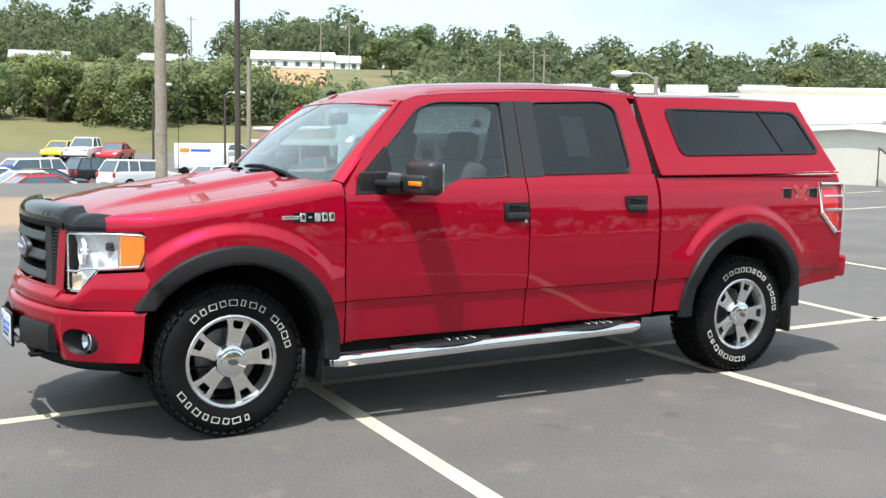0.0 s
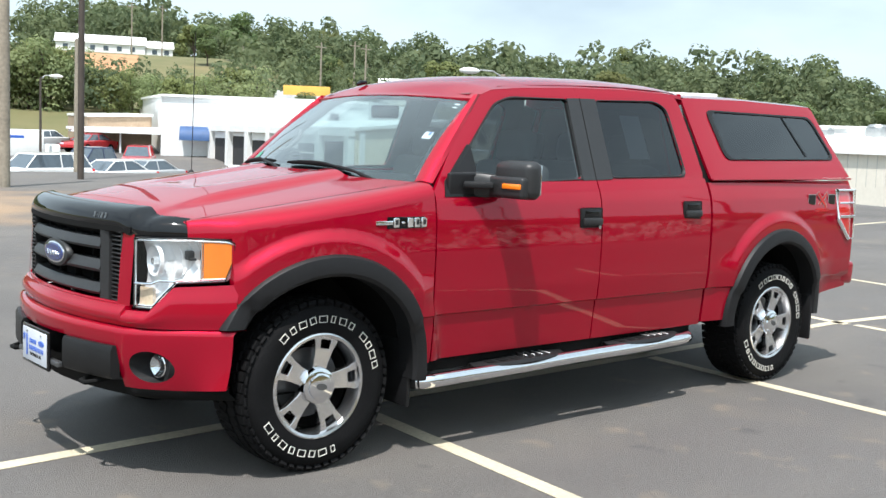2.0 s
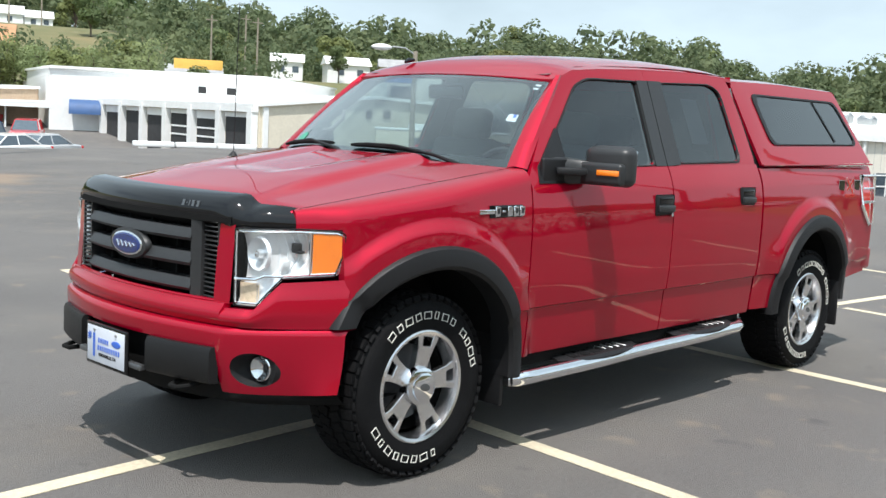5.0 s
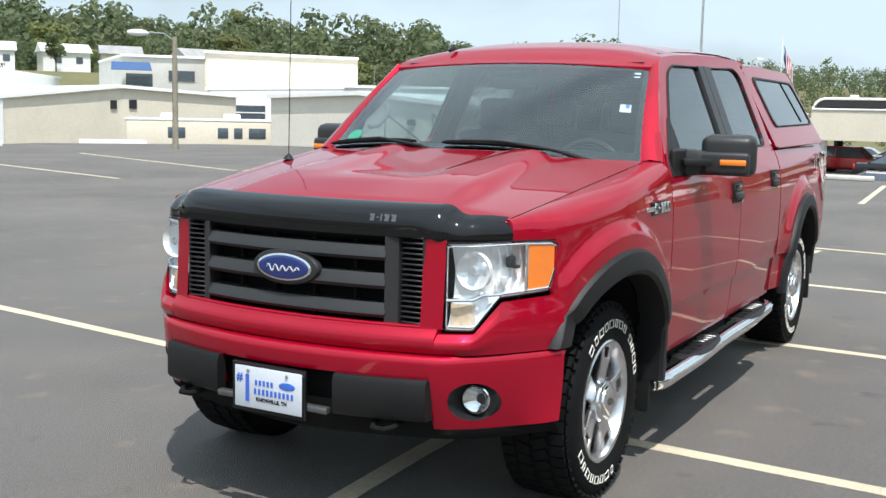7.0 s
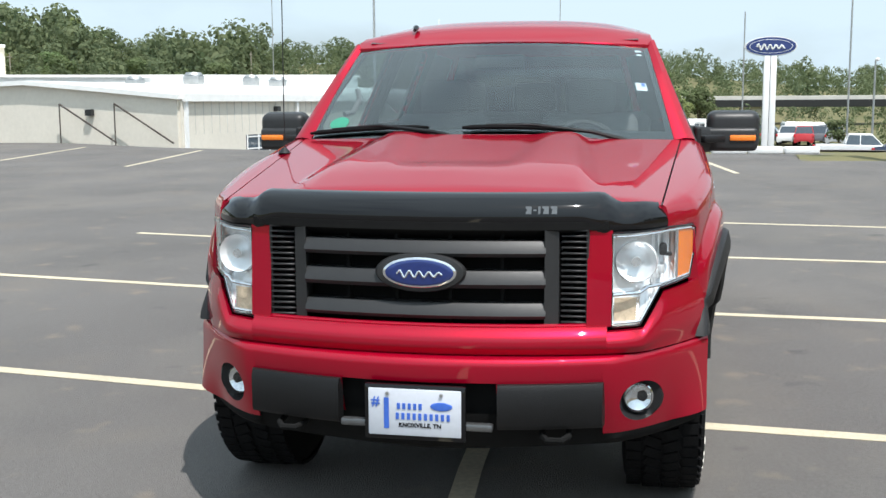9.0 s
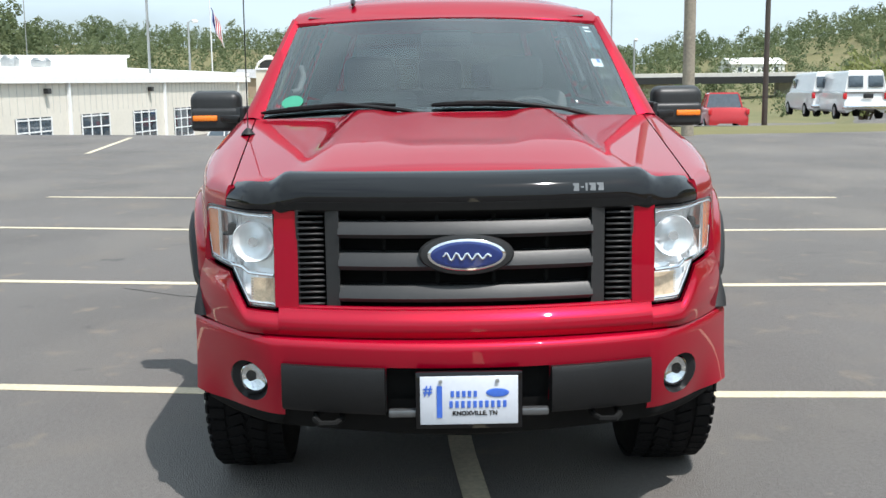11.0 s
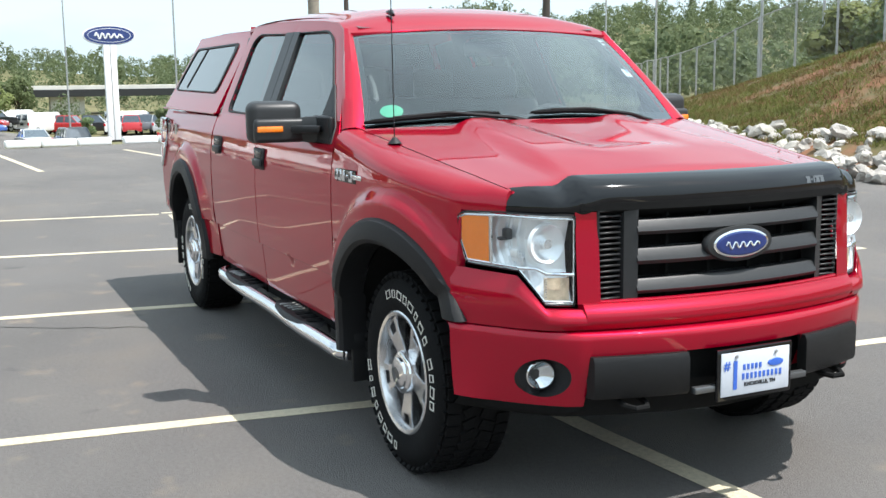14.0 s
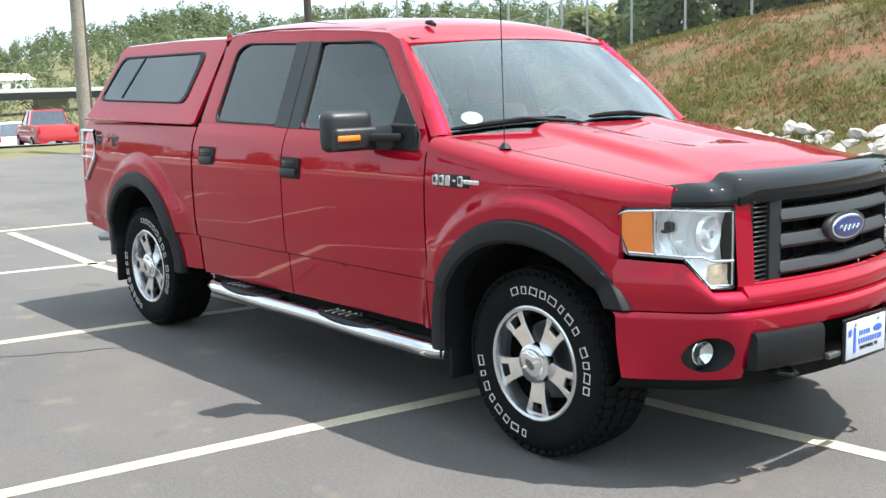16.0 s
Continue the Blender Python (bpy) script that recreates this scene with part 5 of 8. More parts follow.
SH_OUT = [(2.915, 1.372), (2.90, 1.60), (2.895, 1.880), (3.6, 1.898), (4.452, 1.893), (4.54, 1.62), (4.635, 1.395), (3.8, 1.383)]
SH_WIN = rounded([(3.140, 1.496), (3.105, 1.815), (4.390, 1.822), (4.500, 1.545), (4.470, 1.518)], 0.065, 6)
for s in (-1, 1):
    ring(SH_OUT, SH_WIN, s, "shell_side", "red", 96, parent=shell, f=sup)
    c = Vector((sum(q[0] for q in SH_WIN) / len(SH_WIN), sum(q[1] for q in SH_WIN) / len(SH_WIN)))
    inner = [tuple(c + (Vector(q) - c) * k) for q, k in ((q, 0.965 - 0.03 * abs((q[1] - c.y) / 0.16)) for q in SH_WIN)]
    fr = ring(SH_WIN, inner, s, "shell_window_frame", "black", 96, 0.008, 0.008, parent=shell, f=sup)
    p = pane(inner, s, "dtint", "shell_glass", 0.001, shell, sup)
    bm = bmesh.new()
    prism(bm, [(4.000, 1.802), (4.018, 1.802), (4.148, 1.536), (4.128, 1.536)], -0.004, 0.007, lambda u, v, d: sup(u, v, s, d))
    part("window_bar", fix(bm), "black", shell)
    bm = tube([sup(x, 1.372 + 0.014 * (x - 2.915) / 1.7, s, 0.006) for x in span(2.915, 4.632, 16)], 0.007, 6)
    part("shell_rail", bm, "red", shell)
cols = []
for i in range(25):
    y = lerp(-1, 1, i / 24)
    col = []
    for x in span(2.895, 4.452, 24):
        ze = curve([(2.89, 1.879), (3.6, 1.898), (4.452, 1.892)], x)
        w = abs(sup(x, ze, 1)[1]) + 0.001
        col.append((x, y * w, ze + 0.022 * (1 - abs(y) ** 6) + 0.012 * (1 - y * y)))
    x0, y0, z0 = col[0]
    col = [(x0 + 0.02, y0 * 0.96, 1.375), (x0, y0, z0 - 0.02)] + col
    x1, y1, z1 = col[-1]
    col += [(lerp(x1, 4.63, t), y1 * lerp(1, 1.36, t), lerp(z1, 1.39, t)) for t in (0.05, 0.5, 1.0)]
    cols.append(col)
part("shell_roof", fix(grid(cols)), "red", shell)
# cab back wall with its window band, tailgate, bed floor
bm = bmesh.new()
for z0, z1 in ((0.50, 1.40), (1.80, 1.90)):
    grid([[(2.845, y * (0.90 if z0 < 1 else 0.70), z0), (2.850, y * (0.88 if z0 < 1 else 0.69), z1)] for y in span(-1, 1, 6)], bm)
for s in (-1, 1):
    grid([[(2.848, s * y, 1.40), (2.848, s * y * 0.80, 1.81)] for y in (0.62, 0.75, 0.88)], bm)
part("cab_back", fix(bm), "red", truck)
bm = bmesh.new()
grid([[(2.846, y, 1.39), (2.846, y * 0.82, 1.81)] for y in span(-0.63, 0.63, 4)], bm)
rg = part("rear_glass", facing(fix(bm), (1, 0, 0)), "dtint", truck)
bm = box(bmesh.new(), (2.815, 0, 1.0), (0.03, 1.70, 0.78), 0.01)
for sg in (-1, 1):
    box(bm, (2.825, sg * 0.70, 1.60), (0.02, 0.16, 0.44), 0.005, Matrix.Rotation(radians(sg * 17), 4, "X"))
part("cab_back_lining", bm, "seat", truck)
# Black sheet let into the cab-to-shell gap; its colour stands for the shade there.
def gap_row(x, k, inset):
    return [(x, k * min(glass_y(z) - inset, shell_y(z) - 0.014, 0.908), z) for z in span(1.10, 1.885, 10)]


cols = [gap_row(2.860, -1, 0.020), gap_row(2.945, -1, 0.020)] + [gap_row(2.945, k, 0.020) for k in span(-0.98, 0.98, 8)] + [gap_row(2.945, 1, 0.020), gap_row(2.860, 1, 0.020)]
part("shell_seal", fix(grid(cols)), "under", truck, "black sheet painting the dark gap between cab and shell")
bm = box(bmesh.new(), (4.675, 0, 0.98), (0.07, 1.70, 0.76), 0.02)
part("tailgate", bm, "red", truck)
bm = box(bmesh.new(), (3.78, 0, 0.74), (1.75, 1.5, 0.05), 0.01)
box(bm, (2.91, 0, 1.05), (0.03, 1.6, 0.6), 0.004)
part("bed_floor", bm, "under", truck)
bm = box(bmesh.new(), (1.75, 0, 0.47), (2.25, 1.72, 0.10), 0.02)
box(bm, (1.9, 0.40, 0.42), (4.6, 0.10, 0.16), 0.01)
box(bm, (1.9, -0.40, 0.42), (4.6, 0.10, 0.16), 0.01)
cyl(bm, (0, -0.75, 0.36), (0, 0.75, 0.36), 0.06)
cyl(bm, (3.67, -0.75, 0.40), (3.67, 0.75, 0.40), 0.07)
box(bm, (-0.1, 0, 0.75), (1.0, 0.9, 0.6), 0.03)
part("chassis", bm, "under", truck)
# low underbody parts added to cut the sky light under the truck
part("fuel_tank", box(bmesh.new(), (2.15, -0.62, 0.385), (1.10, 0.36, 0.17), 0.05), "under", truck)
part("gearbox", box(bmesh.new(), (0.95, 0, 0.40), (1.30, 0.42, 0.26), 0.08), "under", truck)
part("cross_member", box(bmesh.new(), (1.30, 0, 0.345), (0.16, 1.0, 0.09), 0.02), "under", truck)
bm = bmesh.new()
bmesh.ops.create_uvsphere(bm, u_segments=18, v_segments=10, radius=0.155, matrix=Matrix.Translation((3.67, 0, 0.40)))
part("differential", bm, "under", truck)
part("spare_tyre", tube([(4.18 + 0.27 * math.cos(2 * math.pi * i / 24), 0.27 * math.sin(2 * math.pi * i / 24), 0.56) for i in range(24)], 0.11, 10, close=True), "rubber", truck)

# ---- cab interior ----
bm = box(bmesh.new(), (1.75, 0, 0.60), (2.15, 1.62, 0.06), 0.01)
part("cab_floor", bm, "dash", truck)
cols = [[(cowl(y) + 0.03, y, 1.325), (cowl(y) + 0.22, y, 1.335 + 0.02 * (abs(y + 0.4) < 0.25)), (0.88, y, 1.31), (0.95, y, 1.24), (0.93, y, 0.95), (0.80, y, 0.70)] for y in span(-0.82, 0.82, 24)]
part("dashboard", fix(grid(cols)), "dash", truck)
bm = tube([(1.02 + 0.06 * math.sin(a) + 0.0, -0.40 + 0.185 * math.cos(a), 1.235 + 0.175 * math.sin(a)) for a in [2 * math.pi * i / 28 for i in range(28)]], 0.016, 8, close=True)
sw = part("steering_wheel", bm, "trim", truck)
bm = box(bmesh.new(), (1.01, -0.40, 1.22), (0.05, 0.20, 0.10), 0.02)
part("wheel_hub", bm, "trim", sw)


def car_seat(x, y, w, bench=False):
    bm = box(bmesh.new(), (x, y, 0.86), (0.50, w, 0.16), 0.05, seg=3)
    st = part("seat", bm, "seat", truck, "grey cloth seat")
    bm = box(bmesh.new(), (x + 0.30, y, 1.16), (0.17, w, 0.58), 0.06, Matrix.Rotation(radians(14), 4, "Y"), 3)
    part("seat_back", bm, "seat", st)
    for hy in ((-0.45, 0.0, 0.45) if bench else (0,)):
        bm = box(bmesh.new(), (x + 0.385, y + hy, 1.535), (0.11, 0.27, 0.19), 0.045, Matrix.Rotation(radians(10), 4, "Y"), 3)
        part("headrest", bm, "seat", st)


car_seat(1.32, -0.40, 0.52)
car_seat(1.32, 0.40, 0.52)
car_seat(2.25, 0.0, 1.45, True)
bm = box(bmesh.new(), (1.03, 0.0, 1.70), (0.03, 0.25, 0.075), 0.02, seg=3)
part("rear_view_mirror", bm, "gloss", truck)
bm = bmesh.new()
grid([[(x, y, curve(RAIL, x) + 0.015) for x in span(1.08, 2.83, 8)] for y in span(-0.66, 0.66, 6)], bm)
part("headliner", fix(bm), "seat", truck)
# grab handle on the passenger's pillar
bm = tube([screen(0.88, 0.36, -0.07), screen(0.85, 0.42, -0.10), screen(0.85, 0.56, -0.10), screen(0.88, 0.63, -0.07)], 0.013, 8)
part("grab_handle", bm, "seat", truck)
# stickers on the windscreen
for u, v, w, h, m in ((-0.890, 0.475, 0.062, 0.080, "plate"), (-0.912, 0.905, 0.040, 0.020, "plate"), (-0.910, 0.865, 0.036, 0.016, "plate")):
    bm = grid([[screen(u + a * w, v + b * h, -0.003) for b in (0, 0.5, 1)] for a in (0, 0.5, 1)])
    part("sticker", fix(bm), m, truck, "small white paper sticker")
bm = grid([[screen(-0.886 + a * 0.026, 0.515 + b * 0.035, -0.0015) for b in (0, 1)] for a in (0.2, 1)])
part("sticker_print", fix(bm), "blue", truck)
bm = bmesh.new()
grid([[screen(0.825 + 0.058 * q * math.cos(2 * math.pi * i / 28), 0.150 + 0.060 * q * math.sin(2 * math.pi * i / 28), 0.003 + 0.0005 * (1 - q)) for q in (1, 0.8, 0.4, 0)] for i in range(29)], bm)
part("round_sticker", fix(bm, merge=1e-5), "green", truck, "green oval inspection sticker")
# paper in the rear door glass
bm = bmesh.new()
vs = [bm.verts.new(up(x, z, -1, -0.02)) for x, z in ((2.22, 1.485), (2.22, 1.74), (2.40, 1.74), (2.40, 1.485))]
bm.faces.new(vs)
part("window_sticker", bm, "plate", truck, "white price sheet inside the rear glass", smooth=0)


# ---- the land: one sheet to the horizon, seen from the lot ----
EYE_X, EYE_Y = -4.0, 0.0
TREELINE = [(-180, 3.2), (-120, 4.0), (-65, 4.0), (-50, 3.7), (-47, 3.9), (-35, 4.1), (-31, 3.4), (-29, 3.8), (-26.5, 4.1), (-24, 3.5), (-20, 3.0), (-17, 2.2), (-13, 1.9), (-10, 1.6), (-7, 1.8), (-3, 2.2), (0, 2.8),
            (10, 2.8), (16, 3.1), (21, 2.9), (26, 3.2), (30, 4.1), (34.6, 3.9), (37, 4.7), (42, 4.5), (47.6, 4.6), (55.5, 5.4), (60.8, 5.6), (65, 6.1), (73, 5.9), (82, 6.0), (120, 5.0), (180, 3.2)]
LOT_EDGE = [(-180, 60), (-120, 60), (-60, 40), (-30, 46), (-25, 48), (-21, 33), (-10, 33), (0, 31.5), (10, 32), (20, 36), (25, 39), (30, 46), (38, 48), (48, 46), (54, 39), (60, 34), (75, 31), (85, 32), (110, 45), (180, 60)]


def ridge(az):
    return 1.6 + 380 * math.tan(radians(curve(TREELINE, az))) - lerp(6.5, 13.0, sstep(19, 24, az))


def land(x, y):
    dx, dy = x - EYE_X, y - EYE_Y
    d, az = math.hypot(dx, dy), math.degrees(math.atan2(dy, dx))
    e = curve(LOT_EDGE, az)
    low = lerp(-0.55, -2.7, sstep(-24, -21, az)) if az < -12 else lerp(-2.7, -1.5, sstep(-5, 1, az))
    run = 9 + 41 * sstep(-23, -20, az) * (1 - sstep(-5, 1, az))  # the lower yard falls away gently
    z = -0.10 + (low + 0.1) * sstep(e, e + run, d)
    far = ridge(az)
    z = lerp(z, far, sstep(120, 390, d) * 0.55 + 0.45 * sstep(200, 400, d)) if d > 120 else z
    if d > 420:
        z = lerp(far, far * 0.4 - 4, sstep(420, 900, d))
    w = sstep(52, 59, az) * (1 - sstep(100, 110, az))
    if w > 0 and d > 60:  # yard rising to the mown bank under the hedge
        z = lerp(z, max(z, -1.5 + 1.6 * sstep(64, 90, d) + 3.5 * sstep(88, 108, d)), w)
    w *= 1 - sstep(78, 88, az)
    if w > 0 and d > 120:  # open slope below the long white building
        z = lerp(z, max(z, lerp(3.6, 16.6, sstep(125, 232, d))), w)
    w = sstep(34, 40, az) * (1 - sstep(56, 62, az))
    if w > 0 and d > 120:  # slope with scattered houses above the offices
        z = lerp(z, max(z, lerp(-1.5, 7.0, sstep(122, 172, d))), w)
    return z


ground_rings = [0, 10, 20] + [26 + 1.5 * i for i in range(24)] + [62 * 1.13 ** i for i in range(1, 34)]
cols = []
for i in range(241):
    a = radians(-180 + 1.5 * i)
    col = []
    for r in ground_rings:
        x, y = EYE_X + r * math.cos(a), EYE_Y + r * math.sin(a)
        col.append((x, y, land(x, y)))
    cols.append(col)
tagged(part("ground", fix(grid(cols), merge=1e-3), "field"), "grassy valley ground rising to wooded ridges", "ground", kind="structure")

# asphalt lot
bm = bmesh.new()
cols = []
for i in range(181):
    az = -180 + 2 * i
    e = curve(LOT_EDGE, az)
    a = radians(az)
    cols.append([(EYE_X + e * t * math.cos(a), EYE_Y + e * t * math.sin(a), 0.0) for t in (0, 0.2, 0.4, 0.6, 0.8, 0.95, 1.0)] + [(EYE_X + (e + 0.5) * math.cos(a), EYE_Y + (e + 0.5) * math.sin(a), -0.35)])
tagged(part("parking_lot", fix(grid(cols, bm), merge=1e-3), "asphalt"), "worn grey asphalt parking lot with faint stains", "parking lot", kind="structure")


def stripe(name, a, b, w=0.10):
    """A worn painted line, a thin film on the asphalt."""
    a, b = Vector((*a, 0)), Vector((*b, 0))
    d = (b - a).normalized()
    n = Vector((-d.y, d.x, 0)) * w / 2
    k = max(2, int((b - a).length / 0.12))
    rng = random.Random(int(a.x * 100 + b.y * 7))
    cols = []
    for i in range(k + 1):
        p = a.lerp(b, i / k)
        j0, j1 = rng.uniform(-0.005, 0.005), rng.uniform(-0.005, 0.005)
        cols.append([p + n * (1 + j0 * 20 * 0.1) + Vector((0, 0, 0.001)), p + n + Vector((0, 0, 0.004)), p - n + Vector((0, 0, 0.004)), p - n * (1 + j1 * 2) + Vector((0, 0, 0.001))])
    return tagged(part(name, grid(cols), "line", smooth=0), "worn pale parking bay line on asphalt", "road marking", "bay lines", "structure")


for x, k, x2, k2 in ((0.850, 0.070, 0.818, 0.132), (3.600, 0.050, 3.620, 0.150), (6.560, 0.070, 6.500, 0.190), (9.750, 0.120, 9.620, 0.180)):
    stripe("bay_line", (x - k * 5.1, -5.1), (x, 0.0))
    stripe("bay_line", (x2 + k2 * 0.06, 0.06), (x2 + k2 * 5.2, 5.2))
stripe("spine_line", (-6.2, -0.40), (0.0, -0.02))
stripe("spine_line", (0.0, -0.02), (6.4, 0.18))
stripe("spine_line", (6.4, 0.18), (9.50, -0.08))
for a, b in (((19.2, -2.55), (25.0, -2.0)), ((18.1, 0.65), (25.2, 1.1)), ((18.8, 3.8), (25.6, 4.4)), ((20.0, 7.5), (27.2, 8.4)), ((20.2, 11.9), (29.2, 13.8)), ((17.6, 15.5), (31.4, 19.2)),
             ((17.4, 15.6), (21.4, 25.6)), ((12.95, 15.1), (15.2, 22.8))):
    stripe("bay_line", a, b, 0.12)
# a hairline crack in the tarmac
crack = [(3.75, 2.35), (3.55, 2.05), (3.42, 1.86), (3.36, 1.70), (3.28, 1.60), (3.26, 1.48), (3.18, 1.36)]
cols = [[(x - 0.006, y, 0.002), (x + 0.007, y + 0.004, 0.002)] for x, y in crack]
tagged(part("pavement_crack", grid(cols), "under", smooth=0), "thin dark crack in the asphalt", "crack", kind="structure")


# lower yards round the dealership buildings
def yard(name, az0, az1, d0, d1):
    cols = []
    for i in range(61):
        a = radians(lerp(az0, az1, i / 60))
        col = []
        for j in range(31):
            d = lerp(d0, d1, j / 30)
            x, y = EYE_X + d * math.cos(a), EYE_Y + d * math.sin(a)
            col.append((x, y, land(x, y) + 0.06))
        cols.append(col)
    tagged(part(name, fix(grid(cols)), "asphalt"), "sunlit grey asphalt of a lower car yard", "parking lot", kind="structure")


yard("yard_north", 52, 100, 36, 88)
yard("yard_east", -24, 50, 38, 104)
cols = []
for i in range(25):
    a = radians(64.6 + 3.8 * i / 24)
    edge = 4.0 * noise.noise(Vector((i * 0.4, 2, 0)))
    cols.append([(EYE_X + d * math.cos(a), EYE_Y + d * math.sin(a), land(EYE_X + d * math.cos(a), EYE_Y + d * math.sin(a)) + 0.25 * math.sin(math.pi * j / 8)) for j, d in enumerate(span(178 + edge, 207 - edge * 0.6, 8))])
tagged(part("clay_cut", fix(grid(cols)), "clay"), "bare orange clay cut in the hillside", "bare earth", kind="structure")


# ---- trees ----
def tree_mesh(seed, height, spread, leaf, lobes, count, trunk_share=0.30, size=0.75, sides=5):
    """Trunk with limbs, and a crown of many small leaf clumps gathered in uneven lobes."""
    r = random.Random(seed)
    bt = tube([(0, 0, -0.6), (0.05 * height * 0.1, 0, height * 0.25), (0.02 * height, 0.01 * height, height * 0.55)], [0.035 * height * 0.6, 0.028 * height * 0.55, 0.010 * height], 7)
    cs = []
    for k in range(lobes):
        a, q = r.uniform(0, 6.283), r.uniform(0.15, 0.75)
        h = r.uniform(trunk_share + 0.10, 0.90)
        w = spread * (1 - abs(h - 0.55) * 0.9)
        c = Vector((math.cos(a) * q * w, math.sin(a) * q * w, h * height))
        cs.append((c, r.uniform(0.24, 0.42) * spread, r.uniform(0.20, 0.34) * spread * 1.1))
        tube([(0, 0, height * r.uniform(0.2, 0.45)), c * 0.6 + Vector((0, 0, c.z * 0.3)), c], [0.012 * height, 0.008 * height, 0.003 * height], 5, bt)
    bc = bmesh.new()
    nrm = []
    for k in range(count):
        c, rw, rh = cs[k % lobes]
        v = Vector((r.gauss(0, 1), r.gauss(0, 1), r.gauss(0.15, 1))).normalized() * (r.uniform(0.35, 1.0) ** 0.45)
        p = c + Vector((v.x * rw, v.y * rw, v.z * rh))
        n = (v + Vector((r.uniform(-.7, .7), r.uniform(-.7, .7), r.uniform(-.2, .9)))).normalized()
        u = n.orthogonal().normalized()
        w = n.cross(u)
        s = size * r.uniform(0.5, 1.15)
        pts = []
        m = sides
        for j in range(m):
            a = 6.283 * j / m + r.uniform(-.35, .35)
            q = s * r.uniform(0.45, 1.0)
            pts.append(bc.verts.new(p + u * math.cos(a) * q + w * math.sin(a) * q + n * r.uniform(-.15, .15) * s))
            nrm.append((v * 0.8 + n * 0.35 + Vector((0, 0, 0.15))).normalized())
        bc.faces.new(pts)
    return bt, bc, nrm


TREES = []
for seed, (h, sp, leaf, lobes, cnt, lab) in enumerate(((13, 5.2, "leaf", 11, 1150, "tall broadleaf tree with dark green uneven crown"), (11, 5.0, "leaf", 9, 1000, "round broadleaf tree with mid-green crown"), (15, 4.4, "leaf", 12, 1150, "narrow tall broadleaf tree with ragged top"),
                                                     (10, 4.8, "leaf2", 9, 950, "olive-green broadleaf tree with open crown"), (12, 5.6, "leaf2", 12, 1200, "spreading tree with yellowish green crown"), (9, 3.4, "dryleaf", 8, 700, "small tree with rust-brown dying leaves"),
                                                     (7, 3.3, "leaf2", 22, 1650, "bushy hedge tree with light green leaves to the ground"), (6.5, 3.6, "leaf3", 20, 1650, "dense scrubby hedge tree with mid-green leaves"))):
    t = thing("tree", lab, "tree", (0, 0, -500), 0, "wooded ridge")
    bt, bc, nrm = tree_mesh(seed + 3, h, sp, leaf, lobes, int(cnt * (1.85 if h > 8 else 1.5)), size=0.40 if h > 8 else 0.21, trunk_share=0.30 if h > 8 else -0.02, sides=4)
    part("trunk", bt, "bark", t, smooth=60)
    crown = part("crown", bc, leaf, t, smooth=180)
    crown.data.normals_split_custom_set_from_vertices(nrm)
    TREES.append((t, h))
rt = random.Random(11)


def plant(k, x, y, height, sink=0.3):
    t, h = TREES[k]
    s = height / h
    c = copy_thing(t, pose(x, y, land(x, y) - sink, 0, 0, rt.uniform(0, 360)))
    c.scale = (s * rt.uniform(0.9, 1.15), s * rt.uniform(0.9, 1.15), s)
    return c


# single trees that stand out along the ridge and on the slopes
az = 22.0
while az < 96:
    if 61.4 < az < 62.9 or 70.4 < az < 72.8:
        az += 1.0
        continue
    a = az + rt.uniform(-0.5, 0.5)
    dd = 362 + rt.uniform(-14, 14)
    x, y = EYE_X + dd * math.cos(radians(a)), EYE_Y + dd * math.sin(radians(a))
    k = rt.choice((0, 0, 0, 1, 1, 1, 2, 2, 3, 4)) if not (36 < az < 44) else rt.choice((0, 1, 3, 4, 4, 5))
    plant(k, x, y, 13 * rt.uniform(0.8, 1.3), 1.5)
    az += 1.6
for az0, az1, d0, d1, n in ((44, 62, 190, 260, 16), (22, 44, 195, 260, 16), (76, 96, 215, 260, 8)):
    for _ in range(n):
        a, d = rt.uniform(az0, az1), rt.uniform(d0, d1)
        plant(rt.choice((0, 1, 1, 2, 3)), EYE_X + d * math.cos(radians(a)), EYE_Y + d * math.sin(radians(a)), rt.uniform(6.5, 11), 1.2)


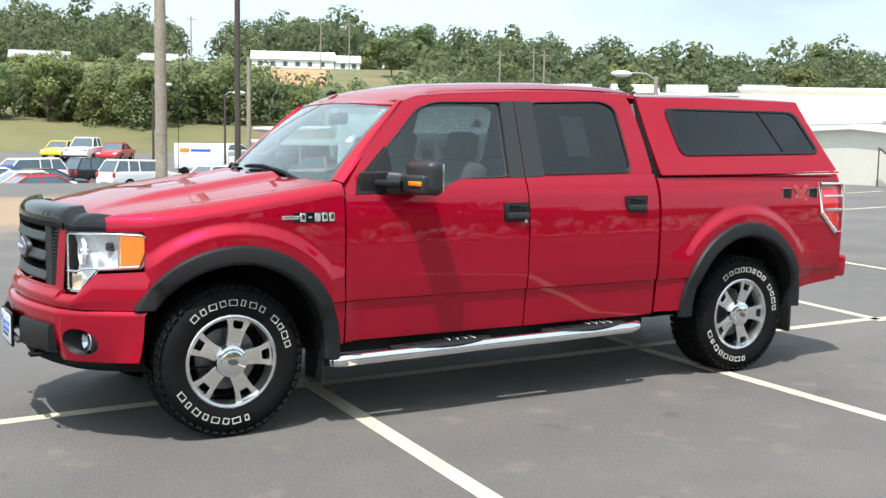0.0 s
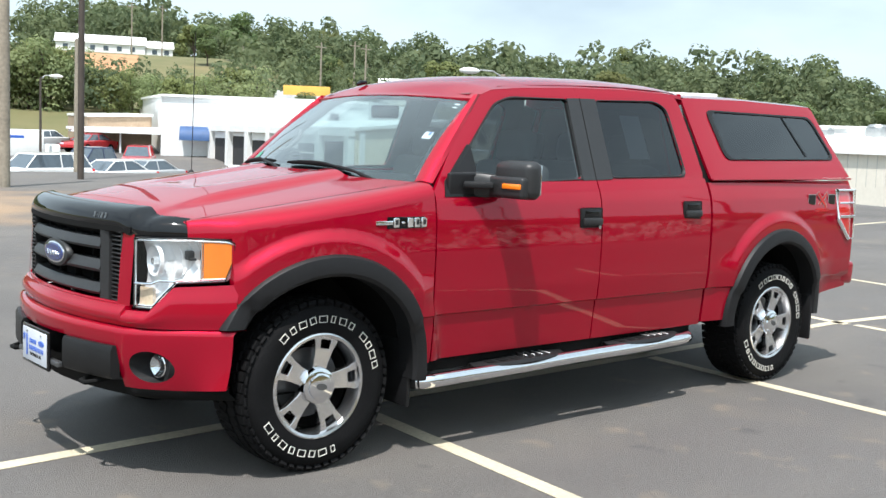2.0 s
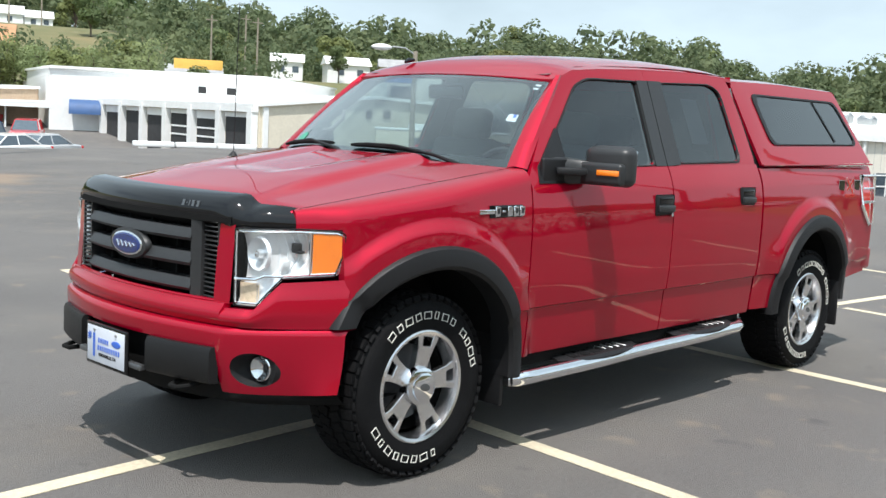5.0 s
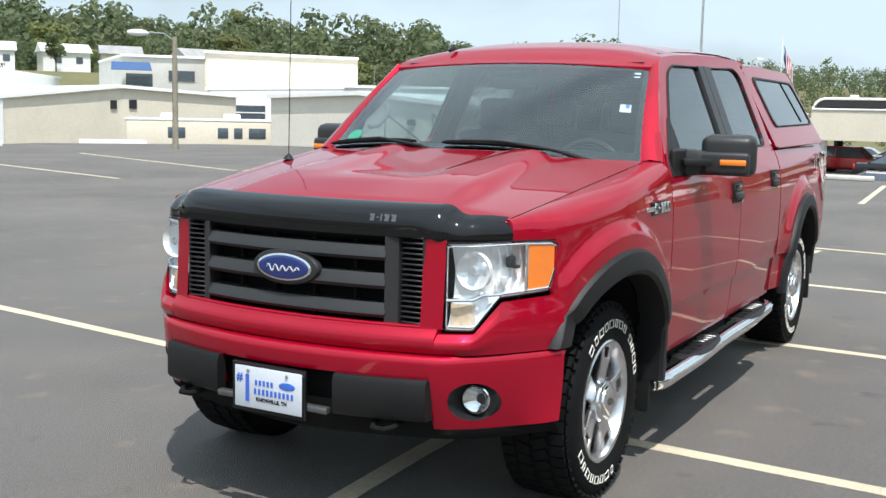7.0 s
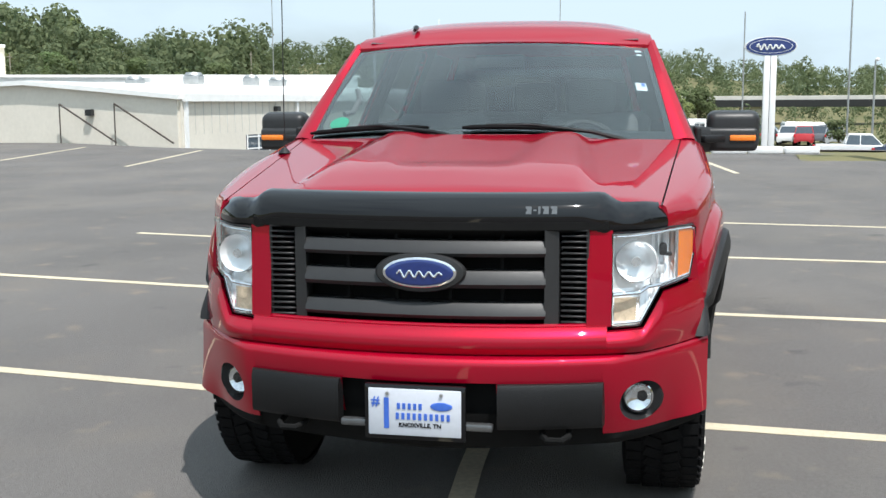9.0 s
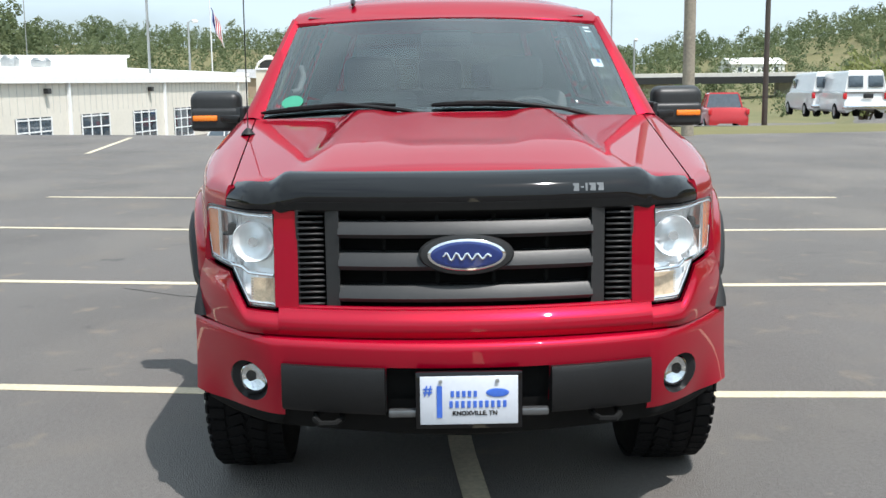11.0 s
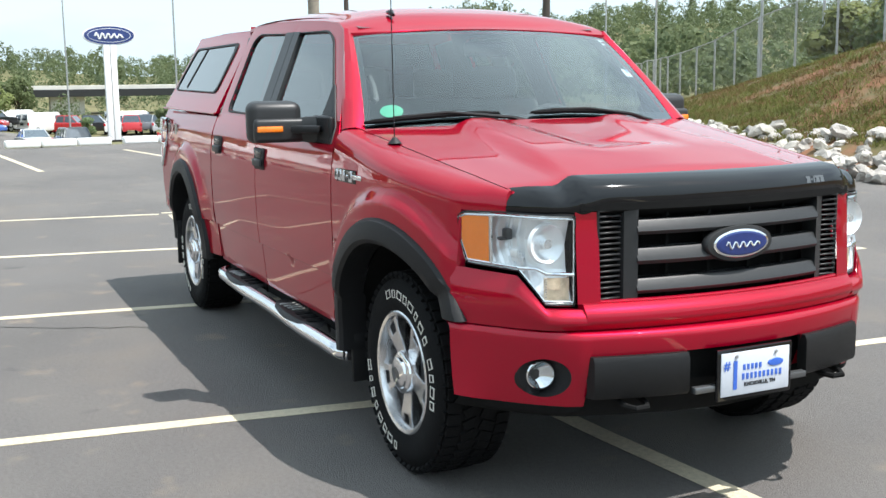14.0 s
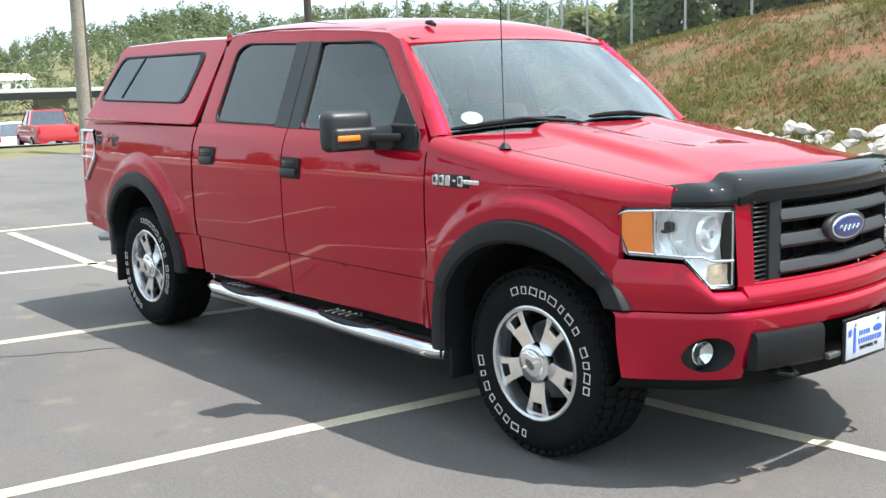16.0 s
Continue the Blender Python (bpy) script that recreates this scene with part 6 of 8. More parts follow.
# the far woods: a mass of crowns of small leaf clumps
def far_woods(name, zones, material, label, seed):
    r = random.Random(seed)
    vs, fs, nrm = [], [], []
    for az0, az1, d0, d1, n, h0, h1 in zones:
        for _ in range(n):
            a, d = r.uniform(az0, az1), d0 + (d1 - d0) * r.random() ** 0.8
            if 60 < a < 71.5 and 120 < d < 262:
                continue
            if d > 200 and (61.6 < a < 62.8 or 70.6 < a < 72.6):
                continue
            cx, cy = EYE_X + d * math.cos(radians(a)), EYE_Y + d * math.sin(radians(a))
            h = r.uniform(h0, h1)
            if r.random() < 0.12:
                h *= r.uniform(1.15, 1.45)
            w = h * r.uniform(0.30, 0.46)
            base = land(cx, cy)
            lobes = 9 if h > 8 else 6
            for k in range(lobes):  # rounded masses of leaves, the topmost in the middle
                t = k / (lobes - 1)
                a2, q = r.uniform(0, 6.283), r.uniform(0.35, 0.80) * math.sin(math.pi * (0.25 + 0.68 * t)) ** 0.7
                c = Vector((cx + math.cos(a2) * q * w, cy + math.sin(a2) * q * w, base + h * (0.16 + 0.70 * t)))
                rad = w * r.uniform(0.42, 0.62) * (1 - 0.25 * t)
                for j in range(29 if h > 8 else 20):
                    v = Vector((r.gauss(0, 1), r.gauss(0, 1), r.gauss(0.25, 0.9))).normalized()
                    p = c + v * rad * r.uniform(0.72, 1.0)
                    nn = (v + Vector((r.uniform(-.45, .45), r.uniform(-.45, .45), r.uniform(-.1, .5)))).normalized()
                    u = nn.orthogonal().normalized()
                    g = nn.cross(u)
                    s = rad * r.uniform(0.17, 0.36)
                    i0 = len(vs)
                    nv = (v * 0.9 + nn * 0.25 + Vector((0, 0, 0.1))).normalized()
                    nrm += [nv] * 4
                    for m in range(4):
                        an = 6.283 * m / 4 + r.uniform(-.45, .45)
                        e = s * r.uniform(0.55, 1.1)
                        vs.append(p + u * math.cos(an) * e + g * math.sin(an) * e - v * e * r.uniform(-0.1, 0.35))
                    fs.append((i0, i0 + 1, i0 + 2, i0 + 3))
    me = bpy.data.meshes.new(name)
    me.from_pydata(vs, [], fs)
    me.polygons.foreach_set("use_smooth", [True] * len(fs))
    me.normals_split_custom_set_from_vertices(nrm)
    me.materials.append(M[material])
    tagged(new(name, me), label, "woods", kind="stuff")


far_woods("far_woods", [(57, 99, 101, 114, 110, 3.2, 5.2), (20, 62, 270, 395, 400, 9, 15), (60, 99, 266, 395, 420, 9, 15), (73, 99, 300, 395, 90, 12, 17), (-26, 22, 225, 400, 950, 4.5, 7.5), (-22, 24, 112, 165, 130, 1.6, 3.4), (-22, 24, 178, 232, 260, 2.5, 5.0),
                        (-72, -24, 175, 400, 1150, 5.5, 8.0), (-66, -24, 105, 180, 300, 4, 7), (22, 60, 192, 285, 190, 5, 10), (73, 98, 205, 262, 60, 6, 10), (50, 60, 130, 205, 50, 4, 7)],
          "wood_far", "dense broadleaf woods covering the ridges", 21)
# hedge of small trees above the mown bank
for i in range(96):
    a, d = lerp(58, 97, i / 95) + rt.uniform(-0.5, 0.5), rt.uniform(98, 118)
    plant(rt.choice((6, 7, 7, 6, 3)), EYE_X + d * math.cos(radians(a)), EYE_Y + d * math.sin(radians(a)), rt.uniform(5.8, 7.6) * (0.72 if 58 < a < 67 else 1), 1.0)
for x, y, h, k in ((105.9, -0.4, 7.2, 1), (103, -2.6, 5.0, 4), (115.8, -6.0, 6.0, 0), (117, -3.9, 5.2, 1), (95, -17, 3.0, 1), (90, -9.5, 2.4, 1), (60.5, 92, 6, 0), (110, 128, 6, 1)):
    plant(k, x, y, h)


def shrub(x, y, z, w, h, leaf, label, seed, count=900, size=0.20):
    """A shrub: many stems and small leaves, uneven outline."""
    r = random.Random(seed)
    t = thing("shrub", label, "shrub", (x, y, z))
    bs, bl = bmesh.new(), bmesh.new()
    tips = []
    for k in range(26):
        a, q = r.uniform(0, 6.283), r.uniform(0.1, 1) ** 0.6 * w
        tip = Vector((math.cos(a) * q, math.sin(a) * q * 0.8, h * r.uniform(0.55, 1.05) * (1 - 0.35 * (q / w) ** 2)))
        tube([(tip.x * 0.15, tip.y * 0.15, -0.2), tip * 0.5 + Vector((0, 0, h * 0.15)), tip], [0.035, 0.022, 0.008], 5, bs)
        tips.append(tip)
    for k in range(count):
        tip = tips[k % 26]
        t0 = r.uniform(0.25, 1.02)
        p = tip * t0 + Vector((r.gauss(0, .16) * w * 0.5, r.gauss(0, .16) * w * 0.5, r.gauss(0, .1) * h))
        p.z = max(p.z, 0.05)
        n = Vector((r.gauss(0, 1), r.gauss(0, 1), r.uniform(0, 1.2))).normalized()
        u = n.orthogonal().normalized()
        v = n.cross(u)
        s = size * r.uniform(0.5, 1.2)
        bl.faces.new([bl.verts.new(p + u * a * s + v * b * s) for a, b in ((-1, 0), (-.3, -.5), (.9, -.1), (.2, .55))])
    part("stem", bs, "bark", t)
    part("foliage", bl, leaf, t, smooth=0)


M["bloom"] = mat("leaf_pale", (0.30, 0.31, 0.115), 0.75, 0, 0.3, 0.8, col2=(0.19, 0.22, 0.075), fine=4)
leafy(M["bloom"], 0.45)
shrub(52.6, -23.6, -0.55, 2.2, 3.5, "bloom", "loose yellow-green flowering shrub by the drive", 5, 2400, 0.17)
shrub(51.2, -26.0, -0.55, 2.3, 3.3, "bloom", "tall yellow-green flowering shrub by the drive", 6, 2400, 0.17)
shrub(50.2, -28.6, -0.55, 1.8, 2.6, "bloom", "yellow-green flowering shrub by the drive", 7, 1800, 0.17)


# ---- grass bank with rock toe, south of the lot ----
TOE = [(-40, -11.6), (-12, -11.0), (-2, -10.6), (6.5, -10.2), (13.6, -10.8), (21.4, -13.4), (31, -18.2), (44, -27)]


def bank_z(x, y):
    t = curve(TOE, x) - y
    if t < 0:
        return -0.25
    crest = curve([(-40, 4.2), (-5, 3.9), (6, 3.45), (12, 3.0), (17, 2.45), (22, 1.75), (28, 0.9), (34, 0.35), (44, 0.1)], x)
    z = 0.12 + 0.42 * sstep(0, 1.6, t) + (crest - 0.5) * sstep(1.2, 9.0, t)
    z += 0.10 * noise.noise(Vector((x * 0.5, y * 0.5, 0))) + 0.05 * noise.noise(Vector((x * 1.9, y * 1.9, 3)))
    return max(z, -0.25) - 0.03 * max(0, t - 11)


cols = []
for i in range(200):
    x = lerp(-40, 46, i / 199)
    cols.append([(x, curve(TOE, x) + 0.25 - 24 * (j / 60) ** 1.15, bank_z(x, curve(TOE, x) + 0.25 - 24 * (j / 60) ** 1.15)) for j in range(61)])
tagged(part("grass_bank", fix(grid(cols)), "bank"), "sloping bank of patchy grass and bare orange clay", "bank", kind="structure")
# grass blades and weeds on the bank
def bank_grass(name, material, count, seed, tall, keep, label):
    """Tufts of short blades; keep(x, y, t) is the chance that one grows there."""
    r = random.Random(seed)
    vs, fs, nrm = [], [], []
    while len(fs) < count:
        x = -2 + 34 * r.random()
        t = 1.0 + 10.5 * r.random()
        y = curve(TOE, x) - t
        if r.random() > keep(x, y, t):
            continue
        base = Vector((x, y, bank_z(x, y) - 0.01))
        for _ in range(5):
            h, a = r.uniform(0.4, 1.0) * tall, r.uniform(0, 6.283)
            d = Vector((math.cos(a), math.sin(a), 0)) * r.uniform(0.007, 0.014)
            b0 = base + Vector((r.gauss(0, .05), r.gauss(0, .05), 0))
            i0 = len(vs)
            vs += [b0 - d, b0 + d, b0 + Vector((r.gauss(0, .45), r.gauss(0, .45), 1)) * h]
            fs.append((i0, i0 + 1, i0 + 2))
            nrm += [Vector((r.gauss(0, .25), 0.35 + r.gauss(0, .25), 1)).normalized()] * 3
    me = bpy.data.meshes.new(name)
    me.from_pydata(vs, [], fs)
    me.polygons.foreach_set("use_smooth", [True] * len(fs))
    me.normals_split_custom_set_from_vertices(nrm)
    me.materials.append(M[material])
    tagged(new(name, me), label, "grass", kind="stuff")


def patch(x, y, k, off):
    return noise.noise(Vector((x * k + off, y * k * 1.4, off)))


M["blade"] = mat("grass_blade", (0.165, 0.180, 0.050), 0.9, 0, 0.4, 0.7, col2=(0.115, 0.130, 0.036), fine=9)
M["straw"] = mat("straw_blade", (0.205, 0.145, 0.066), 0.9, 0, 0.35, 0.7, col2=(0.150, 0.085, 0.040), fine=9)
leafy(M["blade"], 0.5)
leafy(M["straw"], 0.5)
bank_grass("green_grass", "blade", 130000, 4, 0.13, lambda x, y, t: 0.08 + 0.85 * sstep(-0.35, 0.45, patch(x, y, 0.45, 3) + 0.45 - 0.085 * t), "short green grass in patches on the bank")
bank_grass("dry_grass", "straw", 120000, 5, 0.11, lambda x, y, t: 0.30 + 0.7 * sstep(-0.30, 0.35, patch(x, y, 0.55, 11)), "dry straw-coloured grass on the bank")

# rocks along the toe
ROCKS = []
for k in range(7):
    bm = bmesh.new()
    bmesh.ops.create_icosphere(bm, subdivisions=2, radius=0.5)
    r = random.Random(k)
    off = Vector((r.uniform(0, 50), r.uniform(0, 50), 0))
    for v in bm.verts:
        q = v.co.normalized()
        m = 1 + 0.5 * noise.noise(q * 1.3 + off) + 0.18 * noise.noise(q * 3.1 + off)
        v.co = Vector((q.x * 0.62, q.y * 0.45, q.z * 0.34)) * m
    me = bpy.data.meshes.new("rock")
    bm.to_mesh(me)
    bm.free()
    me.materials.append(M["rock"])
    for p in me.polygons:
        p.use_smooth = False
    ROCKS.append(me)
rr_ = random.Random(8)
for k in range(290):
    x = 3.0 + 24 * rr_.random()
    t = rr_.uniform(-0.1, 1.75)
    y = curve(TOE, x) - t
    s = rr_.uniform(0.15, 0.32) * (1.35 if rr_.random() < 0.12 else 1)
    ob = new("rock", ROCKS[k % 7])
    ob.matrix_world = pose(x, y, 0.16 + 0.40 * sstep(0, 1.6, t) + rr_.uniform(-0.02, 0.14), rr_.uniform(-35, 35), rr_.uniform(-35, 35), rr_.uniform(0, 360)) @ Matrix.Scale(s, 4)
    tagged(ob, "rough pale limestone rock at the foot of a bank", "rock", "rock toe")

# the rest of the stones, too small to tell apart
vs, fs = [], []
for k in range(900):
    x = -4 + 34 * rr_.random()
    t_ = rr_.uniform(-0.2, 1.8)
    y = curve(TOE, x) - t_
    m = pose(x, y, 0.10 + 0.40 * sstep(0, 1.6, t_) + rr_.uniform(-0.03, 0.06), rr_.uniform(-40, 40), rr_.uniform(-40, 40), rr_.uniform(0, 360)) @ Matrix.Scale(rr_.uniform(0.16, 0.34), 4)
    me0 = ROCKS[k % 7]
    i0 = len(vs)
    vs += [m @ v.co for v in me0.vertices]
    fs += [tuple(i0 + q for q in p.vertices) for p in me0.polygons]
me = bpy.data.meshes.new("rubble")
me.from_pydata(vs, [], fs)
me.materials.append(M["rock"])
tagged(new("rubble", me), "loose pale limestone rubble at the bank's foot", "rubble", kind="stuff")

# chain-link fence along the bank's crest
fence = thing("chain_link_fence", "tall galvanised chain-link fence on the bank crest", "fence")
line = [(-6, -21.2), (4, -20.8), (10, -20.2), (16.2, -20.4), (24, -22.0), (33, -25.5), (45, -32)]
posts = resample([(x, y, 0) for x, y in line], 26)
for p in posts:
    z = bank_z(p.x, p.y)
    part("post", cyl(bmesh.new(), (p.x, p.y, z - 0.3), (p.x, p.y, z + 2.15), 0.035, n=8), "galv", fence)
for a, b in zip(posts, posts[1:]):
    za, zb = bank_z(a.x, a.y), bank_z(b.x, b.y)
    part("top_rail", cyl(bmesh.new(), (a.x, a.y, za + 2.12), (b.x, b.y, zb + 2.12), 0.02, n=6), "galv", fence)
    bm = bmesh.new()
    n = 22
    for k in range(-n, n):
        for sg in (1, -1):
            q0, q1 = k / n, k / n + 0.9
            if sg < 0:
                q0, q1 = q1, q0
            s0, s1 = min(1, max(0, q0)), min(1, max(0, q1))
            if abs(s0 - s1) < 0.02:
                continue
            h0, h1 = (s0 - q0) / (q1 - q0), (s1 - q0) / (q1 - q0)
            pa, pb = a.lerp(b, s0), a.lerp(b, s1)
            pa.z, pb.z = lerp(za, zb, s0) + 0.05 + 2.05 * h0, lerp(za, zb, s1) + 0.05 + 2.05 * h1
            w = Vector((0, 0, 0.0022))
            bm.faces.new([bm.verts.new(pa - w), bm.verts.new(pb - w), bm.verts.new(pb + w), bm.verts.new(pa + w)])
    part("wire_mesh", bm, "galv", fence, smooth=0)
for az, d, h, k in ((-58, 33, 6.5, 0), (-63, 33, 7, 1), (-53.5, 35, 5.5, 0), (-50.5, 37, 5.5, 1), (-49, 40, 5.0, 0), (-56, 34, 6.5, 2), (-60.5, 33, 7, 0), (-65, 33, 7, 1), (-47, 43, 4.4, 3), (-68, 30, 7, 2), (-75, 30, 7, 0), (-82, 30, 6.5, 1)):
    x, y = EYE_X + d * math.cos(radians(az)), 3.5 + d * math.sin(radians(az))
    c = plant(k, x, y, h)
    c.location.z = bank_z(x, y) - 0.28 * h


# ---- poles, lamps, sign, flag ----
def pole(name, x, y, z, h, r, material, label, extra=None):
    t = thing(name, label, "pole", (x, y, z))
    part("shaft", tube([(0, 0, -0.4), (0, 0, h * 0.5), (0, 0, h)], [r * 1.12, r, r * 0.82], 12), material, t)
    if extra:
        extra(t, h)
    return t


def lamp_arm(t, h, dx=-1.2, dy=0.7):
    pts = [(0, 0, h - 0.15), (dx * 0.3, dy * 0.3, h + 0.10), (dx * 0.7, dy * 0.7, h + 0.12)]
    part("arm", tube(pts, 0.03, 8), "galv", t)
    bm = bmesh.new()
    bmesh.ops.create_uvsphere(bm, u_segments=16, v_segments=10, radius=1)
    a = math.atan2(dy, dx)
    bmesh.ops.transform(bm, matrix=Matrix.Translation((dx, dy, h + 0.08)) @ Matrix.Rotation(a, 4, "Z") @ Matrix.Diagonal((0.42, 0.17, 0.13, 1)), verts=bm.verts)
    part("lamp_head", bm, "white", t)


pole("street_lamp", 27.3, 26.9, 0.0, 4.25, 0.11, "wood", "short wooden lamp post with white cobra-head lamp", lamp_arm)
pole("utility_pole", 5.9, 21.4, 0.0, 9.5, 0.145, "wood", "weathered round wooden utility pole")
pole("steel_pole", 9.3, 25.2, 0.0, 10.5, 0.085, "steel", "dark brown square steel light pole")
pole("utility_pole", 15.8, 42, -1.2, 6.5, 0.11, "wood", "thin weathered wooden pole in a yard")
pole("utility_pole", 24.2, -7.0, 0.0, 10.0, 0.15, "wood", "weathered wooden utility pole at the lot edge")
pole("steel_pole", 46.3, -16.2, -0.5, 10, 0.12, "steel", "dark steel light pole beside parked vans")
pole("steel_pole", 28.0, -16.5, -0.1, 10.5, 0.125, "steel", "dark brown steel light pole by the drive")
for x, y, z, h in ((22.4, 64.7, -1.4, 5.9), (19.5, 72, -1.0, 6.2), (74.3, 16.3, -1.5, 7.4), (84.1, -17.6, -2.7, 7.3)):
    pole("street_lamp", x, y, z, h, 0.08, "galv" if x > 60 else "steel", "slim metal yard lamp with single head", lambda t, h: lamp_arm(t, h, 0.9, -0.3))
for x, y, z, h in ((84.5, -15.8, -2.7, 18.2), (54.2, 14.3, -1.4, 12), (97.5, -8.9, -2.7, 12.2), (160, 58, 0, 22), (150, 12, 0, 17)):
    pole("mast", x, y, z, h, 0.07, "galv", "thin grey steel mast")
rp = random.Random(3)
for k in range(14):
    a, d = rp.uniform(20, 72), rp.uniform(150, 290)
    x, y = EYE_X + d * math.cos(radians(a)), EYE_Y + d * math.sin(radians(a))
    t = pole("utility_pole", x, y, land(x, y), 9.5, 0.14, "wood", "distant wooden power pole with crossarm")
    part("crossarm", box(bmesh.new(), (0, 0, 8.8), (1.9, 0.12, 0.14)), "wood", t)
for az, d, h in ((-41, 42, 5.5), (-36, 60, 7), (-33.5, 66, 6.5), (-45, 44, 7), (-44, 45, 7.5)):
    x, y = EYE_X + d * math.cos(radians(az)), 2 + d * math.sin(radians(az))
    pole("mast", x, y, 0.0, h, 0.06, "galv", "grey metal post behind the fence")

sign = thing("dealer_sign", "blue oval dealership sign on twin white posts", "sign", (66.4, -8.0, -1.5), 0)
for dy in (-0.20, 0.20):
    part("post", box(bmesh.new(), (0, dy, 2.2), (0.42, 0.36, 7.2), 0.03), "white", sign)
face = None
for r0, r1, x0, m, nm in ((1.58, 0.62, 0.16, "white", "rim"), (1.50, 0.55, 0.19, "navy", "face"), (1.30, 0.43, 0.197, "white", "inner_ring"), (1.27, 0.40, 0.203, "navy", "inner_face")):
    bm = bmesh.new()
    n = 48
    for sg in (-1, 1):
        vs = [bm.verts.new((sg * x0, r0 * math.cos(6.2832 * i / n), 6.40 + r1 * math.sin(6.2832 * i / n))) for i in range(n)]
        bm.faces.new(vs)
    bm.verts.ensure_lookup_table()
    for i in range(n):
        bm.faces.new((bm.verts[i], bm.verts[(i + 1) % n], bm.verts[n + (i + 1) % n], bm.verts[n + i]))
    part(nm, fix(bm), m, sign, smooth=0)
for sg in (-1, 1):
    part("sign_mark", tube([(sg * 0.215, sg * -lerp(0.85, -0.85, i / 36), 6.36 + 0.17 * math.sin(i * 0.85) * (1.2 - i / 50)) for i in range(37)], 0.055, 6), "white", sign)

flag = thing("flag_pole", "white flagpole with a limp striped flag", "flag", (89.3, 17.5, -1.5))
part("pole", cyl(bmesh.new(), (0, 0, 0), (0, 0, 10.2), 0.07, 0.04, 10), "white", flag)
M["flagred"] = mat("flag_red", (0.55, 0.03, 0.04), 0.8, 0, 0.1, 3)
M["flagblue"] = mat("flag_blue", (0.02, 0.03, 0.16), 0.8, 0, 0.1, 3)
for k in range(9):  # hangs limp in a slanting fold
    cols = [[(0.12 * math.sin(j * 0.9 + q), -(0.06 + 0.085 * q) - 0.03 * j - 0.05 * math.sin(j * 0.7), 9.5 - 0.16 * q - 0.21 * j) for j in range(11)] for q in (k, k + 1)]
    part("stripe", grid(cols), "flagblue" if k < 2 else ("flagred" if k % 2 else "white"), flag)


# ---- buildings ----
def building(name, label, foot, z0, tops, wall, roof="roof", over=0.35):
    """Walls on a footprint with a low-slope roof; tops gives each corner's eave height."""
    b = thing(name, label, "building")
    for k in range(len(foot)):
        (x0, y0), (x1, y1) = foot[k], foot[(k + 1) % len(foot)]
        d = Vector((x1 - x0, y1 - y0, 0)).normalized()
        n = Vector((-d.y, d.x, 0)) * 0.12
        bm = bmesh.new()
        pts = [(x0, y0, z0), (x1, y1, z0), (x1, y1, tops[(k + 1) % len(foot)]), (x0, y0, tops[k])]
        a = [bm.verts.new(Vector(p) - n) for p in pts]
        c = [bm.verts.new(Vector(p) + n) for p in pts]
        bm.faces.new(a)
        bm.faces.new(c[::-1])
        for i in range(4):
            bm.faces.new((a[i], c[i], c[(i + 1) % 4], a[(i + 1) % 4]))
        part("wall", fix(bm), wall, b, smooth=0)
    cx, cy = sum(p[0] for p in foot) / len(foot), sum(p[1] for p in foot) / len(foot)
    bm = bmesh.new()
    lo, hi = [], []
    for (x, y), t in zip(foot, tops):
        d = Vector((x - cx, y - cy, 0)).normalized() * over
        lo.append(bm.verts.new((x + d.x, y + d.y, t - 0.02)))
        hi.append(bm.verts.new((x + d.x, y + d.y, t + 0.16)))
    bm.faces.new(lo[::-1])
    bm.faces.new(hi)
    for i in range(len(foot)):
        j = (i + 1) % len(foot)
        bm.faces.new((lo[i], lo[j], hi[j], hi[i]))
    bmesh.ops.triangulate(bm, faces=[f for f in bm.faces if len(f.verts) > 4])
    part("roof", fix(bm), roof, b, smooth=0)
    return b


def on_wall(b, a, c, u0, u1, z0, z1, material, name, out=0.14, depth=0.06):
    """A flat piece set on the wall from a to c, between the distances u0 and u1 along it."""
    a, c = Vector((*a, 0)), Vector((*c, 0))
    d = (c - a).normalized()
    n = Vector((d.y, -d.x, 0))
    if n.dot(Vector((EYE_X, EYE_Y, 0)) - a) < 0:
        n = -n
    p, q = a + d * u0 + n * out, a + d * u1 + n * out
    bm = bmesh.new()
    v = []
    for k in (0, 1):
        for s, z in ((p, z0), (q, z0), (q, z1), (p, z1)):
            v.append(bm.verts.new(s + Vector((0, 0, z)) + n * depth * k))
    bm.faces.new(v[:4])
    bm.faces.new(v[4:])
    for i in range(4):
        bm.faces.new((v[i], v[(i + 1) % 4], v[4 + (i + 1) % 4], v[4 + i]))
    return part(name, fix(bm), material, b, smooth=0)


# service garage with open bays
G0, G1, G2, GP = (31.5, 42.6), (36.5, 68.2), (46.4, 40.1), (39.1, 42.0)
gar = building("service_garage", "low cream service garage with white roof and open bays", [G0, GP, G2, (70, 78), (43, 86), G1], -1.6, [1.84, 2.62, 2.29, 2.6, 2.6, 1.95], "cream")
L = math.hypot(G1[0] - G0[0], G1[1] - G0[1])
bays = 6
for k in range(bays):
    u0, u1 = L * (0.03 + 0.95 * k / bays), L * (0.03 + 0.95 * (k + 0.80) / bays)
    # flat near-black sheet paints the shade inside each open bay
    bay = on_wall(gar, G0, G1, u0, u1, -1.45, 1.45, "dark", "bay_opening", 0.10, 0.06)
    on_wall(gar, G0, G1, u0, u1, 1.0 if k % 2 else 1.2, 1.45, "white", "bay_door", 0.17, 0.05)
    if k in (1, 2):
        for zz in (-0.1, 0.4):
            on_wall(gar, G0, G1, u0, u1, zz, zz + 0.10, "white", "door_rail", 0.17, 0.03)
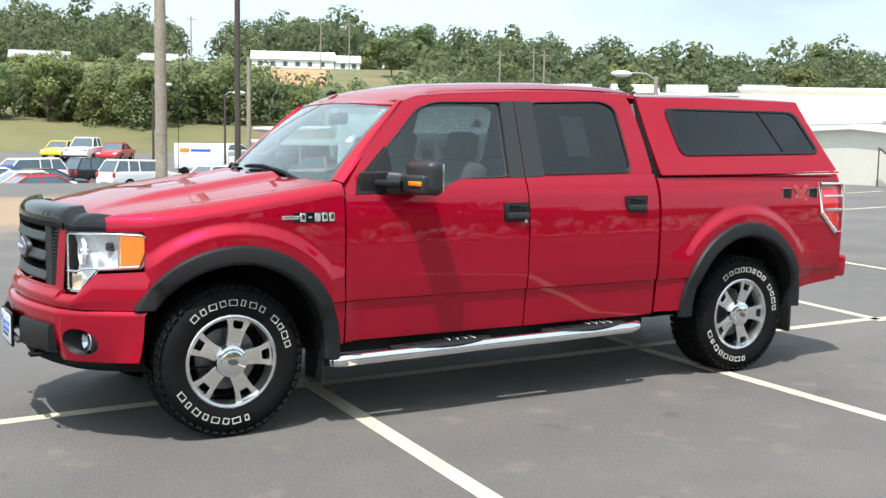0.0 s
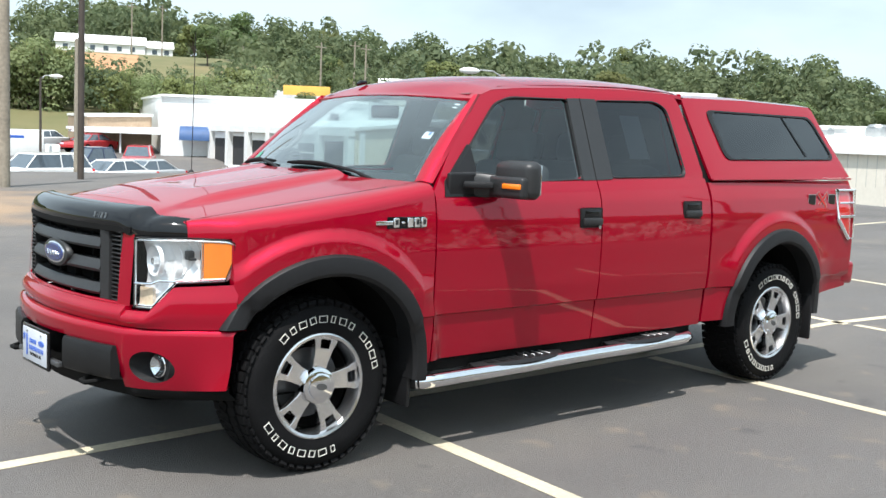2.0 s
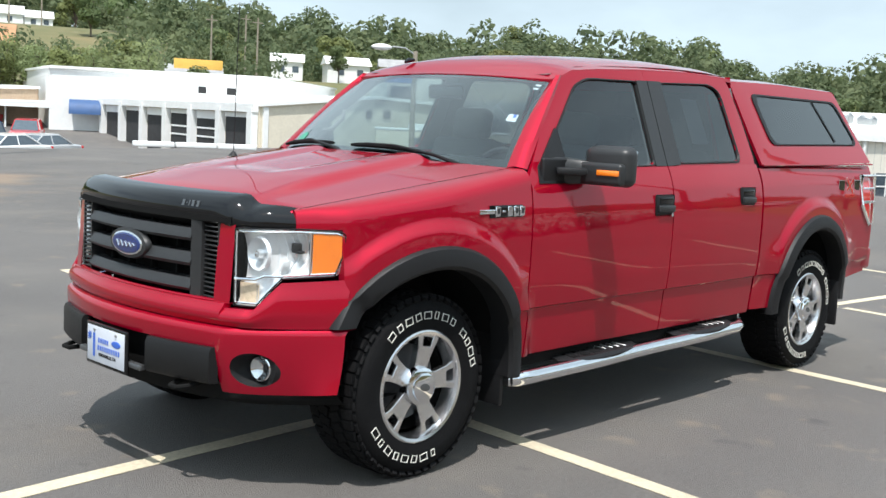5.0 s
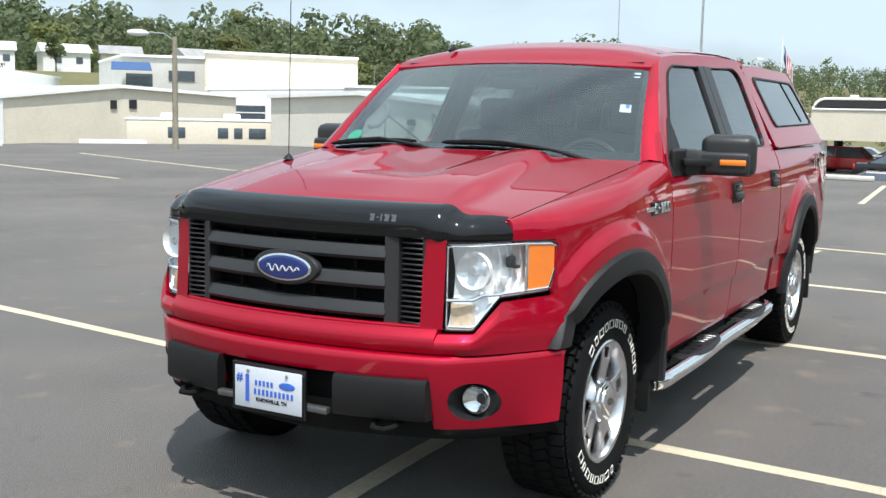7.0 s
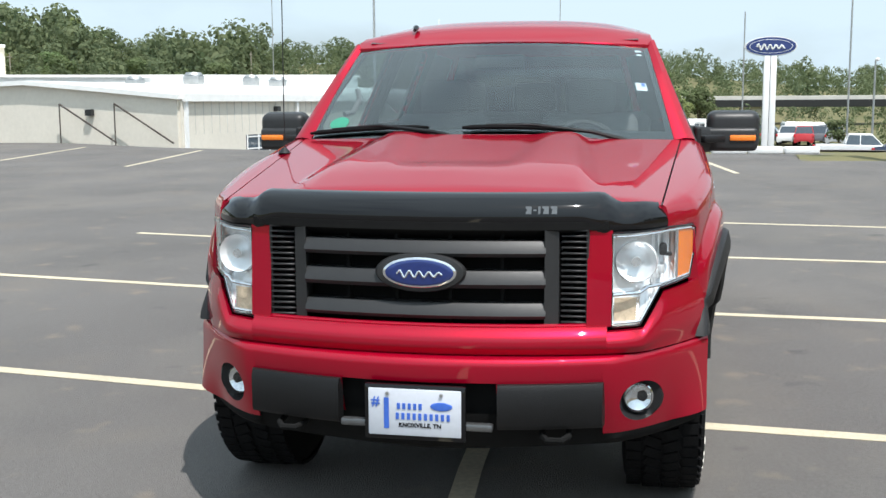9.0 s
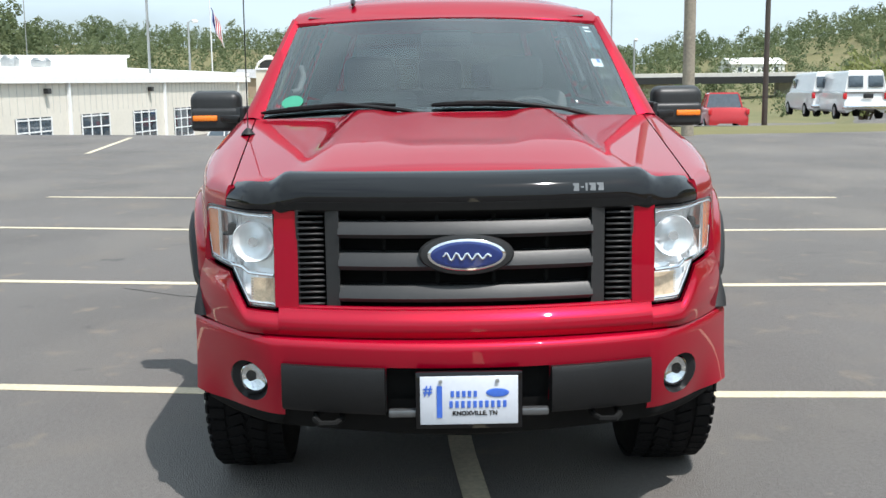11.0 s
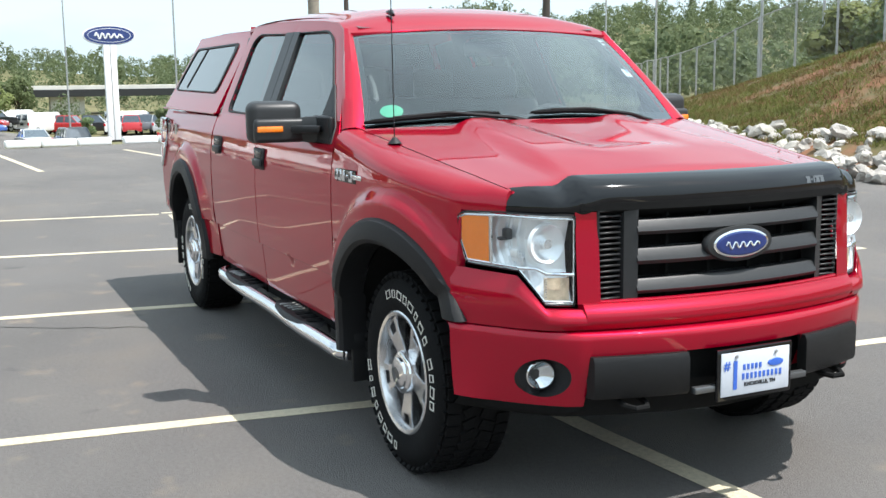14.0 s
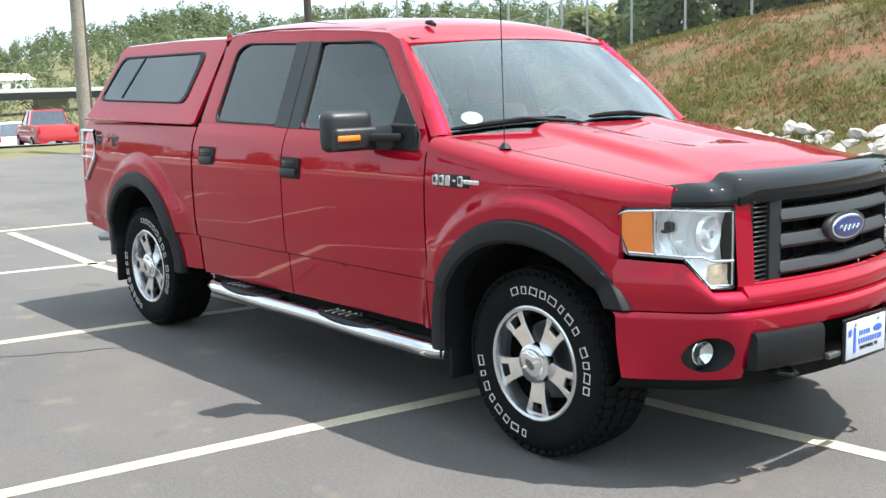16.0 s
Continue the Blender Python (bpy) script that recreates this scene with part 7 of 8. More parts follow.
for k in range(bays + 1):
    u = L * (0.015 + 0.95 * k / bays)
    on_wall(gar, G0, G1, u - 0.34, u + 0.22, -1.5, 1.75, "white", "pier", 0.14, 0.40)
on_wall(gar, G0, G1, 0, L, 1.5, 1.95, "white", "fascia", 0.14, 0.35)
on_wall(gar, G0, GP, 0.05, 0.35, -1.5, 1.8, "white", "downpipe", 0.12, 0.10)
on_wall(gar, GP, G2, 0.5, 0.95, 1.50, 1.98, "trim", "wall_vent")
on_wall(gar, G0, GP, 6.9, 7.3, 1.46, 1.92, "trim", "wall_vent")
cols = []
for i in range(9):
    a = math.pi / 2 * i / 8
    cols.append([(35.2 + 0.85 * q - 0.9 * math.sin(a) * 0.5, 68.4 - 0.5 * q - 0.9 * math.sin(a) * 0.85, 0.72 + 1.0 * math.cos(a)) for q in (-1.1, 1.1)])
part("awning", fix(grid(cols), 0.04), "awn", gar, "faded blue barrel awning")
# main hall behind the garage
hall = building("workshop_hall", "large white workshop hall with pale flat roof", [(33.2, 69.6), (47.9, 64.2), (70, 82), (66, 120), (43.5, 96)], -1.6, [3.9, 4.1, 4.2, 4.4, 4.2], "white")
on_wall(hall, (34.0, 68.6), (47.9, 64.2), 11.5, 12.2, 2.7, 3.2, "trim", "window")
on_wall(hall, (34.0, 68.6), (47.9, 64.2), 9.3, 9.9, 2.7, 3.2, "trim", "window")
shed = building("lean_to", "open lean-to shed with pale canopy roof", [(29.6, 74.5), (33.6, 72.6), (35, 80), (31, 82)], -1.5, [2.2, 2.4, 2.5, 2.3], "brick")
building("canopy_roof", "thin pale canopy over a yard entrance", [(27.5, 72.6), (33.6, 69.5), (34.8, 72), (28.5, 75.4)], 1.05, [1.25, 1.45, 1.45, 1.25], "white")
for x, y in ((27.9, 72.9), (30.7, 71.4)):
    pole("canopy_post", x, y, -1.5, 2.6, 0.07, "white", "slim round white canopy post")

# offices with blue awning and taller cream block
off = building("office_block", "grey two-storey office block with blue awning", [(57.5, 60.5), (61.8, 56.0), (72, 66), (66, 72)], -1.5, [5.5, 5.5, 5.5, 5.5], "grey")
on_wall(off, (57.5, 60.5), (61.8, 56.0), 3.4, 5.4, 3.7, 4.5, "pane", "window")
on_wall(off, (57.5, 60.5), (61.8, 56.0), 0.2, 2.2, 3.2, 4.2, "pane", "window")
bm = grid([[(54.9, 59.1, 4.35), (56.4, 60.6, 5.0)], [(56.9, 56.9, 4.35), (58.4, 58.6, 5.0)]])
part("awning", fix(bm, 0.05), "awn", off, "bright blue sloping awning")
ww = building("cream_hall", "tall plain cream block hall", [(59.0, 53.4), (65.8, 44.4), (84, 58), (76, 68)], -1.5, [5.8, 5.6, 5.7, 5.9], "cream")
can = building("service_canopy", "white canopy roofed service wing", [(56.0, 50.5), (64.0, 39.7), (70, 44), (62, 55)], -1.5, [2.95, 3.4, 3.5, 3.2], "white")
for u in (1.6, 5.2):
    on_wall(can, (56.0, 50.5), (64.0, 39.7), u, u + 2.4, -0.2, 1.9, "pane", "bay_window")
    for q in (0.35, 0.85, 1.35):
        on_wall(can, (56.0, 50.5), (64.0, 39.7), u, u + 2.4, q, q + 0.08, "white", "glazing_bar", 0.21, 0.03)

# showroom: gable wall to the lot, long glazed wall beside it
C0, CP, C1, C2 = (34.4, 16.9), (35.8, 24.0), (37.0, 29.8), (70.0, 11.7)
show = building("showroom", "low white metal showroom with broad pale roof", [C0, CP, C1, (84, 34), C2], -1.6, [1.72, 2.33, 2.16, 3.3, 2.05], "metalwall")
W = math.hypot(C2[0] - C0[0], C2[1] - C0[1])
for k in range(60):
    on_wall(show, C0, C2, 0.3 + k * 0.6, 0.33 + k * 0.6, 0.35, 1.65, "grey", "panel_seam", 0.12, 0.012)
for u0 in (4.8, 10.6, 16.4, 22.0, 28.2):
    wdw = on_wall(show, C0, C2, u0, u0 + 3.0, -1.45, 0.22, "pane", "window", 0.13, 0.03)
    for q in range(4):
        on_wall(show, C0, C2, u0 + q * 0.98, u0 + q * 0.98 + 0.07, -1.45, 0.22, "white", "mullion", 0.16, 0.03)
    for q in range(4):
        on_wall(show, C0, C2, u0, u0 + 3.0, -1.40 + q * 0.5, -1.34 + q * 0.5, "white", "transom", 0.16, 0.028)
for u0 in (0.1, 9.4, 20.6, 33.5):
    on_wall(show, C0, C2, u0, u0 + 0.16, -1.5, 1.75, "white", "downpipe", 0.13, 0.12)
on_wall(show, C0, C2, 0, W, 1.62, 1.92, "roof", "gutter", 0.14, 0.18)
for a, b, u in ((C0, CP, 3.9), (C0, C2, 7.3), (C0, C2, 18.5)):
    on_wall(show, a, b, u, u + 0.30, 1.08 if b is CP else 1.18, 1.33 if b is CP else 1.4, "trim", "wall_lamp", 0.14, 0.2)
for x, y, h in ((60, 22, 0.4), (52, 24, 0.5), (66, 26, 0.7), (57, 30, 0.45)):
    v = thing("roof_vent", "grey sheet-metal roof vent", "vent", (x, y, 2.6))
    part("drum", box(bmesh.new(), (0, 0, h / 2), (0.9, 0.9, h), 0.06), "galv", v)
    part("hood", cyl(bmesh.new(), (0, 0, h), (0, 0, h + 0.15), 0.50, 0.40, 12), "galv", v)
upper = building("rear_hall", "white hall with pale roof behind the showroom", [(59.0, 40.5), (72, 20.3), (95, 34), (80, 55)], -1.5, [3.3, 3.4, 3.7, 3.6], "white")
# handrails of steps down by the gable
rails = thing("stair_railing", "rusty steel handrails of steps down to the yard", "railing")
for u in (2.64, 5.3):
    d = Vector((CP[0] - C0[0], CP[1] - C0[1], 0)).normalized()
    n = Vector((-d.y, d.x, 0))
    p = Vector((*C0, 0)) + d * u + n * 0.5
    q = p - d * 2.7
    part("top_rail", tube([p + Vector((0, 0, 1.55)), q + Vector((0, 0, 0.05))], 0.035, 6), "steel", rails)
    part("post", tube([p + Vector((0, 0, 1.55)), p + Vector((0, 0, -0.4))], 0.03, 6), "steel", rails)

# entrance portico with stepped parapet
por = thing("portico", "cream drive-through portico with dark stepped parapet", "building")
PA, PB = (64.3, 10.1), (64.9, 2.5)
on_wall(por, PA, PB, 0, 7.6, 0.55, 2.35, "cream", "beam", 0, 1.0)
on_wall(por, PA, PB, 0.2, 5.6, 2.35, 3.0, "trim", "parapet", -0.2, 0.3)
on_wall(por, PA, PB, 5.3, 7.55, 2.35, 3.5, "trim", "parapet_step", -0.2, 0.3)
pa, pb = Vector((*PA, 0)), Vector((*PB, 0))
pd = (pb - pa).normalized()
pn = Vector((pd.y, -pd.x, 0)) if Vector((pd.y, -pd.x, 0)).x < 0 else Vector((-pd.y, pd.x, 0))


def swept(pts, r, name, m, out):
    """A rounded coping that follows the stepped edge."""
    part(name, tube([pa + pd * u + pn * out + Vector((0, 0, z)) for u, z in pts], r, 8), m, por)


def quarter(u, z, du, dz, n=6):
    return [(u + du * math.sin(math.pi / 2 * i / n), z + dz * (1 - math.cos(math.pi / 2 * i / n))) for i in range(n + 1)]


swept([(0.0, 2.35)] + [(0.75 - 0.75 * math.cos(math.pi / 2 * i / 6), 2.35 + 0.68 * math.sin(math.pi / 2 * i / 6)) for i in range(7)] + [(4.6, 3.03)] + quarter(4.6, 3.03, 0.45, 0.55) + [(5.4, 3.62), (7.5, 3.62), (7.58, 2.4)], 0.075, "coping", "white", 0.35)
swept([(0.0, 2.38), (5.0, 2.38)] + quarter(5.0, 2.38, 0.45, 0.45) + [(5.8, 2.95), (7.55, 2.98)], 0.06, "coping", "white", 1.02)
bm = bmesh.new()
prism(bm, [(5.1, 2.35)] + quarter(5.1, 2.38, 0.40, 0.42) + [(5.8, 2.93), (7.58, 2.96), (7.58, 2.35)], 0.6, 1.0, lambda u, v, d: pa + pd * u + pn * d + Vector((0, 0, v)))
part("parapet_end", fix(bm), "cream", por, smooth=0)
for x, y in ((64.4, 9.5), (64.9, 5.2), (65.0, 3.0), (71, 9.6), (71.5, 6.2), (71.6, 2.6)):
    part("column", cyl(bmesh.new(), (x, y, -1.6), (x, y, 0.6), 0.30, n=16), "white" if x < 66 else "trim", por)
bm = box(bmesh.new(), (68.5, 6.3, 0.75), (8.2, 7.8, 0.3))
part("soffit", bm, "cream", por, smooth=0)


def house(x, y, z, w, d, h, rz, wall, roof, label):
    b = thing("house", label, "house", (x, y, z), rz)
    part("wall", box(bmesh.new(), (0, 0, h / 2 - 0.8), (w, d, h + 1.6)), wall, b, smooth=0)
    bm = bmesh.new()
    prism(bm, [(-d / 2 - 0.4, h), (0, h + d * 0.28), (d / 2 + 0.4, h)], -w / 2 - 0.3, w / 2 + 0.3, lambda u, v, q: (q, u, v))
    part("roof", fix(bm), roof, b, smooth=0)
    for k in range(max(2, int(w / 3))):
        for s in (-1, 1):
            part("window", box(bmesh.new(), (-w / 2 + (k + 0.7) * w / max(2, int(w / 3)) * 0.9, s * d / 2, h * 0.58), (1.0, 0.1, 1.0)), "pane", b, smooth=0)
    return b


M["shingle"] = mat("grey_shingle", (0.30, 0.30, 0.30), 0.9, 0, 0.2, 1.0)
house(91.5, 220.5, 16.5, 18, 7, 2.3, -23, "white", "roof", "long white single-storey building on the hill")
house(102.4, 215.6, 16.5, 5.5, 6, 1.9, -23, "white", "roof", "small white annexe on the hill")
for x, y, w, r, lab, wl_, rf in ((50, 177, 8, -20, "tan house with flat pale roof on the slope", "brick", "shingle"), (31, 182, 9, -12, "white house half hidden by trees", "white", "shingle"), (107.5, 138, 5, -38, "small white house with pale roof among trees", "white", "roof"), (115, 132, 7, -30, "white house with light grey roof", "white", "roof"), (121, 126, 6, -40, "cream house with grey gable roof", "cream", "shingle"),
                                 (68, 104.8, 6, -30, "yellow and white roadside shop", "brick", "shingle"), (130, 118, 7, -20, "small pale house in the valley", "white", "shingle"), (170, 95, 9, 20, "pale house in the valley", "cream", "shingle"), (238, -75, 14, -72, "long white motel-like building with red stripes", "white", "roof")):
    house(x, y, land(x, y), w, 5, 2.8, r, wl_, rf, lab)
M["yellow"] = mat("yellow_sign", (0.55, 0.32, 0.06), 0.6, 0, 0.08, 1)
bb = thing("billboard", "long yellow roadside sign board", "sign", (68, 104, land(68, 104)), -32)
part("board", box(bmesh.new(), (0, -2.9, 4.4), (5.4, 0.2, 1.1), 0.03), "yellow", bb)
ch = house(169.3, 24.8, land(169, 25), 7, 5, 3.0, 80, "brick", "shingle", "tan chapel with white bell gable")
part("bell_gable", box(bmesh.new(), (-0.5, -2.6, 4.2), (1.5, 0.6, 4.8), 0.3), "white", ch)

# highway bridge across the valley
br = thing("highway_bridge", "long concrete highway bridge with steel girders", "bridge")
bm = box(bmesh.new(), (172, -42, 2.0), (9, 150, 0.7), 0.05, Matrix.Rotation(radians(-4), 4, "Z"))
part("deck", bm, "concrete", br, smooth=0)
bm = box(bmesh.new(), (167.4, -42, 1.2), (0.6, 150, 1.1), 0.03, Matrix.Rotation(radians(-4), 4, "Z"))
part("girder", bm, "trim", br, smooth=0)
for k in range(7):
    part("pier", box(bmesh.new(), (171 + k * 0.2, -105 + 22 * k, -1.5), (2.2, 5, 6)), "concrete", br, smooth=0)


# ---- vehicles ----
PAINTS = {}


def paint(col):
    if col not in PAINTS:
        PAINTS[col] = mat("car_paint", col, 0.35, 0.15, 0.05, 1.0, coat=0.8)
    return PAINTS[col]


def vehicle(kind, col, label, x, y, z, rz, s=1.0):
    """A parked vehicle: lofted body, glazed cabin with roof, lamps and wheels. Nose to -x."""
    spec = dict(
        sedan=(4.6, 1.78, [(-2.3, .55), (-2.2, .72), (-1.1, .90), (1.2, .95), (2.2, .92), (2.3, .6)], [(-1.15, .90), (-0.45, 1.40), (0.75, 1.43), (1.55, .95)], 1.30),
        suv=(4.7, 1.85, [(-2.35, .6), (-2.25, .88), (-1.2, 1.02), (1.5, 1.05), (2.25, 1.05), (2.33, .6)], [(-1.25, 1.02), (-0.65, 1.66), (1.85, 1.70), (2.22, 1.05)], 1.35),
        pickup=(5.5, 1.95, [(-2.75, .65), (-2.65, 1.02), (-1.35, 1.12), (0.85, 1.15), (2.65, 1.15), (2.75, .7)], [(-1.30, 1.12), (-0.70, 1.80), (0.70, 1.82), (0.88, 1.15)], 1.60),
        van=(5.5, 2.0, [(-2.75, .6), (-2.65, .95), (-1.95, 1.12), (0.0, 1.18), (2.65, 1.18), (2.72, .65)], [(-1.98, 1.12), (-1.30, 2.02), (2.55, 2.08), (2.70, 1.18)], 1.65))[kind]
    length, width, belt_line, cab, wb = spec
    t = thing("parked_" + ("car" if kind == "sedan" else kind), label, "van" if kind == "van" else ("truck" if kind == "pickup" else "car"), (x, y, z), rz)
    hw = width / 2
    cols = []
    for px in span(-length / 2, length / 2, 28):
        zt = curve(belt_line, px)
        e = 1 - 0.10 * (abs(px) / (length / 2)) ** 6
        cols.append([(px, -hw * e * k, zz) for k, zz in ((0.85, .28), (0.97, .38), (1.0, .62), (0.97, zt - .06), (0.86, zt))] + [(px, 0, zt + 0.02)] + [(px, hw * e * k, zz) for k, zz in ((0.86, zt), (0.97, zt - .06), (1.0, .62), (0.97, .38), (0.85, .28))])
    cols.insert(0, [(p[0] + 0.02, p[1] * 0.5, .45) for p in cols[0]])
    cols.append([(p[0] - 0.02, p[1] * 0.5, .45) for p in cols[-1]])
    part("body", fix(grid(cols)), paint(col), t)
    (x0, z0), (x1, z1), (x2, z2), (x3, z3) = cab
    bm = bmesh.new()
    lo = [(x0, -hw * .86, z0), (x0, hw * .86, z0), (x3, hw * .86, z3), (x3, -hw * .86, z3)]
    hi = [(x1, -hw * .70, z1 - .06), (x1, hw * .70, z1 - .06), (x2, hw * .70, z2 - .06), (x2, -hw * .70, z2 - .06)]
    a, b = [bm.verts.new(p) for p in lo], [bm.verts.new(p) for p in hi]
    for i in range(4):
        bm.faces.new((a[i], a[(i + 1) % 4], b[(i + 1) % 4], b[i]))
    part("glass", fix(bm), "pane" if kind != "van" else paint(col), t, smooth=0)
    bm = bmesh.new()
    c = [bm.verts.new((p[0], p[1], p[2])) for p in hi]
    d = [bm.verts.new((p[0] * .97, p[1] * .93, p[2] + .07)) for p in hi]
    bm.faces.new(d)
    for i in range(4):
        bm.faces.new((c[i], c[(i + 1) % 4], d[(i + 1) % 4], d[i]))
    part("roof", fix(bm), paint(col), t)
    posts = [(lo[i], hi[i], 0.034) for i in range(4)]
    if kind in ("sedan", "suv", "pickup"):
        for sg in (-1, 1):
            xm = (x1 + x2) / 2
            posts.append(((xm, sg * hw * .865, (z0 + z3) / 2), (xm, sg * hw * .705, z1 - .05), 0.03))
            if kind == "suv":
                posts.append(((x2 - .55, sg * hw * .865, z3), (x2 - .6, sg * hw * .705, z2 - .05), 0.03))
    for p, q, r in posts:
        part("pillar", tube([p, q], r, 6), paint(col), t)
    if kind == "van":
        for sg in (-1, 1):
            bm = box(bmesh.new(), (2.655, sg * 0.42, 1.62), (0.05, 0.62, 0.50), 0.02, Matrix.Rotation(radians(-9), 4, "Y"))
            part("rear_window", bm, "pane", t)
            bm = box(bmesh.new(), (-1.15, sg * (hw * 0.80), 1.52), (0.75, 0.06, 0.48), 0.02)
            part("side_window", bm, "pane", t)
        bm = box(bmesh.new(), (-1.66, 0, 1.58), (0.10, 1.45, 0.55), 0.02, Matrix.Rotation(radians(36), 4, "Y"))
        part("windscreen", bm, "pane", t)
        part("rear_bumper", box(bmesh.new(), (2.78, 0, 0.52), (0.16, 1.9, 0.16), 0.03), "chrome", t)
        part("plate_panel", box(bmesh.new(), (2.76, 0.1, 1.0), (0.03, 0.42, 0.2), 0.01), "trim", t)
    for sg in (-1, 1):
        part("headlight", box(bmesh.new(), (-length / 2 + .10, sg * hw * .70, belt_line[1][1] - .10), (0.16, .32, .14), .03), "plate", t)
        part("tail_light", box(bmesh.new(), (length / 2 - .06, sg * hw * .86, belt_line[-2][1] - .18), (0.10, .16, .26), .02), "redlens", t)
    part("front_bumper", box(bmesh.new(), (-length / 2 + .04, 0, .42), (0.18, width * .9, .16), .04), "trim" if kind != "sedan" else paint(col), t)
    for sx in (-wb, wb):
        for sg in (-1, 1):
            w = part("wheel", cyl(bmesh.new(), (sx, sg * (hw - .20), .33), (sx, sg * (hw + .01), .33), .34, n=18), "rubber", t)
            part("hub", cyl(bmesh.new(), (sx, sg * (hw + .005), .33), (sx, sg * (hw + .02), .33), .20, n=14), "galv", w)
    if s != 1.0:
        t.scale = (s, s, s)
    return t


WHITE, SILVER, RED, BLUE, NAVY, BLACK, YEL, GREY, TAN = (0.78, 0.78, 0.77), (0.45, 0.46, 0.47), (0.45, 0.015, 0.02), (0.02, 0.08, 0.34), (0.015, 0.025, 0.07), (0.012, 0.012, 0.014), (0.75, 0.50, 0.03), (0.12, 0.12, 0.13), (0.42, 0.36, 0.27)


def ground_z(x, y):
    return land(x, y) + 0.06


for kind, col, lab, x, y, rz in (
    ("sedan", RED, "red saloon car in the lower yard", 5.6, 38.6, 10), ("sedan", WHITE, "white saloon car in the lower yard", 6.0, 43.5, 10), ("sedan", BLACK, "dark saloon car in the lower yard", 7.0, 46.2, 10), ("sedan", WHITE, "white hatchback in the lower yard", 5.2, 48.6, 12), ("sedan", BLUE, "blue saloon car in the lower yard", 6.0, 52.0, 12), ("suv", WHITE, "white people carrier in the lower yard", 8.2, 57.0, 20),
    ("sedan", SILVER, "silver car in the lower yard", 6.4, 60.5, 14), ("sedan", RED, "dark red car in a row of cars", 4.6, 63.0, 14),
    ("suv", WHITE, "white estate car with dark side windows", 14.8, 43.7, 16), ("sedan", WHITE, "white saloon in a front row of the yard", 18.4, 44.2, 22), ("sedan", SILVER, "silver saloon in a front row of the yard", 20.6, 45.4, 24), ("sedan", WHITE, "white car in the yard beside others", 17.2, 47.6, 22), ("sedan", BLACK, "black car in the yard beside others", 17.6, 50.0, 20), ("pickup", NAVY, "dark blue pickup in the yard", 20.8, 52.2, 20), ("suv", RED, "red and white delivery van by a fence", 27.4, 61.0, 60),
    ("suv", WHITE, "white minivan in the lower yard", 14.0, 54.4, 200), ("suv", BLACK, "black car beside a white minivan", 12.9, 58.6, 200),
    ("pickup", WHITE, "white pickup at the far end of the yard", 15.9, 77.0, 60), ("sedan", YEL, "yellow coupe at the far end of the yard", 14.4, 78.8, 60), ("sedan", RED, "red coupe at the far end of the yard", 17.9, 76.6, 60), ("sedan", WHITE, "white car far off by the bank", 26.0, 74.5, 30), ("sedan", RED, "red car far off by the bank", 28.6, 72.0, 30),
        ("sedan", SILVER, "silver saloon under the portico", 74.0, 6.0, 90), ("sedan", BLACK, "black saloon by a portico column", 68.5, 3.6, 180), ("sedan", SILVER, "silver saloon in the sales row", 76, 8.6, 90), ("sedan", WHITE, "white saloon in the sales row", 78, 3.4, 90), ("sedan", BLUE, "blue saloon in the sales row", 76.5, 0.6, 60), ("sedan", BLUE, "bright blue hatchback in the sales row", 80.5, -0.2, 60), ("sedan", SILVER, "silver estate facing away", 69.5, -3.4, 185), ("suv", GREY, "dark grey crossover facing away", 70.0, -5.8, 185),
    ("pickup", BLACK, "black pickup in the sales row", 105.0, -2.6, 130), ("van", WHITE, "white cargo van in the sales row", 107.9, -5.2, 128), ("van", WHITE, "white cargo van in the sales row", 107.7, -7.6, 128), ("pickup", RED, "red pickup in the sales row", 107.5, -9.8, 60), ("pickup", BLACK, "black pickup in the sales row", 106.8, -12.0, 72),
    ("pickup", WHITE, "white pickup in a row of trucks", 104.6, -13.9, 168), ("pickup", RED, "dark red pickup in a row of trucks", 103.0, -15.1, 172), ("pickup", GREY, "grey pickup in a row of trucks", 104.0, -16.6, 170), ("pickup", SILVER, "silver pickup in a row of trucks", 102.6, -17.8, 172), ("van", WHITE, "white van with dark windows behind a row of trucks", 110.5, -16.5, 100), ("pickup", WHITE, "white pickup at the end of a row", 67.0, -13.6, 84),
    ("pickup", RED, "red pickup with dark glass beyond a verge", 47.5, -14.5, 171), ("suv", WHITE, "white four-wheel drive beyond a red pickup", 54.6, -15.0, 173), ("sedan", NAVY, "dark blue car beyond a white four-wheel drive", 61.5, -15.6, 120), ("sedan", GREY, "grey car passing behind the bush", 62.0, -33.0, 75),
):
    vehicle(kind, col, lab, x, y, ground_z(x, y), rz)

for kind, col, lab, x, y, z, rz in (("suv", WHITE, "white four-wheel drive beside the showroom", 50.0, 8.4, -2.25, 95), ("sedan", GREY, "dark grey car beside the showroom", 48.5, 4.0, -2.0, 100), ("sedan", BLACK, "black car below the portico", 60.0, 4.6, -1.5, 92), ("suv", RED, "maroon crossover below the portico", 66.5, 8.2, -1.5, 80),
                                  ("sedan", BLUE, "blue hatchback in a packed sales row", 84.0, 3.4, -1.5, 70), ("sedan", SILVER, "silver hatchback in a packed sales row", 86.0, 0.8, -1.5, 70), ("sedan", BLUE, "dark blue saloon in a packed sales row", 88.5, 5.6, -1.5, 70), ("sedan", WHITE, "white hatchback in a packed sales row", 90.0, 2.6, -1.5, 70), ("sedan", RED, "red hatchback in a packed sales row", 91.0, -1.0, -1.5, 70)):
    vehicle(kind, col, lab, x, y, z, rz)
vehicle("van", WHITE, "white cargo van seen from behind with twin rear windows", 44.6, -19.4, -0.32, 174)
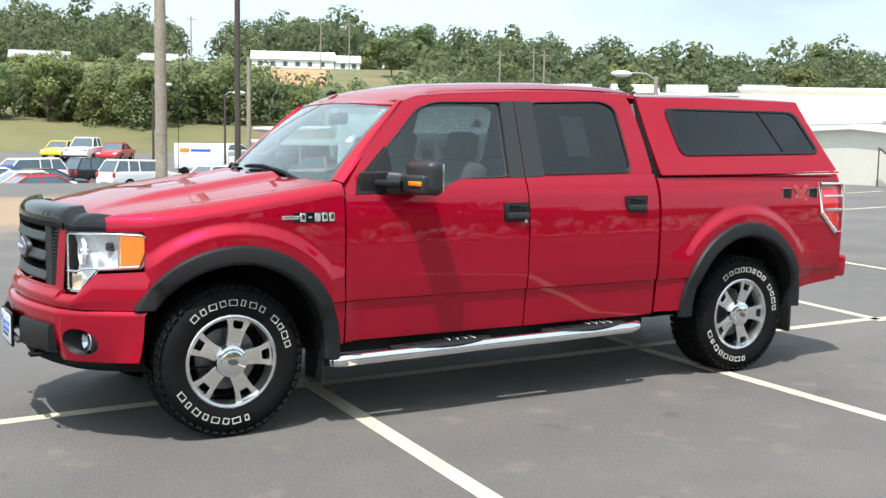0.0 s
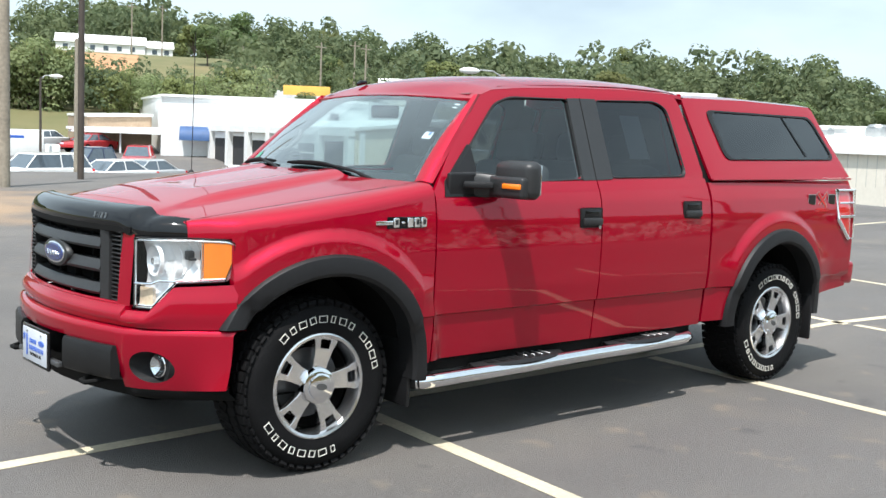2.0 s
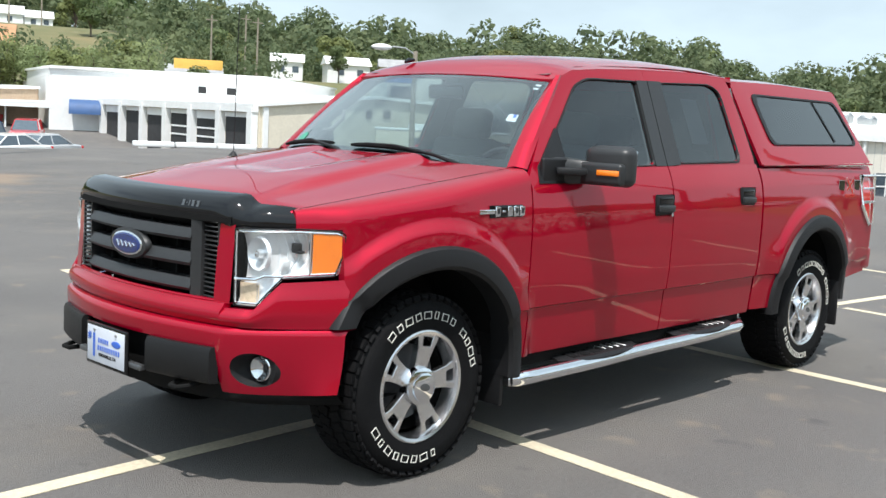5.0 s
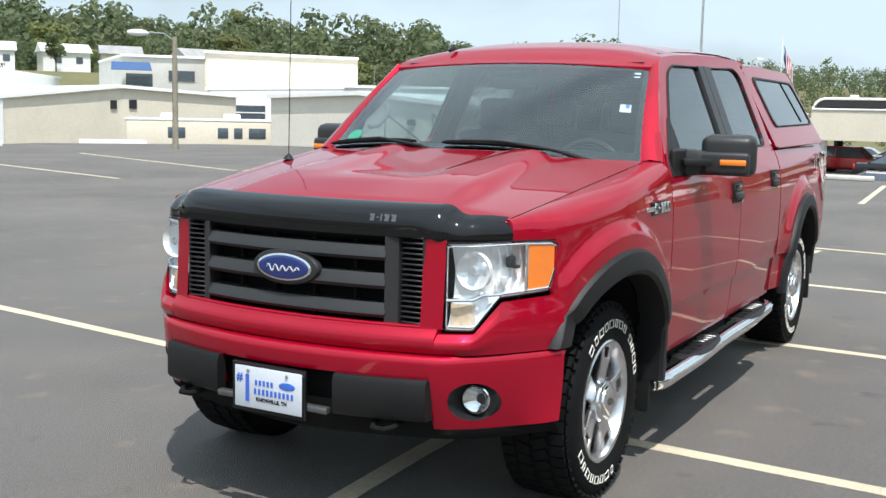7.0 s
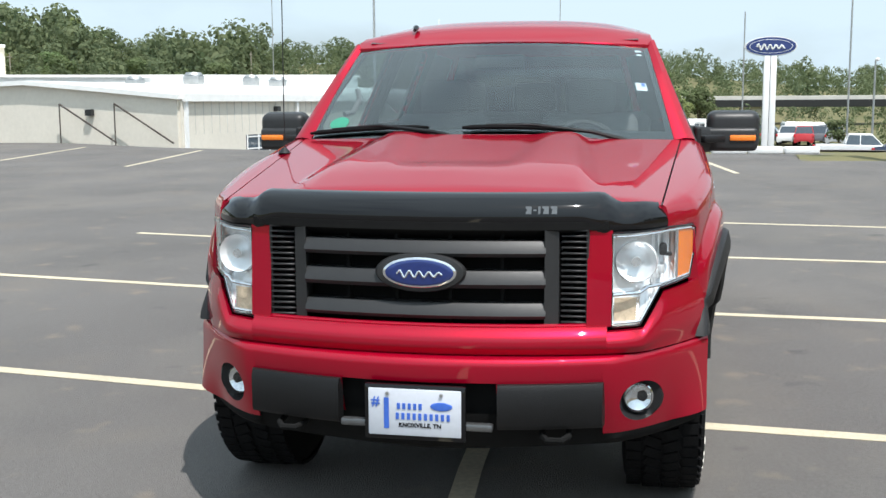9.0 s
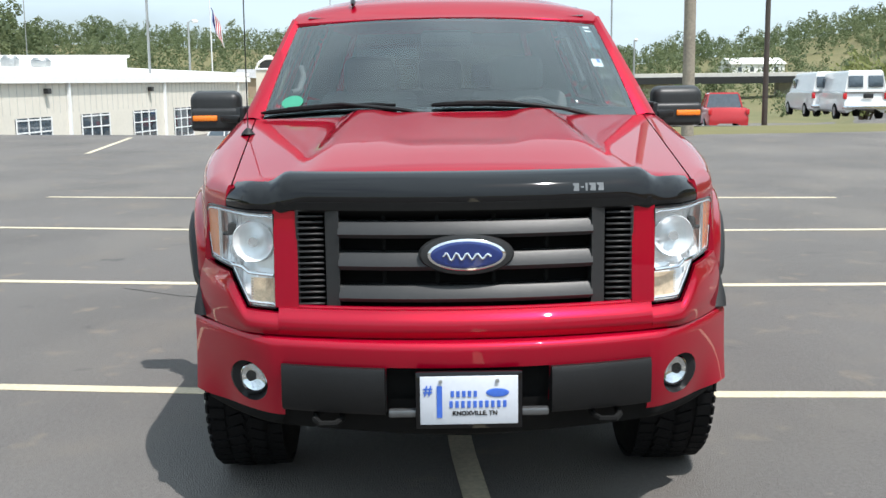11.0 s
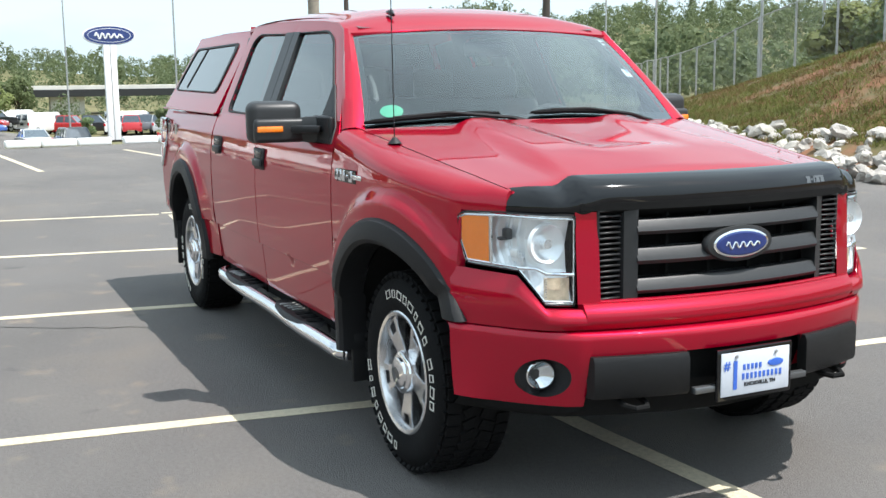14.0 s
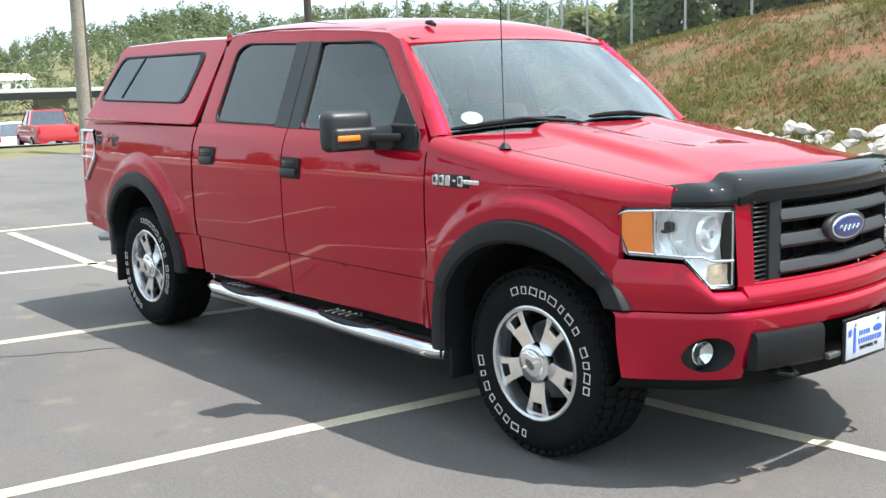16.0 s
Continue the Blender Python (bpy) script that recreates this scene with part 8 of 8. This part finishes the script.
vehicle("van", WHITE, "white cargo van parked beside another van", 48.3, -19.4, -0.34, 174)
# box truck, motorhome, flat trailer in the yards
bt_ = thing("box_truck", "white rental box truck with coloured side stripe", "truck", (21.4, 66.8, ground_z(21.4, 66.8)), -14)
bt_.scale = (0.78, 0.78, 0.78)
part("cargo_box", box(bmesh.new(), (0, 0, 1.75), (4.6, 2.2, 2.2), 0.04), "white", bt_)
part("cab", box(bmesh.new(), (2.9, 0, 1.05), (1.5, 1.9, 1.3), 0.18, seg=3), "white", bt_)
M["orange"] = mat("orange_stripe", (0.85, 0.25, 0.02), 0.5, 0, 0.05, 2)
part("stripe", box(bmesh.new(), (-1.5, -1.105, 2.25), (0.8, 0.02, 0.35)), "orange", bt_)
part("name_panel", box(bmesh.new(), (-0.1, -1.105, 2.25), (1.7, 0.02, 0.22)), "blue", bt_)
for x, y in ((-1.5, -1), (-1.5, 1), (2.7, -0.9), (2.7, 0.9)):
    part("wheel", cyl(bmesh.new(), (x, y - 0.12, 0.4), (x, y + 0.12, 0.4), 0.4, n=16), "rubber", bt_)
rv = thing("motorhome", "cream motorhome with dark windows and roof units", "motorhome", (37.5, 34.8, -1.33), -48.5)
rv.scale = (0.93, 0.93, 0.93)
part("body", box(bmesh.new(), (0, 0, 1.5), (7.6, 2.3, 2.0), 0.12, seg=3), "cream", rv)
part("roof_cap", box(bmesh.new(), (0, 0, 2.52), (7.7, 2.35, 0.14), 0.05), "white", rv)
for x, w in ((-1.2, 0.9), (1.2, 0.55), (2.0, 0.45), (3.0, 0.9)):
    part("window", box(bmesh.new(), (x, -1.16, 1.85), (w, 0.04, 0.55), 0.015), "pane", rv)
part("windscreen", box(bmesh.new(), (3.78, 0, 1.75), (0.06, 1.9, 0.8), 0.02), "pane", rv)
for x in (-1.6, 1.7):
    part("roof_unit", box(bmesh.new(), (x, 0, 2.72), (0.9, 0.7, 0.28), 0.08), "white", rv)
for x in (-2.2, 2.6):
    for y in (-1.02, 1.02):
        part("wheel", cyl(bmesh.new(), (x, y - 0.1, 0.38), (x, y + 0.1, 0.38), 0.38, n=16), "rubber", rv)
tr_ = thing("flatbed_body", "pale metal truck bed resting at the lot edge", "truck bed", (32.0, 35.1, -0.75), -42)
part("panel", box(bmesh.new(), (0, 0, 0.40), (3.0, 0.12, 0.75), 0.02), "white", tr_)
part("panel", box(bmesh.new(), (0, 1.6, 0.40), (3.0, 0.12, 0.75), 0.02), "white", tr_)
part("floor", box(bmesh.new(), (0, 0.8, 0.05), (3.0, 1.6, 0.1), 0.01), "galv", tr_)

# white ribbed kerb barriers at the east edge and the beam by the garage
for a, b, lab in (((28.0, 0.7), (28.3, -2.2), "low white moulded barrier at the lot edge"), ((28.3, -2.5), (28.6, -5.6), "long white painted kerb at the lot edge"), ((18.5, 33.2), (23.2, 31.6), "white metal beam lying at the lot edge")):
    k = thing("edge_barrier", lab, "barrier")
    a, b = Vector((*a, 0)), Vector((*b, 0))
    n = 3
    for i in range(n):
        p, q = a.lerp(b, i / n), a.lerp(b, (i + 0.96) / n)
        bm = box(bmesh.new(), (p + q) / 2 + Vector((0, 0, 0.09)), ((q - p).length, 0.30, 0.22), 0.05, Matrix.Rotation(math.atan2((q - p).y, (q - p).x), 4, "Z"), 3)
        part("segment", bm, "white", k)
for x, y in ((27.2, 4.7), (27.1, 2.5)):
    bm = box(bmesh.new(), (x, y, 0.07), (0.25, 1.8, 0.14), 0.04)
    tagged(part("wheel_stop", bm, "concrete"), "pale concrete wheel stop at a bay end", "wheel stop", "wheel stops")
# grass verge
cols = [[(24.2 + 0.27 * i + 0.15 * j + 0.06 * math.sin(2.3 * j), -4.5 - 1.2 * j - 0.02 * i, -0.02 + 0.15 * math.sin(math.pi * i / 13) * min(1, 0.3 + 0.35 * j) + 0.02 * math.sin(1.7 * i + j)) for j in range(9)] for i in range(14)]
tagged(part("grass_verge", fix(grid(cols)), "field"), "narrow grass verge at the lot edge", "verge", kind="structure")
for t, h in TREES:
    for o in (*t.children_recursive, t):
        bpy.data.objects.remove(o)
